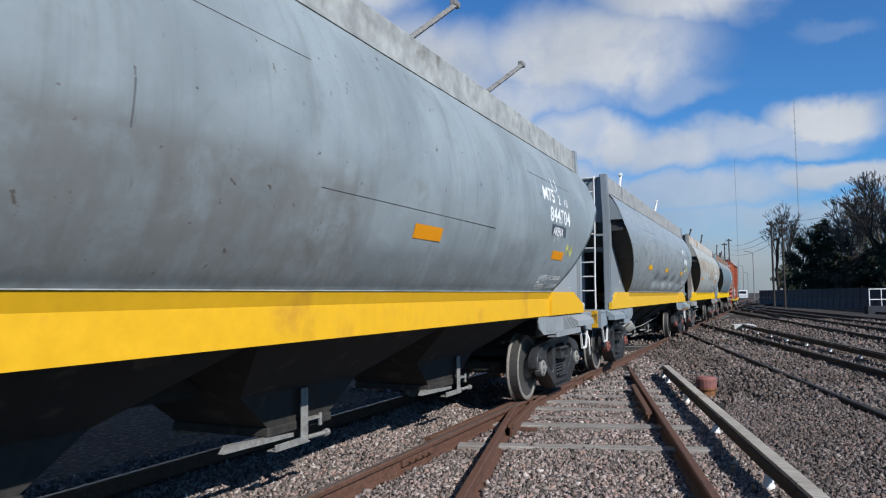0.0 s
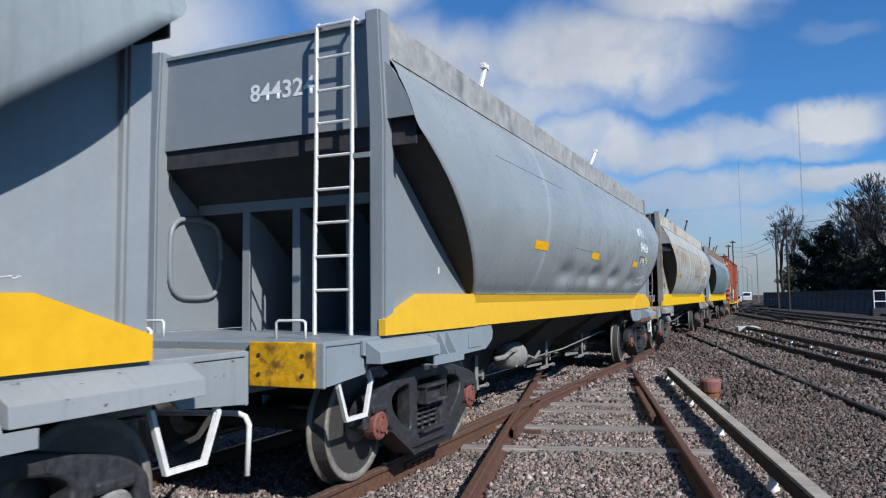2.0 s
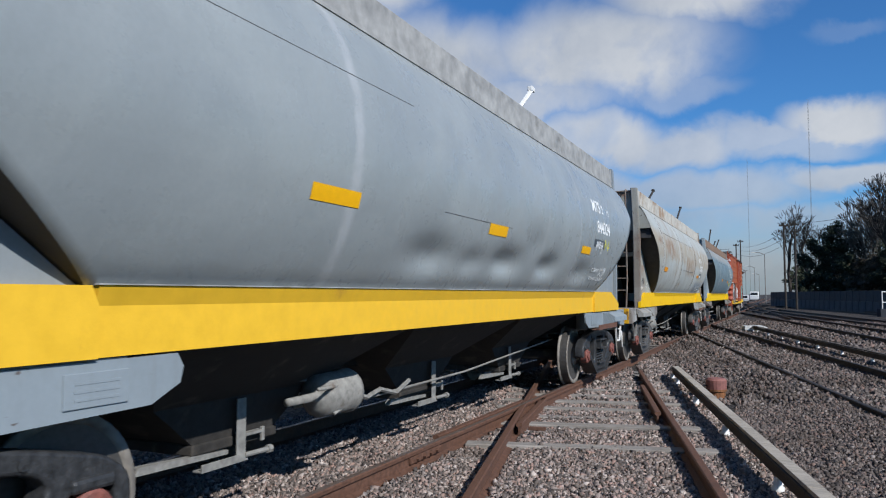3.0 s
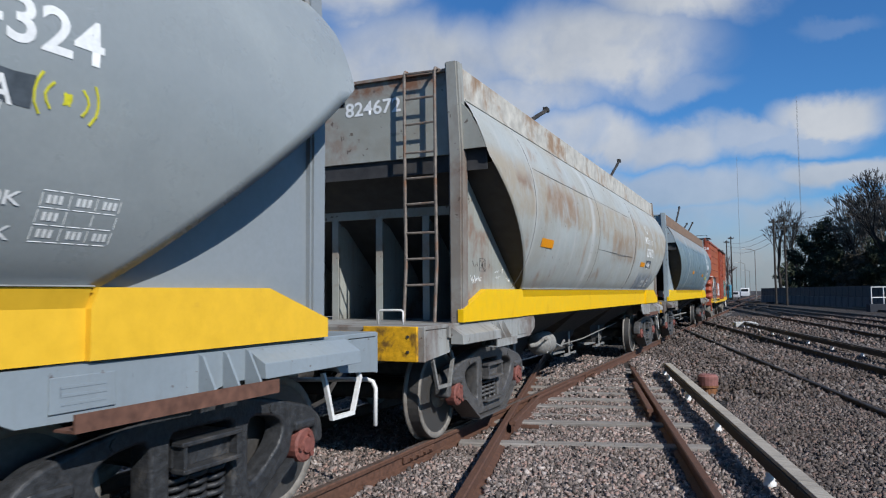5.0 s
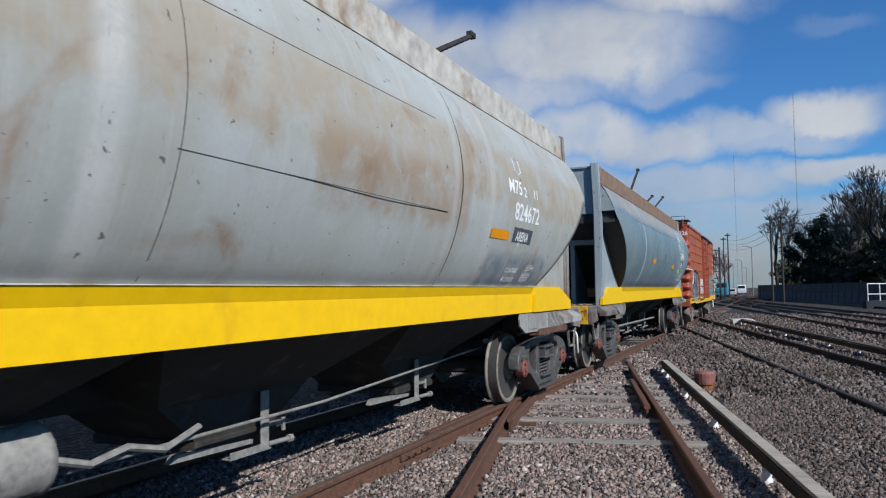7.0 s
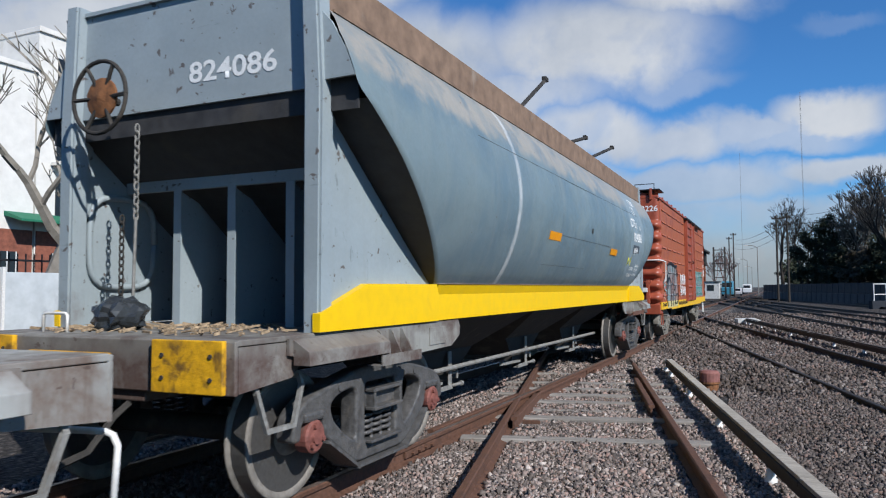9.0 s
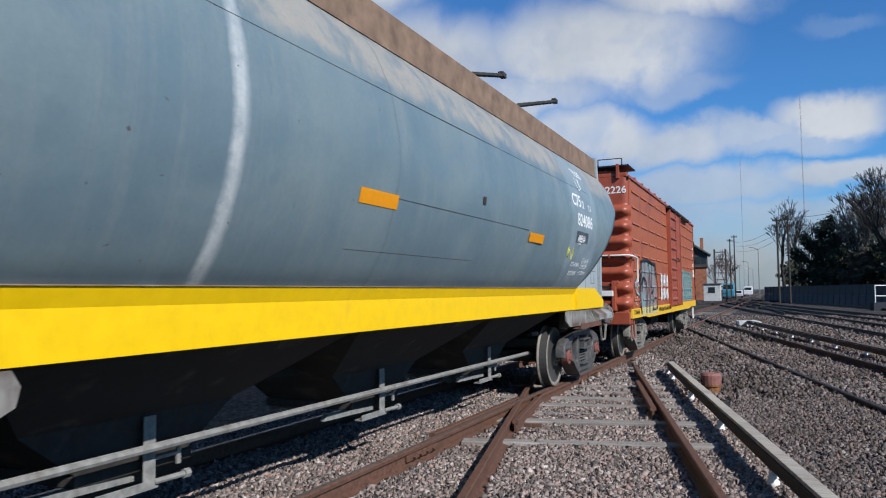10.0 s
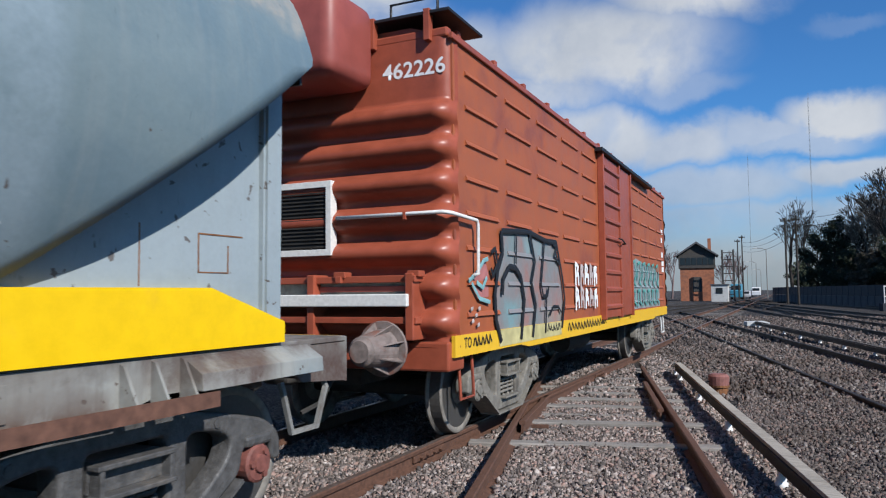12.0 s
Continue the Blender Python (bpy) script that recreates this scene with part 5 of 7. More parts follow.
    unit = part("roof_unit", round_box(-0.9, 0.56, -BH - 0.72, -BH + 0.02, 3.27, 4.05, 0.13), M_REDUNIT, b, "rounded faded red end housing", smooth=True)
    vent = part("vent_grille", box(-0.62, 0.10, -BH - 0.10, -BH - 0.02, 1.80, 2.42, 0.005), M_MESH, b, "dark mesh vent in white frame")
    for x0, x1, z0, z1 in ((-0.66, 0.16, 2.40, 2.46), (-0.66, 0.16, 1.76, 1.82), (0.10, 0.16, 1.76, 2.46), (-0.68, -0.62, 1.76, 2.46)):
        part("frame", box(x0, x1, -BH - 0.14, -BH - 0.04, z0, z1, 0.004), M_WHITE, vent)
    for k in range(16):
        put("slat", shared("vent_slat", lambda: box(-0.62, 0.10, -BH - 0.115, -BH - 0.098, 0, 0.014), M_UNDER), vent, pose(0, 0, 1.84 + k * 0.036))
    part("handrail", path([(0.22, -BH - 0.14, 2.10), (1.30, -BH - 0.14, 2.10), (1.37, -BH - 0.1, 2.09), (1.385, -BH + 0.05, 2.08), (1.385, -BH + 0.42, 2.07), (1.385, -BH + 0.45, 2.03), (1.385, -BH + 0.45, 1.58), (1.34, -BH + 0.42, 1.56)], 0.018, 8), M_WHITE, b, "white bent handrail", smooth=True)
    part("end_shelf", box(-0.9, 1.02, -BH - 0.28, -BH - 0.10, 1.29, 1.40, 0.01), M_WHITE, b, "white end step board")
    part("shelf_frame", add_box(add_box(bmesh.new(), -1.0, 1.08, -BH - 0.2, -BH, 1.50, 1.56, 0.006), -1.0, 1.08, -BH - 0.22, -BH, 1.14, 1.20, 0.006), M_REDEND, b)
    for xx in (0.0, 1.02):
        part("shelf_bracket", box(xx - 0.04, xx + 0.04, -BH - 0.24, -BH, 1.0, 1.58, 0.01), M_REDEND, b)
    part("end_sill", box(-1.3, 1.3, -BH - 0.04, -BH + 0.3, 0.72, 0.98, 0.02), M_REDEND, b)
    for sx in (-0.78, 0.78):
        buf = part("buffer", add_lathe(bmesh.new(), [(0.135, 0.0), (0.135, 0.20), (0.15, 0.21), (0.15, 0.26)], pose(sx, -BH, 0.93, 90, 0, 0), 24), M_REDUNIT, b, "red cylindrical buffer housing", smooth=True)
        part("buffer_cone", add_lathe(bmesh.new(), [(0.235, 0.26), (0.24, 0.265), (0.24, 0.285), (0.235, 0.29), (0.17, 0.292), (0.125, 0.62), (0.10, 0.64), (0.09, 0.66)], pose(sx, -BH, 0.93, 90, 0, 0), 28), M_BUFF, buf, "rusty grey flanged buffer tube", smooth=False)
        for k in range(8):
            c, d = math.cos(math.pi * k / 4 + 0.3), math.sin(math.pi * k / 4 + 0.3)
            bm = bmesh.new()
            add_prism(bm, [(0.12, -0.29), (0.23, -0.29), (0.225, -0.32), (0.125, -0.56)], "z", -0.006, 0.006)
            part("gusset", bm, M_BUFF, buf, m=Matrix.Translation((sx, -BH, 0.93)) @ Matrix.Rotation(-(math.pi * k / 4 + 0.3), 4, "Y"))
    part("recess_panel", box(-0.95, 0.98, -BH - 0.135, -BH - 0.11, 1.40, 1.50, 0.003), M_PANELG, b, "grey-green recess panel")
    part("red_plate", box(-0.1, 0.95, -BH - 0.15, -BH - 0.13, 1.42, 1.47, 0.003), M_REDUNIT, b)
    for xx in (0.30, 1.05):
        part("hinge", add_box(add_box(bmesh.new(), xx - 0.06, xx + 0.06, -BH - 0.22, -BH - 0.1, 1.545, 1.60, 0.008), xx - 0.03, xx + 0.03, -BH - 0.24, -BH - 0.1, 1.50, 1.56, 0.006), M_REDEND, b)
    part("rail_bracket", box(0.92, 0.95, -BH - 0.16, -BH - 0.02, 2.05, 2.12, 0.004), M_REDEND, b)
    rp = part("roof_platform", box(0.45, 1.34, -BH - 0.05, -BH + 0.75, 3.90, 3.93, 0.004), M_BLACK, b, "black roof walkway grating")
    for xx in (0.55, 1.12):
        part("bracket", box(xx - 0.03, xx + 0.03, -BH - 0.06, -BH + 0.02, 3.66, 3.95, 0.005), M_REDEND, rp)
    part("roof_grab", path([(0.72, -BH + 0.02, 3.93), (0.72, -BH + 0.02, 4.07), (1.2, -BH + 0.02, 4.07), (1.2, -BH + 0.02, 3.93)], 0.014, 6), M_BLACK, rp)
    for e in (1, -1):
        turn = pose(0, (-DECK + BH + 0.35) * -1 if e > 0 else (-DECK + BH + 0.35), 0, 0, 0, 0 if e > 0 else 180)
        put("coupler", shared("coupler", coupler_bm, M_UNDER), b, turn)
        bogie(b, e * 4.45, M_CASTD, "dusty")
        for d in (-0.905, 0.905):
            wheelset(b, e * 4.45 + d, M_CASTD, "tan")
    part("underframe", add_box(add_box(bmesh.new(), -0.3, 0.3, -6.2, 6.2, 0.55, 0.9), -1.2, 1.2, -3.2, 3.2, 0.78, 0.9), M_UNDER, b)
    part("air_tank", add_tube(bmesh.new(), (0.7, -0.9, 0.62), (0.7, 0.4, 0.62), 0.17, seg=16), M_UNDER, b)
    part("step_iron", path([(1.26, 6.1, 0.84), (1.28, 6.1, 0.42), (1.28, 5.75, 0.42), (1.26, 5.75, 0.84)], 0.016, 6), M_WHITE, b)
    part("step_iron", path([(1.26, -6.1, 0.84), (1.28, -6.1, 0.45), (1.28, -5.8, 0.45), (1.26, -5.8, 0.84)], 0.016, 6), M_REDEND, b)
    for zz, wd in ((2.75, 0.16), (2.55, 0.1), (2.2, 0.14), (2.0, 0.2), (1.85, 0.2)):
        part("small_print_bar", box(BW + 0.001, BW + 0.005, 5.75, 5.75 + wd * 1.6, zz, zz + 0.12), M_STENCIL, b)
    return b


car_e = boxcar()

# ---- ground, tracks ----
def ground_material():
    m, n, b = bsdf("ballast_bed", 0.95)
    co = n.n("ShaderNodeTexCoord").outputs["Object"]
    v = n.n("ShaderNodeTexVoronoi")
    v.inputs["Scale"].default_value = 17.0
    n.link(co, v.inputs["Vector"])
    stone = n.ramp(v.outputs["Color"], (0.1, (0.025, 0.021, 0.019)), (0.5, (0.06, 0.052, 0.047)), (0.9, (0.125, 0.108, 0.10)))
    # gaps between stones darkened in the colour, as crevice shade
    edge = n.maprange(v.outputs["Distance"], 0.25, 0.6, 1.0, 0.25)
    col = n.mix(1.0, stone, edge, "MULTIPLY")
    patch = n.noise(co, 0.5, 5.0, 0.6)
    col = n.mix(n.maprange(patch, 0.48, 0.68, 0.0, 0.75), col, (0.055, 0.042, 0.032))
    n.put(col, b.inputs["Base Color"])
    bp = n.n("ShaderNodeBump")
    bp.inputs["Strength"].default_value, bp.inputs["Distance"].default_value = 1.0, 0.05
    n.link(n.math("SUBTRACT", 1.0, v.outputs["Distance"]), bp.inputs["Height"])
    n.link(bp.outputs[0], b.inputs["Normal"])
    return m


def stone_material(name, dirt, k):
    m, n, b = bsdf(name, 0.9)
    geo = n.n("ShaderNodeNewGeometry")
    co = n.n("ShaderNodeTexCoord").outputs["Object"]
    col = n.ramp(geo.outputs["Random Per Island"], (0.0, (0.035, 0.032, 0.03)), (0.35, (0.10, 0.088, 0.082)), (0.6, (0.17, 0.152, 0.142)), (0.82, (0.21, 0.145, 0.125)), (0.92, (0.235, 0.215, 0.205)), (1.0, (0.32, 0.30, 0.285)))
    patch = n.noise(co, 0.55, 5.0, 0.6)
    col = n.mix(n.maprange(patch, 0.5 - dirt, 0.7 - dirt, 0.0, 0.75), col, (0.055, 0.042, 0.033))
    col = n.mix(1.0, col, (k, k * 0.93, k * 0.89), "MULTIPLY")
    col = n.mix(n.maprange(n.noise(co, 60.0, 3.0), 0.35, 0.7, 0.0, 0.4), col, (0.07, 0.06, 0.055))
    n.put(col, b.inputs["Base Color"])
    return m


def wood_material(name, c0, c1):
    m, n, b = bsdf(name, 0.9)
    co = n.n("ShaderNodeTexCoord").outputs["Object"]
    mp = n.n("ShaderNodeMapping")
    n.link(co, mp.inputs[0])
    mp.inputs["Scale"].default_value = (1.2, 22.0, 22.0)
    g = n.noise(mp.outputs[0], 1.5, 6.0, 0.65, 0.3)
    col = n.ramp(g, (0.3, c0), (0.7, c1))
    col = n.mix(n.maprange(n.noise(co, 2.2, 4.0), 0.5, 0.75, 0.0, 0.5), col, tuple(c * 0.5 for c in c0))
    rnd = n.n("ShaderNodeObjectInfo").outputs["Random"]
    col = n.mix(n.math("MULTIPLY", rnd, 0.2), col, tuple(c * 0.6 for c in c0))
    n.put(col, b.inputs["Base Color"])
    bp = n.n("ShaderNodeBump")
    bp.inputs["Strength"].default_value, bp.inputs["Distance"].default_value = 0.7, 0.01
    n.link(g, bp.inputs["Height"])
    n.link(bp.outputs[0], b.inputs["Normal"])
    return m


M_GROUND = ground_material()
M_STONE = stone_material("pinkish_grey_ballast_stone", -0.04, 1.45)
M_CINDER = stone_material("dark_cindery_stone", 0.04, 0.86)
M_SLEEPER = wood_material("weathered_sleeper", (0.13, 0.118, 0.105), (0.29, 0.265, 0.24))
M_BOARD = wood_material("third_rail_board", (0.20, 0.175, 0.145), (0.40, 0.365, 0.31))
M_OLDBOARD = wood_material("dark_old_board", (0.045, 0.038, 0.032), (0.10, 0.088, 0.078))
M_BOARDW = plain("white_end_board", (0.55, 0.55, 0.53), 0.7, grain=12, depth=0.2, dirt=(0.25, 0.22, 0.2), dirtscale=5, spot=0.55)
M_RAIL = plain("rusty_rail", (0.125, 0.062, 0.04), 0.75, 0.15, grain=25, depth=0.35, dirt=(0.07, 0.04, 0.03), dirtscale=3, spot=0.55, bump=0.3)
M_RAILTOP = plain("worn_rail_head", (0.20, 0.15, 0.125), 0.45, 0.5, grain=18, depth=0.3, dirt=(0.12, 0.065, 0.045), dirtscale=2, spot=0.5)
M_DARKRAIL = plain("dark_rail", (0.04, 0.034, 0.03), 0.7, 0.2, grain=18, depth=0.3)
M_CERAMIC = plain("white_ceramic", (0.72, 0.71, 0.68), 0.3, grain=20, depth=0.1, dirt=(0.3, 0.25, 0.2), dirtscale=12, spot=0.6)
M_POT = plain("red_cable_pot", (0.24, 0.10, 0.085), 0.7, grain=16, depth=0.25)

GZ = -0.155


def ground_height(x, y):
    bump = 0.018 * noise.noise(Vector((x * 0.9, y * 0.9, 0))) + 0.012 * noise.noise(Vector((x * 2.7, y * 2.7, 4)))
    a = x + 0.24 * (y - 8)
    mound = 0.10 * math.exp(-((a - 1.25) / 0.55) ** 2) if y < 40 else 0.0
    return GZ + bump + mound


def build_ground():
    xs = sorted(set([-3000, -1200, -500, -200, -90, -50, -30, -20] + [round(-14 + 0.4 * k, 2) for k in range(66)] + [14, 20, 30, 50, 90, 200, 500, 1200, 3000]))
    ys = sorted(set([-1500, -500, -150, -60, -25, -12] + [round(-6 + 0.4 * k, 2) for k in range(115)] + [42, 50, 60, 80, 110, 150, 250, 500, 1200, 3000, 4500]))
    verts = [(x, y, ground_height(x, y) if abs(x) < 15 and -7 < y < 41 else GZ) for y in ys for x in xs]
    nx = len(xs)
    faces = [(j * nx + i, j * nx + i + 1, (j + 1) * nx + i + 1, (j + 1) * nx + i) for j in range(len(ys) - 1) for i in range(nx - 1)]
    me = bpy.data.meshes.new("ground")
    me.from_pydata(verts, [], faces)
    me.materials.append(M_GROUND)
    tagged(new("ground", me), "grey-brown stone ballast and cinder ground of the rail yard", "ground", kind="structure")


build_ground()


def rail_bm(length, check=False):
    """A flat-bottomed rail along y, its running surface at height 0."""
    sec = [(-0.07, -0.155), (0.07, -0.155), (0.07, -0.143), (0.014, -0.125), (0.012, -0.045), (0.034, -0.036), (0.036, -0.008), (0.026, 0.0), (-0.026, 0.0), (-0.036, -0.008), (-0.034, -0.036), (-0.012, -0.045), (-0.014, -0.125), (-0.07, -0.143)]
    return add_prism(bmesh.new(), sec, "y", 0, length)


def head_bm(length):
    return box(-0.024, 0.024, 0.0, length, 0.0, 0.0015)


def rail(track, p, q, mat=None, head=None, z=0.0):
    d = Vector((q[0] - p[0], q[1] - p[1]))
    m = pose(p[0], p[1], z, 0, 0, -math.degrees(math.atan2(d.x, d.y)))
    r = part("rail", rail_bm(d.length), mat or M_RAIL, track, m=m)
    if head:
        part("rail_head", head_bm(d.length), head, r, "worn brown running surface")
    return r


SLEEPER_SPOTS = []
CROSS_AT = [0, 0]


def sleepers(track, centre, direction, first, last, step, length=2.75, lift=0.0):
    """Sleepers square to a line through centre."""
    ang = -math.degrees(math.atan2(direction[0], direction[1]))
    me = CACHE.setdefault("sleeper%g" % length, mesh_of(box(-length / 2, length / 2, -0.09, 0.09, -0.16, 0.0, 0.012), "sleeper", M_SLEEPER))
    n = Vector(direction).normalized()
    k, s = 0, first
    while s < last:
        rs = random.Random(int(s * 977) + int(centre[0] * 31))
        x, y = centre[0] + n.x * s, centre[1] + n.y * s
        put("sleeper", me, track, pose(x + rs.uniform(-0.05, 0.05), y, -0.108 + lift + rs.uniform(-0.03, 0.006) - (0.05 if y < 8.0 and rs.random() < 0.75 else 0.0), rs.uniform(-0.6, 0.6), rs.uniform(-0.4, 0.4), ang + rs.uniform(-1, 1)))
        if centre is CROSS_AT:
            SLEEPER_SPOTS.append((x, y, n.x, n.y, length))
        s += step * rs.uniform(0.92, 1.08)


# the train's own track
track_a = root("railway_track", "rusty broad-gauge track on ballast, under the train", "track", kind="structure")
for x in (TX + 0.873, TX - 0.873):
    rail(track_a, (x, -60), (x, 260), head=M_RAILTOP)
sleepers(track_a, (TX, 0), (0, 1), -4, 60, 0.66, 2.75, -0.035)
# the crossing track
DX = -0.240
K = math.hypot(1, DX)
track_b = root("railway_track", "rusty broad-gauge track crossing on grey sleepers", "track", kind="structure")


def cross_x(y, off):
    return -1.215 + DX * (y - 5.1) + off * K


for off in (-0.873, 0.873):
    rail(track_b, (cross_x(-8, off), -8), (cross_x(13.9 if off > 0 else 34, off), 13.9 if off > 0 else 34), head=None)
CROSS_AT[0] = cross_x(0, 0)
sleepers(track_b, CROSS_AT, (DX, 1), 1.0, 15, 0.64, 2.5)
# check rail, wing rails and splice bars at the crossing
rail(track_b, (cross_x(9.0, 0.76), 9.0), (cross_x(11.6, 0.76), 11.6))
rail(track_b, (cross_x(7.6, -0.79), 7.6), (-2.955, 9.6))
rail(track_b, (-2.955, 9.4), (-2.955, 11.6))
rail(track_a, (-3.16, 6.6), (-3.16, 9.3))
for y in (6.1, 9.9, 13.0):
    sb = part("splice_bar", box(-0.012, 0.012, -0.32, 0.32, -0.105, -0.045, 0.006), M_RAIL, track_a, m=pose(TX + 0.873 + 0.026, y, 0))
    for k in (-0.2, -0.07, 0.07, 0.2):
        put("bolt", shared("track_bolt", lambda: tube((0.0, 0, 0), (0.04, 0, 0), 0.016, seg=6), M_RAIL), sb, pose(0, k, -0.075))
part("splice_bar", box(-0.012, 0.012, -0.3, 0.3, -0.105, -0.045, 0.006), M_RAIL, track_b, m=pose(cross_x(8.35, -0.873) + 0.03, 8.35, 0, 0, 0, 13.5))
part("tie_bar", box(-0.03, 0.16, -0.02, 0.02, -0.07, -0.03, 0.005), M_RAIL, track_b, m=pose(-2.5, 7.62, 0, 0, 0, 13.5))

# tracks further over
DX2 = -0.222
K2 = math.hypot(1, DX2)


def line2(y, off):
    return 0.21 + DX2 * (y - 13.97) + off * K2


track_c = root("railway_track", "dark rusty track curving beside the yard", "track", kind="structure")
for off in (0.0, 1.746):
    rail(track_c, (line2(-6, off), -6), (line2(52, off), 52), M_DARKRAIL)
sleepers(track_c, (line2(0, 0.873), 0), (DX2, 1), 4, 45, 0.7, 2.6, -0.03)
track_d = root("railway_track", "dark rusty track far across the yard", "track", kind="structure")
for x, y, s in ((3.07, 26.0, -0.165), (4.85, 26.0, -0.165), (4.48, 37.7, -0.172), (6.25, 37.7, -0.172), (10.2, 37.7, -0.17), (12.0, 37.7, -0.17), (16.0, 37.7, -0.15), (17.7, 37.7, -0.15)):
    rail(track_d, (x - s * 34, y - 34), (x + s * 60, y + 60), M_DARKRAIL)
track_e = root("railway_track", "distant tangle of dark rails at the junction", "track", kind="structure")
for p, q in (((-3.0, 60), (0.5, 110)), ((-1.4, 60), (2.1, 110)), ((-3.05, 75), (-3.05, 250)), ((-6.5, 50), (-1.5, 140)), ((-8.2, 50), (-3.2, 140)), ((0.5, 48), (-5, 120)), ((-9, 70), (2, 120)), ((-12, 66), (4, 105))):
    rail(track_e, p, q, M_DARKRAIL, z=-0.01)


def third_rail(name, p, q, label, spacing=1.55, board=None, white_tip=True):
    """A conductor rail on white insulators under a wooden cover board, with a pale ramp at its end."""
    t = root(name, label, "third rail")
    d = Vector((q[0] - p[0], q[1] - p[1]))
    L = d.length
    t.matrix_basis = pose(p[0], p[1], 0, 0, 0, -math.degrees(math.atan2(d.x, d.y)))
    part("conductor", box(-0.035, 0.035, 0, L - 0.5, -0.03, 0.05, 0.008), M_DARKRAIL, t, "dark conductor rail")
    n = int(L / 2.6)
    for k in range(n):
        y0, y1 = k * (L - 0.62) / n, (k + 1) * (L - 0.62) / n - 0.006
        part("cover_board", box(-0.05, 0.068, y0, y1, 0.085, 0.115, 0.005), board or M_BOARD, t, m=pose(0, 0, 0.002 * (k % 2), 0, 5, 0), label="weathered wooden cover board")
        part("side_board", box(-0.055, -0.035, y0, y1, 0.055, 0.086, 0.004), M_DARKRAIL, t)
    tip = prism([(L - 0.62, 0.085), (L - 0.62, 0.118), (L, 0.0), (L, -0.03)], "x", -0.05, 0.068)
    part("end_ramp", tip, M_BOARDW if white_tip else M_BOARD, t, "pale end ramp board")
    k = 0.45
    while k < L:
        ins = part("insulator", add_lathe(bmesh.new(), [(0.045, GZ - 0.02), (0.05, -0.10), (0.036, -0.09), (0.043, -0.072), (0.03, -0.06), (0.034, -0.032), (0.015, -0.03)], pose(-0.03, L - k, 0), 14), M_CERAMIC, t, "white ceramic insulator", smooth=True)
        k += spacing if k > 1.0 else 0.75
    return t


third_rail("third_rail", (0.80, 2.8), (-1.90, 14.2), "third rail under a grey wooden cover board on white insulators", 2.3)
third_rail("third_rail", (4.6, 6.0), (-1.15, 33.0), "dark third rail with a pale end board on white insulators", 2.2, M_OLDBOARD)

slab = root("track_slab", "pale concrete slab lying beside the far third rail", "slab", m=pose(-1.05, 33.4, GZ, 0, 0, 12))
part("top", prism([(-0.45, -0.03), (0.45, -0.03), (0.45, 0.17), (0.3, 0.24), (-0.45, 0.22)], "y", -0.4, 0.4, 0.015), M_BOARDW, slab)

pot = root("cable_pot", "dull red cast cable pot standing in the ballast", "cable box", m=pose(-0.92, 11.7, GZ))
part("base", add_lathe(bmesh.new(), [(0.13, -0.03), (0.13, 0.10), (0.15, 0.11), (0.15, 0.14), (0.01, 0.145)], pose(0, 0, 0), 18), M_RUSTY, pot)
part("lid", add_lathe(bmesh.new(), [(0.145, 0.14), (0.15, 0.27), (0.12, 0.30), (0.01, 0.305)], pose(0, 0, 0), 18), M_POT, pot, "dull red lid")
part("cable", path([(-0.1, -0.05, 0.2), (-0.2, -0.1, 0.18), (-0.28, -0.2, 0.05), (-0.34, -0.3, 0.0)], 0.012, 6), M_BLACK, pot)


def stones(name, n, region, size, seed, keep, label, material):
    """Loose ballast stones, joined."""
    rng = np.random.default_rng(seed)
    base = np.array([(0, 0, 0.95), (1, 0, 0.1), (-0.5, 0.87, -0.1), (-0.5, -0.87, 0.1), (0.1, 0, -0.95)])
    tri = np.array([(0, 1, 2), (0, 2, 3), (0, 3, 1), (4, 2, 1), (4, 3, 2), (4, 1, 3)])
    x0, x1, y0, y1 = region
    y = y0 + (y1 - y0) * rng.random(n) ** 1.0
    x = x0 + (x1 - x0) * rng.random(n)
    ok = np.array([keep(a, b, r) for a, b, r in zip(x, y, rng.random(n))])
    x, y = x[ok], y[ok]
    n = len(x)
    s = size * (0.55 + 0.75 * rng.random(n) ** 1.6)
    pts = base[None] * (1 + 0.25 * (rng.random((n, 5, 3)) - 0.5)) + 0.6 * (rng.random((n, 5, 3)) - 0.5)
    pts *= s[:, None, None] * (0.32 + 1.1 * rng.random((n, 1, 3)))
    q = rng.normal(size=(n, 4))
    q /= np.linalg.norm(q, axis=1)[:, None]
    w, a, b, c = q.T
    R = np.stack([1 - 2 * (b * b + c * c), 2 * (a * b - w * c), 2 * (a * c + w * b), 2 * (a * b + w * c), 1 - 2 * (a * a + c * c), 2 * (b * c - w * a), 2 * (a * c - w * b), 2 * (b * c + w * a), 1 - 2 * (a * a + b * b)], 1).reshape(n, 3, 3)
    pts = np.einsum("nij,nkj->nki", R, pts)
    z = np.array([ground_height(a, b) for a, b in zip(x, y)]) + 0.45 * s * (0.3 + rng.random(n))
    pts += np.stack([x, y, z], 1)[:, None]
    faces = (tri[None] + 5 * np.arange(n)[:, None, None]).reshape(-1, 3)
    me = bpy.data.meshes.new(name)
    me.vertices.add(n * 5)
    me.vertices.foreach_set("co", pts.reshape(-1))
    me.loops.add(len(faces) * 3)
    me.loops.foreach_set("vertex_index", faces.reshape(-1))
    me.polygons.add(len(faces))
    me.polygons.foreach_set("loop_start", np.arange(len(faces)) * 3)
    me.update(calc_edges=True)
    me.materials.append(material)
    tagged(new(name, me), label, "gravel", kind="stuff")


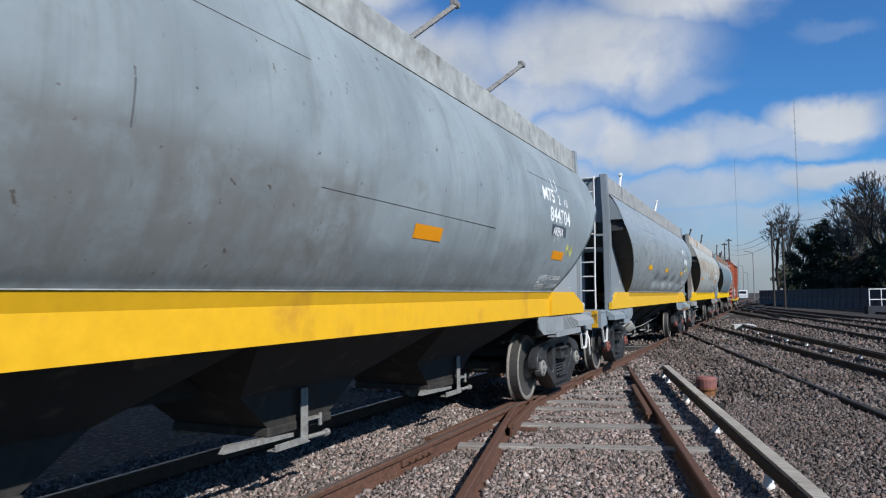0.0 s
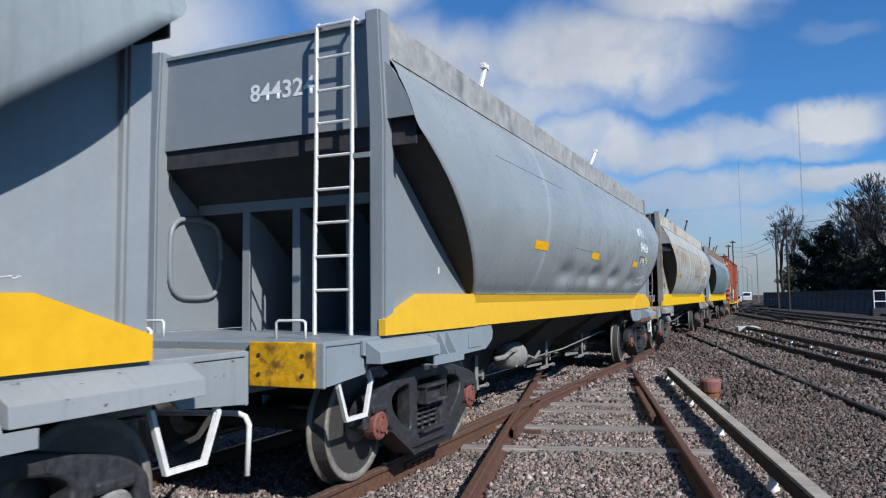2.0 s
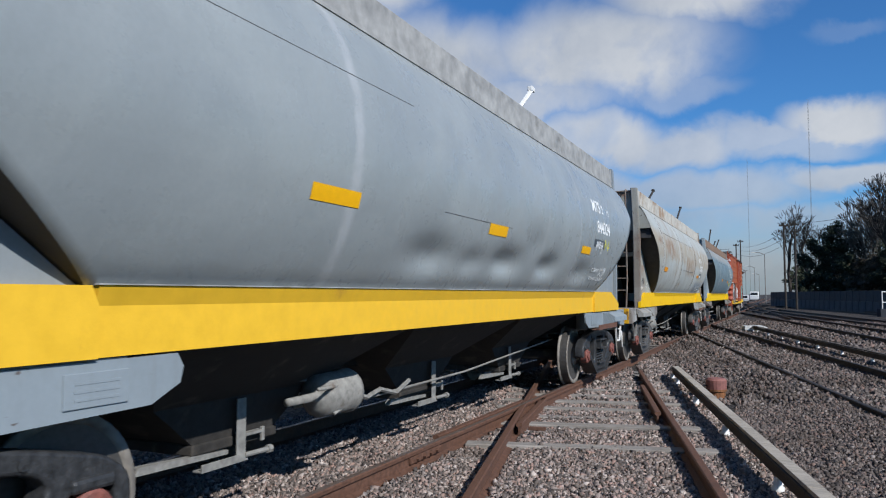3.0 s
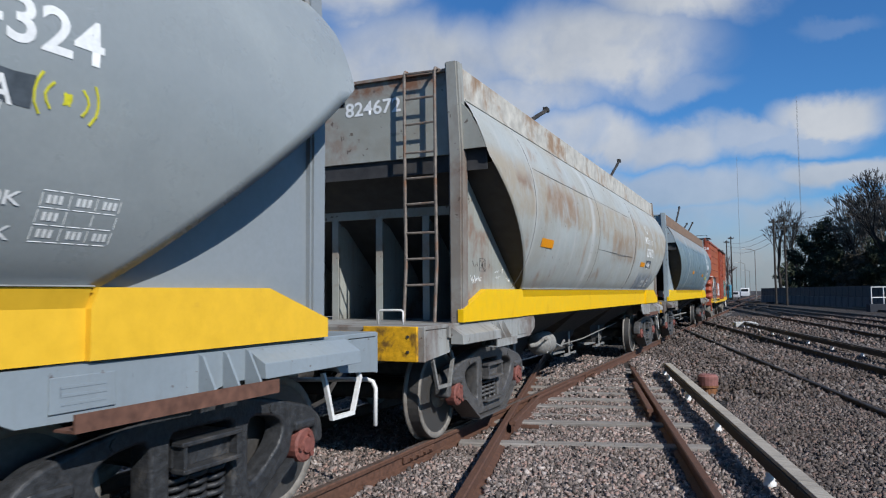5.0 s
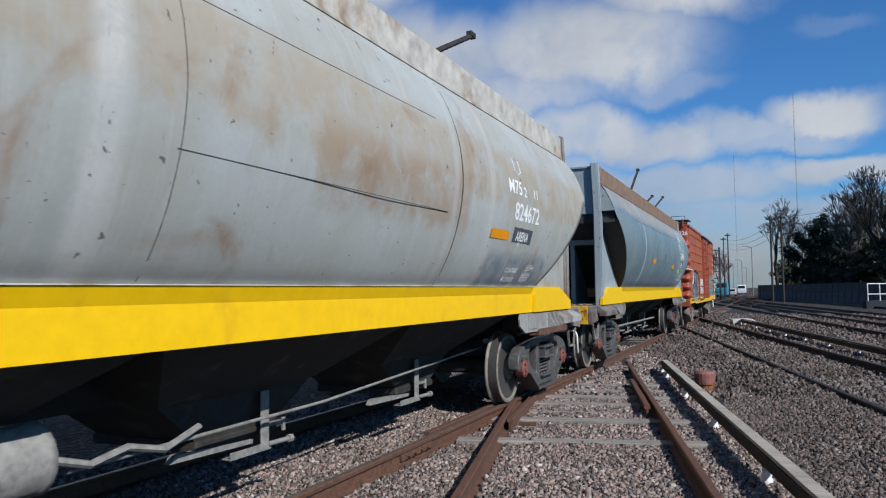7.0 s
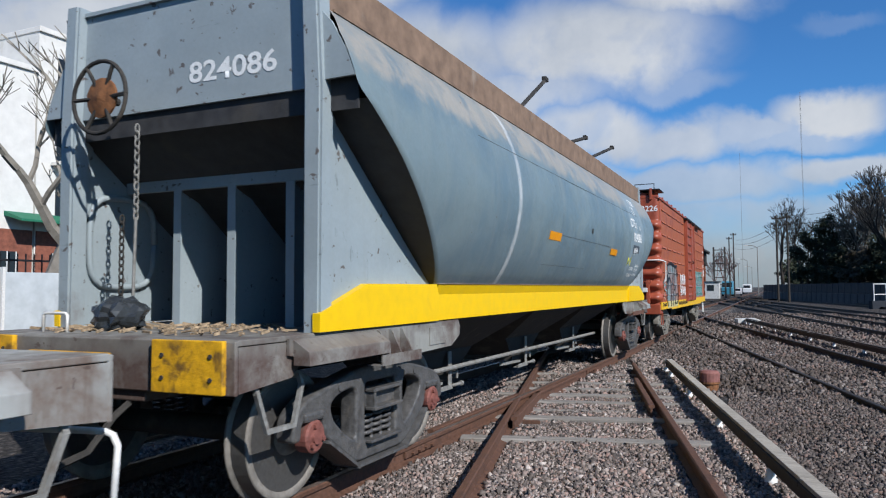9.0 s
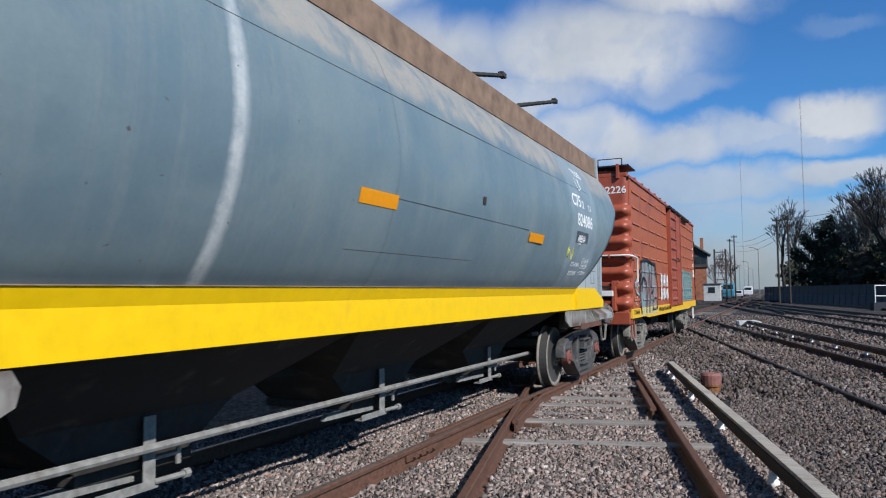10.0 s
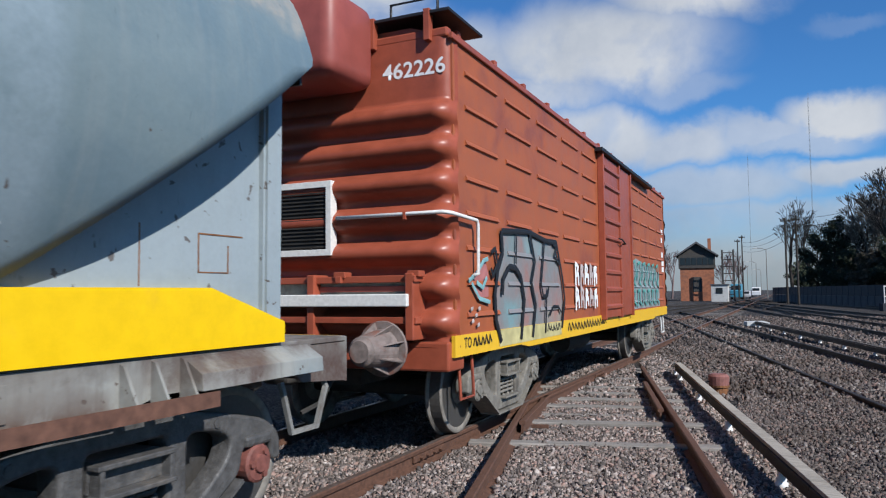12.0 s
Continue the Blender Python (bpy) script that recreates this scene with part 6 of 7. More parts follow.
def clear_of_track(x, y, r):
    for xr in (TX + 0.873, TX - 0.873):
        if abs(x - xr) < 0.085:
            return False
    for off in (-0.873, 0.873):
        if abs(x - cross_x(y, off)) < 0.085:
            return False
    u = (x - cross_x(y, 0)) / K
    if abs(u) < 1.3 and y < 15:
        s = (y + 0.24 * u) * 1.0
        for sx, sy, nx, ny, ln in SLEEPER_SPOTS:
            if abs(sy - y) < 0.6:
                d = (x - sx) * nx + (y - sy) * ny
                e = abs((x - sx) * ny - (y - sy) * nx)
                if abs(d) < 0.075 and e < ln / 2 and r > (0.25 + 0.6 * ((sy * 7.31) % 1.0) if sy > 7.8 else 0.75):
                    return False
    return True


def between_rails(x, y, r):
    return x < cross_x(y, 1.45) + 0.25 * r and clear_of_track(x, y, r)


def beyond_rails(x, y, r):
    return x >= cross_x(y, 1.45) + 0.25 * r


stones("ballast_stones", 150000, (-5.6, 1.4, 3.4, 10.5), 0.026, 1, between_rails, "loose angular pinkish-grey ballast stones between the rails", M_STONE)
stones("ballast_stones", 44000, (-6.5, 0.5, 10.5, 20.0), 0.040, 2, between_rails, "loose pinkish-grey ballast stones further along the track", M_STONE)
stones("ballast_stones", 100000, (-0.6, 4.4, 3.4, 11.0), 0.024, 4, beyond_rails, "dark cindery stones on the bank beside the track", M_CINDER)
stones("ballast_stones", 44000, (-3.0, 7.5, 11.0, 23.0), 0.042, 5, beyond_rails, "dark grey stones across the neighbouring tracks", M_CINDER)
stones("ballast_stones", 24000, (-7.0, 14.0, 23.0, 46.0), 0.065, 3, lambda x, y, r: True, "coarse grey ballast across the far tracks", M_CINDER)

# ---- trees, walls and buildings ----
M_BARK = plain("grey_bark", (0.15, 0.13, 0.11), 0.9, grain=9, depth=0.4, bump=0.4, bumpscale=18)
M_BARKD = plain("dark_bark", (0.045, 0.038, 0.032), 0.9, grain=9, depth=0.4)
M_PLANE = plain("pale_plane_bark", (0.24, 0.215, 0.18), 0.85, grain=5, depth=0.25, dirt=(0.12, 0.11, 0.09), dirtscale=2, spot=0.55)
M_NEEDLE = plain("dark_evergreen", (0.036, 0.046, 0.026), 0.85, grain=3, depth=0.5)
M_LEAFB = plain("brown_winter_leaf", (0.085, 0.07, 0.048), 0.9, grain=3, depth=0.5)
M_BLOSSOM = plain("pinkish_twigs", (0.20, 0.14, 0.13), 0.9, grain=3, depth=0.4)


def bare_tree(name, x, y, height, spread, seed, bark, label, depth=5, lean=0.0, first=0.35, twig=0.006, girth=0.022):
    """A leafless tree: tapering trunk, limbs and many twigs."""
    t = root(name, label, "tree", m=pose(x, y, GZ))
    rng = random.Random(seed)
    trunk, twigs = bmesh.new(), bmesh.new()

    def grow(p, d, length, r, level):
        bm = trunk if level < 2 else twigs
        q, u = p, d
        steps = 3 if level < 3 else 2
        for k in range(steps):
            u = (u + Vector((rng.uniform(-1, 1), rng.uniform(-1, 1), rng.uniform(-0.2, 0.6))) * 0.16).normalized()
            e = q + u * length / steps
            r2 = max(twig, r * (1 - 0.30 * (k + 1) / steps))
            add_tube(bm, q, e, max(twig, r * (1 - 0.30 * k / steps)), r2, seg=8 if level < 1 else (5 if level < 3 else 3), cap=level < 1)
            q = e
            if level < depth and k > 0:
                for _ in range(1 if level < 2 else (2 if level < 4 else 3)):
                    a = rng.uniform(0, 2 * math.pi)
                    side = Vector((math.cos(a), math.sin(a), rng.uniform(0.1, 0.6))) * spread
                    grow(q, (u + side).normalized(), length * rng.uniform(0.55, 0.75), r2 * 0.6, level + 1)
        if level < depth:
            grow(q, (u + Vector((rng.uniform(-1, 1), rng.uniform(-1, 1), 0.3)) * 0.35).normalized(), length * rng.uniform(0.65, 0.8), r * 0.66, level + 1)

    grow(Vector((0, 0, -0.05)), Vector((lean, 0, 1)).normalized(), height * first, height * girth, 0)
    part("trunk", trunk, bark, t)
    part("crown", twigs, bark, t, "bare winter twigs")
    return t


def clump_tree(name, x, y, height, width, seed, leaf, label, base=0.12, n=4200, conic=0.6, size=0.22):
    """An evergreen: trunk, limbs and a crown of many small leaf clumps with gaps."""
    t = root(name, label, "tree", m=pose(x, y, GZ))
    rng = random.Random(seed)
    trunk = bmesh.new()
    add_tube(trunk, (0, 0, -0.05), (rng.uniform(-0.3, 0.3), 0, height * 0.9), height * 0.02, 0.04, seg=7)
    verts, faces = [], []
    tips = []
    for k in range(46):
        f = base + (1 - base) * (k + rng.random()) / 46
        a = rng.uniform(0, 2 * math.pi)
        reach = width * (1 - conic * f) * rng.uniform(0.35, 1.0) * (0.55 + 0.45 * math.sin(min(1, f * 2.2) * math.pi / 2))
        tip = Vector((math.cos(a) * reach, math.sin(a) * reach, height * f + reach * rng.uniform(-0.1, 0.25)))
        root_p = Vector((0, 0, height * max(0.05, f - 0.12)))
        add_tube(trunk, root_p, tip, 0.05, 0.012, seg=4, cap=False)
        tips.append((root_p, tip))
    for _ in range(n):
        a, b = rng.choice(tips)
        c = a + (b - a) * (0.35 + 0.7 * rng.random() ** 0.7) + Vector((rng.gauss(0, 1), rng.gauss(0, 1), rng.gauss(0, 0.7))) * width * 0.075
        u = Vector((rng.gauss(0, 1), rng.gauss(0, 1), rng.gauss(0, 1))).normalized()
        v = u.orthogonal().normalized()
        s = size * rng.uniform(0.5, 1.3)
        i = len(verts)
        verts += [c + u * s, c + v * s * 0.5, c - u * s, c - v * s * 0.5]
        faces.append((i, i + 1, i + 2, i + 3))
    part("trunk", trunk, M_BARKD, t)
    me = bpy.data.meshes.new("crown")
    me.from_pydata([tuple(v) for v in verts], [], faces)
    me.materials.append(leaf)
    put("crown", me, t)
    return t


def azimuth(a, d):
    return d * math.sin(radians(a)), d * math.cos(radians(a))


bare_tree("bare_tree", *azimuth(0.7, 118), 13.2, 0.75, 3, M_BARKD, "tall bare dark-limbed tree behind the yard wall", 5, twig=0.022)
bare_tree("bare_tree", *azimuth(1.9, 116), 13.2, 0.7, 8, M_BARKD, "bare dark tree with fine twigs behind the yard wall", 5, twig=0.022)
for k, (a, d, h, wd, lf) in enumerate(((2.2, 92, 9.2, 3.6, M_NEEDLE), (3.4, 90, 9.8, 3.8, M_NEEDLE), (4.6, 88, 6.6, 3.4, M_NEEDLE), (5.6, 86, 6.2, 3.4, M_LEAFB), (6.8, 84, 7.6, 3.6, M_NEEDLE), (8.3, 80, 10.6, 4.0, M_NEEDLE),
                                      (1.3, 110, 6.4, 3.0, M_NEEDLE), (9.8, 78, 11.5, 4.0, M_NEEDLE), (11.6, 76, 10.5, 4.2, M_NEEDLE), (4.0, 102, 7.2, 4.2, M_LEAFB), (6.2, 98, 7.0, 4.2, M_LEAFB))):
    clump_tree("evergreen_tree", *azimuth(a, d * 1.18), h * (1.1 if k in (1, 5, 7, 8) else 0.95), wd, 20 + k, lf, "dense dark evergreen tree behind the yard wall" if lf is M_NEEDLE else "brownish half-bare tree behind the yard wall", 0.03, 7500, 0.62 if k in (1, 5, 7) else 0.42, 0.19)
for k, (a, d, h) in enumerate(((5.2, 94, 9.2), (6.4, 92, 11.0), (7.4, 86, 12.2), (8.6, 90, 13.0), (4.4, 100, 8.6), (10.4, 86, 13.0))):
    bare_tree("bare_tree", *azimuth(a, d * 1.12), h * 1.12, 0.55, 40 + k, M_BARK if k % 2 else M_BARKD, "bare grey winter tree with upright twigs", 5, twig=0.02)
for k, (a, d, h) in enumerate(((-3.3, 150, 9), (-2.6, 170, 9.5), (-7.6, 150, 10), (-8.6, 140, 11), (-4.0, 160, 8))):
    bare_tree("bare_tree", *azimuth(a, d), h, 0.6, 60 + k, M_BLOSSOM, "distant pinkish bare tree along the line", 4, twig=0.04)

for k, (a, d, h) in enumerate(((4.9, 96, 11.5), (5.7, 95, 12.5), (6.5, 93, 13.5), (7.2, 92, 15.0), (7.9, 90, 16.5), (6.1, 99, 12.0))):
    bare_tree("bare_tree", *azimuth(a, d * 1.1), h, 0.5, 80 + k, M_BARK, "tall bare grey-brown tree with dense fine twigs", 5, twig=0.03)

# wall and fence colours are darkened to hold the shade of the trees
M_WALL = plain("grey_concrete_wall", (0.085, 0.09, 0.098), 0.9, grain=2, depth=0.25, dirt=(0.045, 0.045, 0.05), dirtscale=0.5, spot=0.5)
M_WALLTOP = plain("shade_dark_blue_fence", (0.014, 0.019, 0.03), 0.7, grain=2, depth=0.3)
wall = root("yard_wall", "low grey concrete wall topped by dark blue shade-toned fencing", "wall")
wa, wb = Vector((-1.2, 104)), Vector((13.5, 40))
n = 40
for k in range(n):
    p, q = wa + (wb - wa) * k / n, wa + (wb - wa) * (k + 1) / n
    L = (q - p).length
    m = pose(p.x, p.y, GZ, 0, 0, -math.degrees(math.atan2(q.x - p.x, q.y - p.y)))
    put("wall_panel", shared("wall_panel", lambda: box(-0.06, 0.06, 0.02, L - 0.14, -0.05, 0.95, 0.01), M_WALL), wall, m)
    put("fence_panel", shared("fence_panel", lambda: box(-0.02, 0.02, 0.02, L - 0.14, 0.97, 1.85), M_WALLTOP), wall, m)
    put("wall_post", shared("wall_post", lambda: box(-0.035, 0.035, L - 0.14, L, -0.05, 1.87, 0.01), M_WALLTOP), wall, m)

gate = root("platform_railing", "white tubular railing on a dark base by the wall", "railing", m=pose(6.3, 58, GZ, 0, 0, 30))
for x in (0, 0.9, 1.8, 2.7):
    part("post", tube((x, 0, -0.05), (x, 0, 1.75), 0.04), M_WHITE, gate)
for z in (1.0, 1.72):
    part("rail_bar", tube((0, 0, z), (2.7, 0, z), 0.035), M_WHITE, gate)
part("base", box(-0.2, 3.0, -0.1, 0.3, -0.05, 0.55, 0.02), M_WALLTOP, gate)


def pole(x, y, h, label, arms=2, lamp=False, r=0.12):
    t = root("street_lamp" if lamp else "utility_pole", label, "lamp post" if lamp else "pole", m=pose(x, y, GZ))
    part("pole", tube((0, 0, -0.05), (0, 0, h), r, r * 0.7, 8), M_GREYSTEEL if lamp else M_BARKD, t)
    for k in range(arms):
        part("cross_arm", box(-0.45, 0.45, -0.04, 0.04, h - 0.4 - 0.7 * k, h - 0.28 - 0.7 * k), M_BARKD, t)
        for u in (-0.4, -0.15, 0.15, 0.4):
            part("insulator", tube((u, 0, h - 0.28 - 0.7 * k), (u, 0, h - 0.1 - 0.7 * k), 0.04, seg=6), M_BARKD, t)
    if lamp:
        part("lamp_arm", path([(0, 0, h), (-0.8, 0, h + 0.35), (-1.6, 0, h + 0.4)], 0.06, 6), M_GREYSTEEL, t)
        part("lamp_head", box(-2.2, -1.5, -0.15, 0.15, h + 0.32, h + 0.45, 0.03), M_WHITE, t)
    return t


for a, d, h in ((0.3, 85, 9.2), (1.0, 82, 9.0), (-2.9, 130, 10), (-2.6, 128, 10.5)):
    pole(*azimuth(a, d), h, "dark timber utility pole with cross arms", 2 if h < 9.1 else 1)
for a, d, h in ((-1.0, 140, 8.6), (-1.7, 190, 8), (-2.3, 230, 8.5), (-1.4, 260, 8)):
    pole(*azimuth(a, d), h, "slim grey street lamp along the far road", 0, True, 0.09)


def wire(p, q, sag, r=0.02):
    w = root("overhead_wire", "thin dark overhead wire sagging between poles", "wire")
    p, q = Vector(p), Vector(q)
    part("cable", path([p + (q - p) * k / 12 - Vector((0, 0, sag * 4 * (k / 12) * (1 - k / 12))) for k in range(13)], r, 4), M_BLACK, w)


for k, (z0, z1) in enumerate(((8.7, 9.4), (7.9, 8.8), (7.2, 8.0))):
    p, q = azimuth(1.0, 82), azimuth(-2.8, 129)
    wire((p[0], p[1], z0), (q[0], q[1], z1), 1.0)
    q = azimuth(9.0, 66)
    wire((p[0], p[1], z0), (q[0], q[1], z0 + 0.8), 0.7)


def lattice_mast(a, d, h, width, label):
    x, y = azimuth(a, d)
    t = root("radio_mast", label, "mast", m=pose(x, y, GZ))
    for k in range(3):
        c = 2 * math.pi * k / 3
        part("leg", tube((width * math.cos(c), width * math.sin(c), -0.1), (width * math.cos(c), width * math.sin(c), h), 0.04, seg=4), M_GREYSTEEL, t)
    bm = bmesh.new()
    z, k = 0.0, 0
    while z < h - 3:
        for j in range(3):
            c, e = 2 * math.pi * j / 3, 2 * math.pi * ((j + 1) % 3) / 3
            add_tube(bm, (width * math.cos(c), width * math.sin(c), z), (width * math.cos(e), width * math.sin(e), z + 3), 0.03, seg=3, cap=False)
        z += 3
    part("bracing", bm, M_GREYSTEEL, t)


lattice_mast(2.1, 420, 104, 0.28, "tall thin lattice radio mast on the horizon")
lattice_mast(-2.0, 640, 112, 0.16, "faint thin radio mast far on the horizon")

# signal cabin beyond the junction
M_BRICK = plain("orange_brick", (0.34, 0.13, 0.07), 0.9, grain=3, depth=0.25, dirt=(0.2, 0.09, 0.06), dirtscale=0.7, spot=0.5)
M_DARKWOOD = plain("dark_timber", (0.06, 0.055, 0.05), 0.8, grain=4, depth=0.3)
M_SLATE = plain("grey_slate", (0.10, 0.10, 0.105), 0.8, grain=4, depth=0.3)
M_GLASS = plain("dark_window_glass", (0.02, 0.025, 0.03), 0.08)
hx, hy = azimuth(-5.75, 118)
cabin = root("signal_cabin", "orange brick signal cabin with dark timber upper storey and gable", "building", m=pose(hx, hy, GZ, 0, 0, 5))
part("wall", box(-2.4, 2.4, -3, 3, -0.05, 4.9), M_BRICK, cabin, "orange brick lower storey")
part("upper_storey", box(-2.6, 2.6, -3.2, 3.2, 4.9, 6.9, 0.03), M_DARKWOOD, cabin)
for k in range(6):
    part("window", box(-2.35 + 0.8 * k, -1.65 + 0.8 * k, -3.24, -3.19, 5.4, 6.5, 0.01), M_GLASS, cabin)
part("window", box(-0.6, 0.6, -3.06, -2.98, 1.4, 3.6, 0.02), M_DARKWOOD, cabin)
part("roof", prism([(-3.1, 6.8), (0, 8.9), (3.1, 6.8), (2.9, 6.7), (0, 8.6), (-2.9, 6.7)], "y", -3.7, 3.7), M_SLATE, cabin)
part("gable", prism([(-2.5, 6.9), (0, 8.6), (2.5, 6.9)], "y", -3.1, -3.0), M_DARKWOOD, cabin)
part("chimney", box(1.6, 2.1, 1, 1.5, 7.0, 9.6, 0.02), M_BRICK, cabin)
gx, gy = azimuth(-3.6, 112)
gantry = root("signal_gantry", "dark steel lattice signal gantry beside the cabin", "signal", m=pose(gx, gy, GZ))
for x in (-0.75, 0.75):
    part("leg", box(x - 0.12, x + 0.12, -0.12, 0.12, -0.05, 7.4), M_DARKWOOD, gantry)
for k in range(7):
    part("cross_bar", box(-0.75, 0.75, -0.06, 0.06, 0.9 + k, 1.02 + k), M_DARKWOOD, gantry)
hut = root("white_hut", "small white hut with dark window by the track", "hut", m=pose(*azimuth(-4.2, 108), GZ))
part("wall", box(-1.1, 1.1, -0.9, 0.9, -0.05, 2.3, 0.02), M_BOARDW, hut)
part("window", box(-0.5, 0.4, -0.93, -0.89, 1.1, 1.9), M_GLASS, hut)
part("roof", box(-1.25, 1.25, -1.05, 1.05, 2.3, 2.42, 0.02), M_SLATE, hut)


def far_vehicle(name, a, d, colour, label, tall=1.9, long=4.4):
    v = root(name, label, name, m=pose(*azimuth(a, d), GZ, 0, 0, 0))
    m = plain(name + "_paint", colour, 0.35, grain=4, depth=0.08)
    part("body", prism([(-long / 2, 0.35), (long / 2, 0.35), (long / 2, tall), (-long / 2 + 1.2, tall), (-long / 2 + 0.5, tall * 0.62), (-long / 2, tall * 0.55)], "x", -0.9, 0.9, 0.06), m, v)
    part("windscreen", box(-0.75, 0.75, -long / 2 + 0.42, -long / 2 + 0.6, tall * 0.62, tall * 0.9, 0.02), M_GLASS, v)
    for x in (-0.9, 0.72):
        for y in (-long * 0.3, long * 0.3):
            part("wheel", tube((x, y, 0.34), (x + 0.18, y, 0.34), 0.34, seg=12), M_BLACK, v)


far_vehicle("van", -1.75, 185, (0.7, 0.7, 0.7), "white van parked on the far road", 2.2, 5)
far_vehicle("truck", -3.05, 135, (0.05, 0.22, 0.32), "blue and white truck parked near the cabin", 2.6, 6)
far_vehicle("car", -2.5, 142, (0.5, 0.5, 0.52), "pale grey car parked on the far road", 1.45, 4.2)

# ---- street side beyond the train ----
M_RENDER = plain("white_render", (0.72, 0.70, 0.66), 0.85, grain=2, depth=0.08, dirt=(0.52, 0.48, 0.42), dirtscale=0.5, spot=0.58)
M_BRICKR = plain("red_brick", (0.24, 0.085, 0.055), 0.9, grain=6, depth=0.3)
M_PANEL = plain("pale_sheet_fence", (0.52, 0.56, 0.58), 0.5, grain=3, depth=0.12, dirt=(0.36, 0.38, 0.4), dirtscale=0.8, spot=0.5)
M_GREEN = plain("green_awning", (0.02, 0.16, 0.09), 0.7)
FXB = -31.0


def street_house(name, y0, y1, h, label, floors, balconies):
    t = root(name, label, "building")
    part("wall", box(FXB - 9, FXB, y0, y1, -0.2, h), M_RENDER, t, "white rendered wall")
    part("parapet", box(FXB - 9.1, FXB + 0.12, y0 - 0.05, y1 + 0.05, h, h + 0.25, 0.02), M_RENDER, t)
    part("ground_floor", box(FXB - 0.02, FXB + 0.06, y0 + 0.05, y1 - 0.05, -0.2, 4.2), M_BRICKR, t, "red brick ground floor")
    for f in range(floors):
        z = 4.6 + 3.0 * f
        y, k = y0 + 1.0, 0
        while y + 1.6 < y1:
            if balconies:
                wnd = part("window", box(FXB + 0.0, FXB + 0.05, y, y + 1.4, z, z + 2.0, 0.01), M_GLASS, t)
                part("frame", box(FXB + 0.05, FXB + 0.09, y + 0.66, y + 0.74, z, z + 2.0), M_WHITE, wnd)
                if k % 2 == 0:
                    slab = part("balcony", box(FXB + 0.05, FXB + 1.3, y - 0.3, y + 2.6, z - 0.25, z - 0.08, 0.01), M_RENDER, t)
                    for u in range(15):
                        put("baluster", shared("baluster", lambda: box(-0.015, 0.015, -0.015, 0.015, 0, 0.95), M_BLACK), slab, pose(FXB + 1.26, y - 0.25 + u * 0.2, z - 0.08))
                    part("handrail", box(FXB + 1.23, FXB + 1.29, y - 0.3, y + 2.6, z + 0.86, z + 0.92), M_BLACK, slab)
                y += 2.1
            else:
                if f >= 1:
                    part("window", box(FXB + 0.0, FXB + 0.04, y, y + 0.7, z + 0.9, z + 1.5, 0.01), M_GLASS, t)
                y += 3.6
            k += 1
    for u in range(int((y1 - y0) / 3)):
        g = part("window", box(FXB + 0.05, FXB + 0.10, y0 + 0.8 + u * 3, y0 + 2.6 + u * 3, 1.0, 3.2, 0.01), M_GLASS, t)
        for j in range(5):
            part("grille_bar", box(FXB + 0.10, FXB + 0.13, y0 + 0.85 + u * 3 + j * 0.42, y0 + 0.89 + u * 3 + j * 0.42, 1.0, 3.2), M_WHITE, g)
    return t


street_house("apartment_house", 4.0, 22.4, 11.6, "white rendered street house with small windows above red brick", 2, False)
street_house("apartment_house", 22.5, 46.0, 13.6, "white apartment house with balconies above a red brick ground floor", 3, True)
street_house("apartment_house", 46.2, 70.0, 10.6, "white rendered apartment house further down the street", 2, True)
aw = root("awning", "green canvas awning fixed to the white house", "awning")
part("canvas", prism([(FXB + 0.02, 5.0), (FXB + 1.2, 4.6), (FXB + 1.2, 4.5), (FXB + 0.02, 4.8)], "y", 21.0, 24.0), M_GREEN, aw)

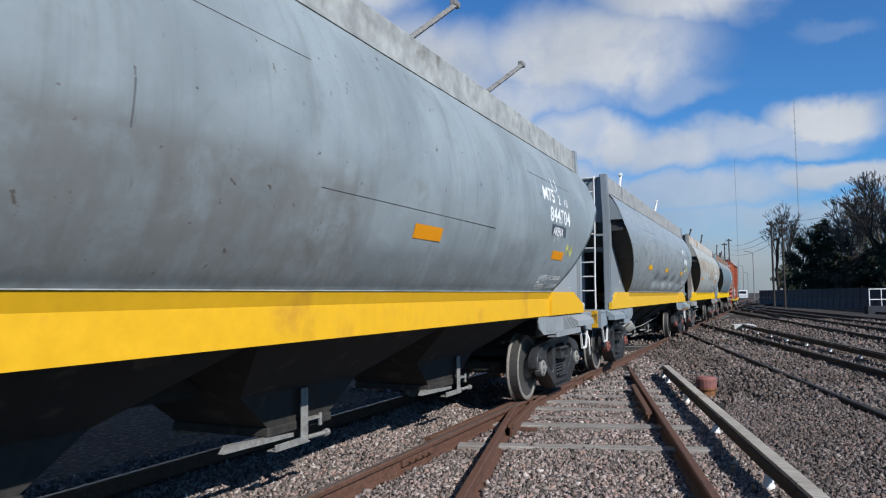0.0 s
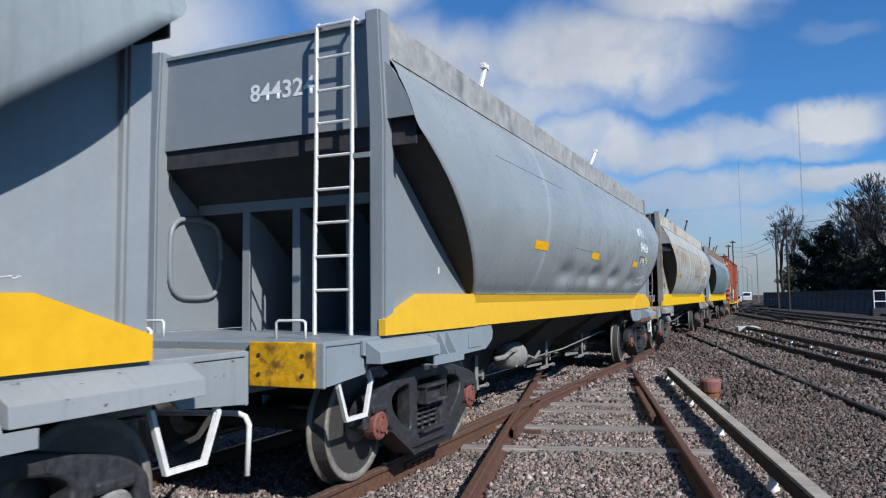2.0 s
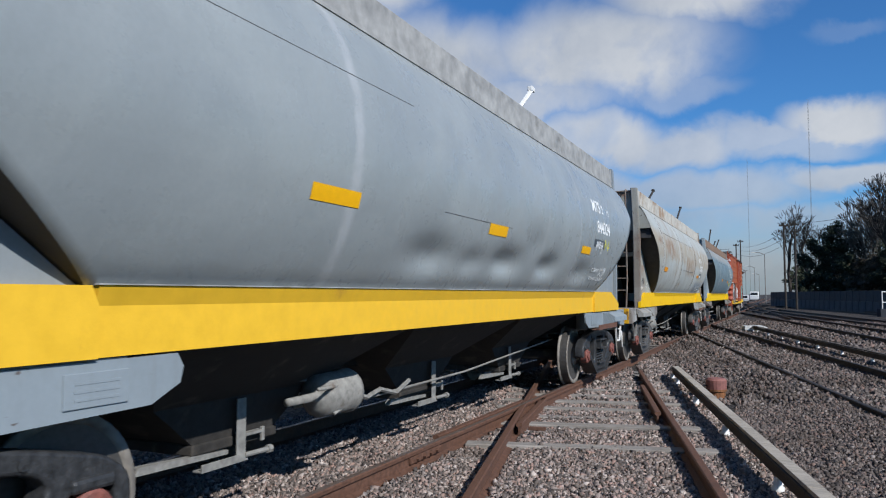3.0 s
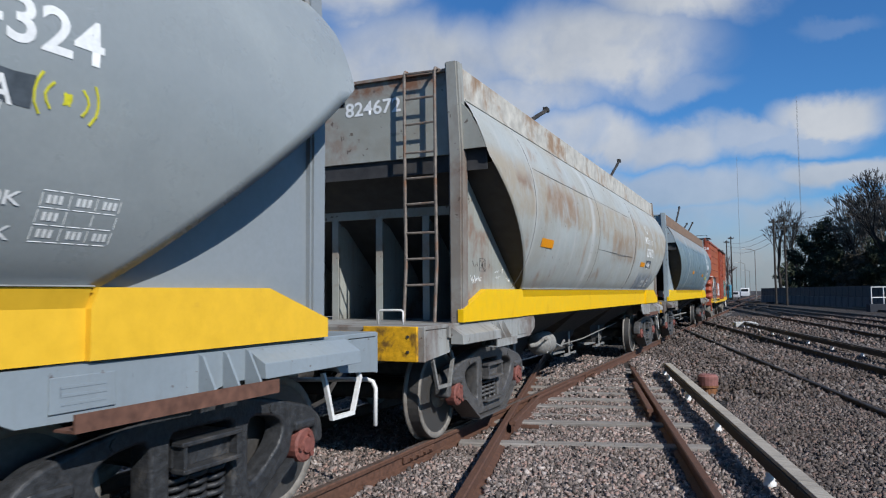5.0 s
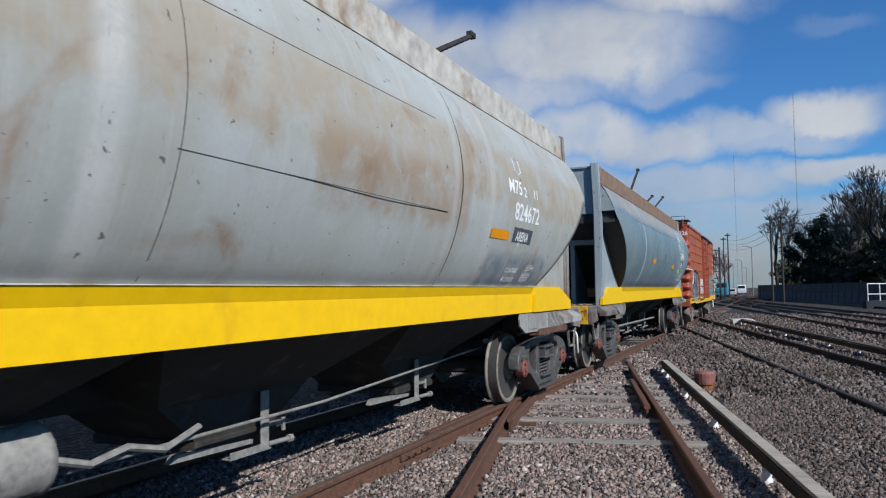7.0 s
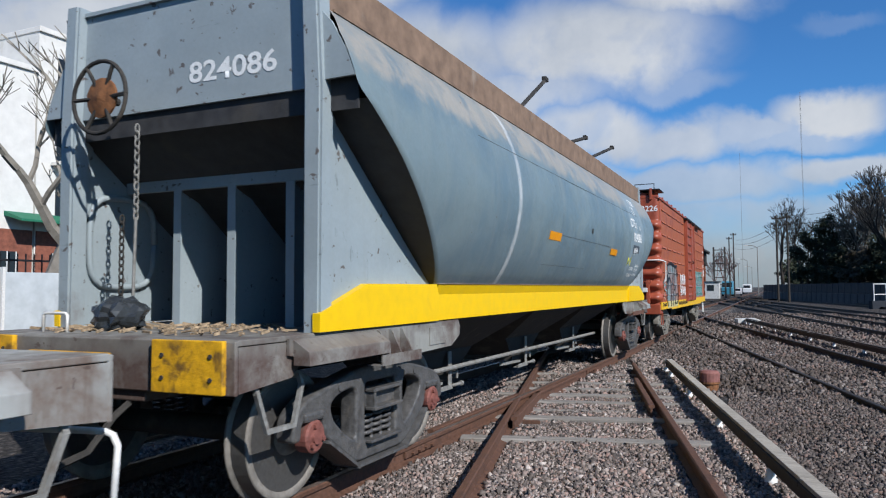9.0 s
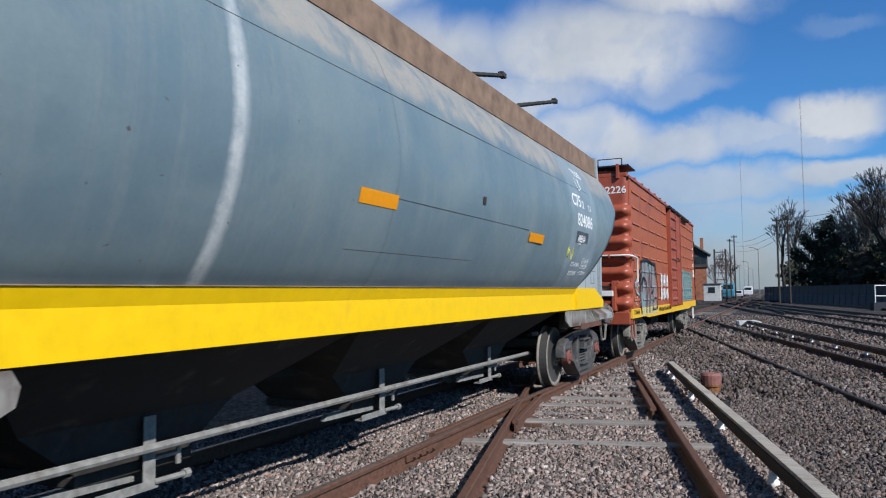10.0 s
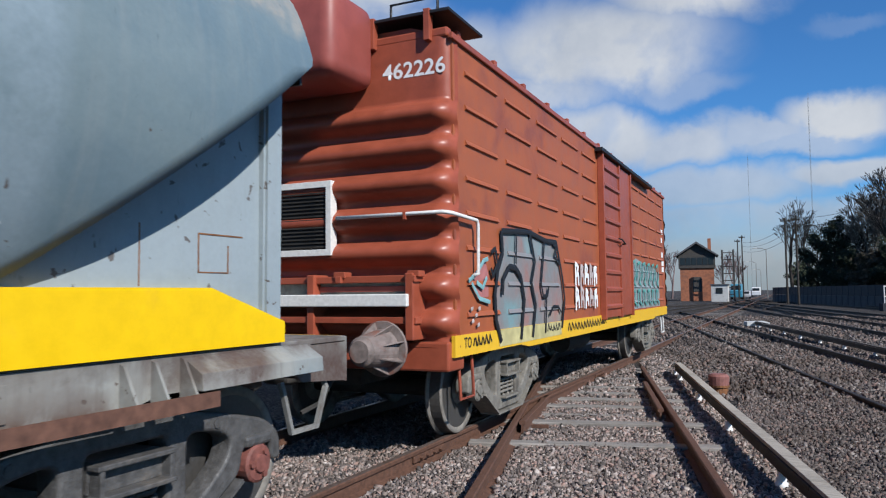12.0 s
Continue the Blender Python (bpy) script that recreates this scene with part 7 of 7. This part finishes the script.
fence = root("sheet_fence", "pale sheet-metal hoarding with graffiti along the yard", "fence")
for k in range(34):
    y = -4 + k * 1.5
    put("fence_panel", shared("sheet_panel", lambda: box(-0.02, 0.02, 0.02, 1.42, 0.75, 1.95, 0.005), M_PANEL), fence, pose(-14.0, y, GZ))
    put("plinth", shared("sheet_plinth", lambda: box(-0.05, 0.05, 0, 1.5, -0.05, 0.72, 0.01), M_RENDER), fence, pose(-14.0, y, GZ))
    put("fence_post", shared("sheet_post", lambda: box(-0.04, 0.06, -0.04, 0.02, -0.05, 2.05), M_WHITE), fence, pose(-14.0, y, GZ))
rg = random.Random(11)
for k in range(26):
    y = 4 + k * 0.55
    bm = bmesh.new()
    pts = [(-13.94, y + rg.uniform(-0.1, 0.1), GZ + 0.15), (-13.94, y + rg.uniform(0.0, 0.3), GZ + 0.62), (-13.94, y + rg.uniform(0.1, 0.4), GZ + 0.3), (-13.94, y + rg.uniform(0.2, 0.45), GZ + 0.55)]
    part("spray_stroke", path(pts, 0.028, 5), M_RUSTY if k % 3 else M_BLACK, fence)
iron = root("iron_railing", "dark iron railing behind the hoarding", "fence")
for k in range(120):
    put("bar", shared("iron_bar", lambda: tube((0, 0, -0.05), (0, 0, 2.5), 0.02, seg=5), M_BLACK), iron, pose(-17.0, 2 + k * 0.22, GZ))
part("top_bar", box(-17.03, -16.97, 2, 28.5, 2.15, 2.2), M_BLACK, iron)
for x, y, h, sd in ((-15.4, 11.4, 9.0, 5), (-15.8, 15.6, 9.0, 17), (-16.0, 7.6, 8.5, 9)):
    bare_tree("plane_tree", x, y, h * 1.15, 1.1, sd, M_PLANE, "pale-barked bare plane tree along the street", 5, first=0.26, twig=0.009, girth=0.034)

# ---- movement ----
S_ROWS = [(0, 0), (0.5, 2.249), (1, 4.432), (1.5, 6.579), (2, 8.755), (2.5, 10.924), (3, 13.174), (5, 22.367), (5.5, 24.488), (6, 26.608), (6.5, 28.807), (7, 31.025),
          (9, 39.964), (9.5, 42.144), (10, 44.34), (10.5, 46.571), (11, 48.777), (11.5, 51.036), (12, 53.269)]
TRAIN = ((car_a, 4.88), (car_b, 19.99), (car_c, 35.16), (car_d, 50.33), (car_e, 65.35))


def motions():
    for car, y in TRAIN:
        walk(car, [(t, pose(TX, y - s, 0)) for t, s in S_ROWS])
    times = [0.1 * k for k in range(121)]
    rolled = np.interp(times, [r[0] for r in S_ROWS], [r[1] for r in S_ROWS])
    for ax, y in AXLES:
        walk(ax, [(t, pose(0, y, 0.435, math.degrees(d / 0.435))) for t, d in zip(times, rolled)])


motions()
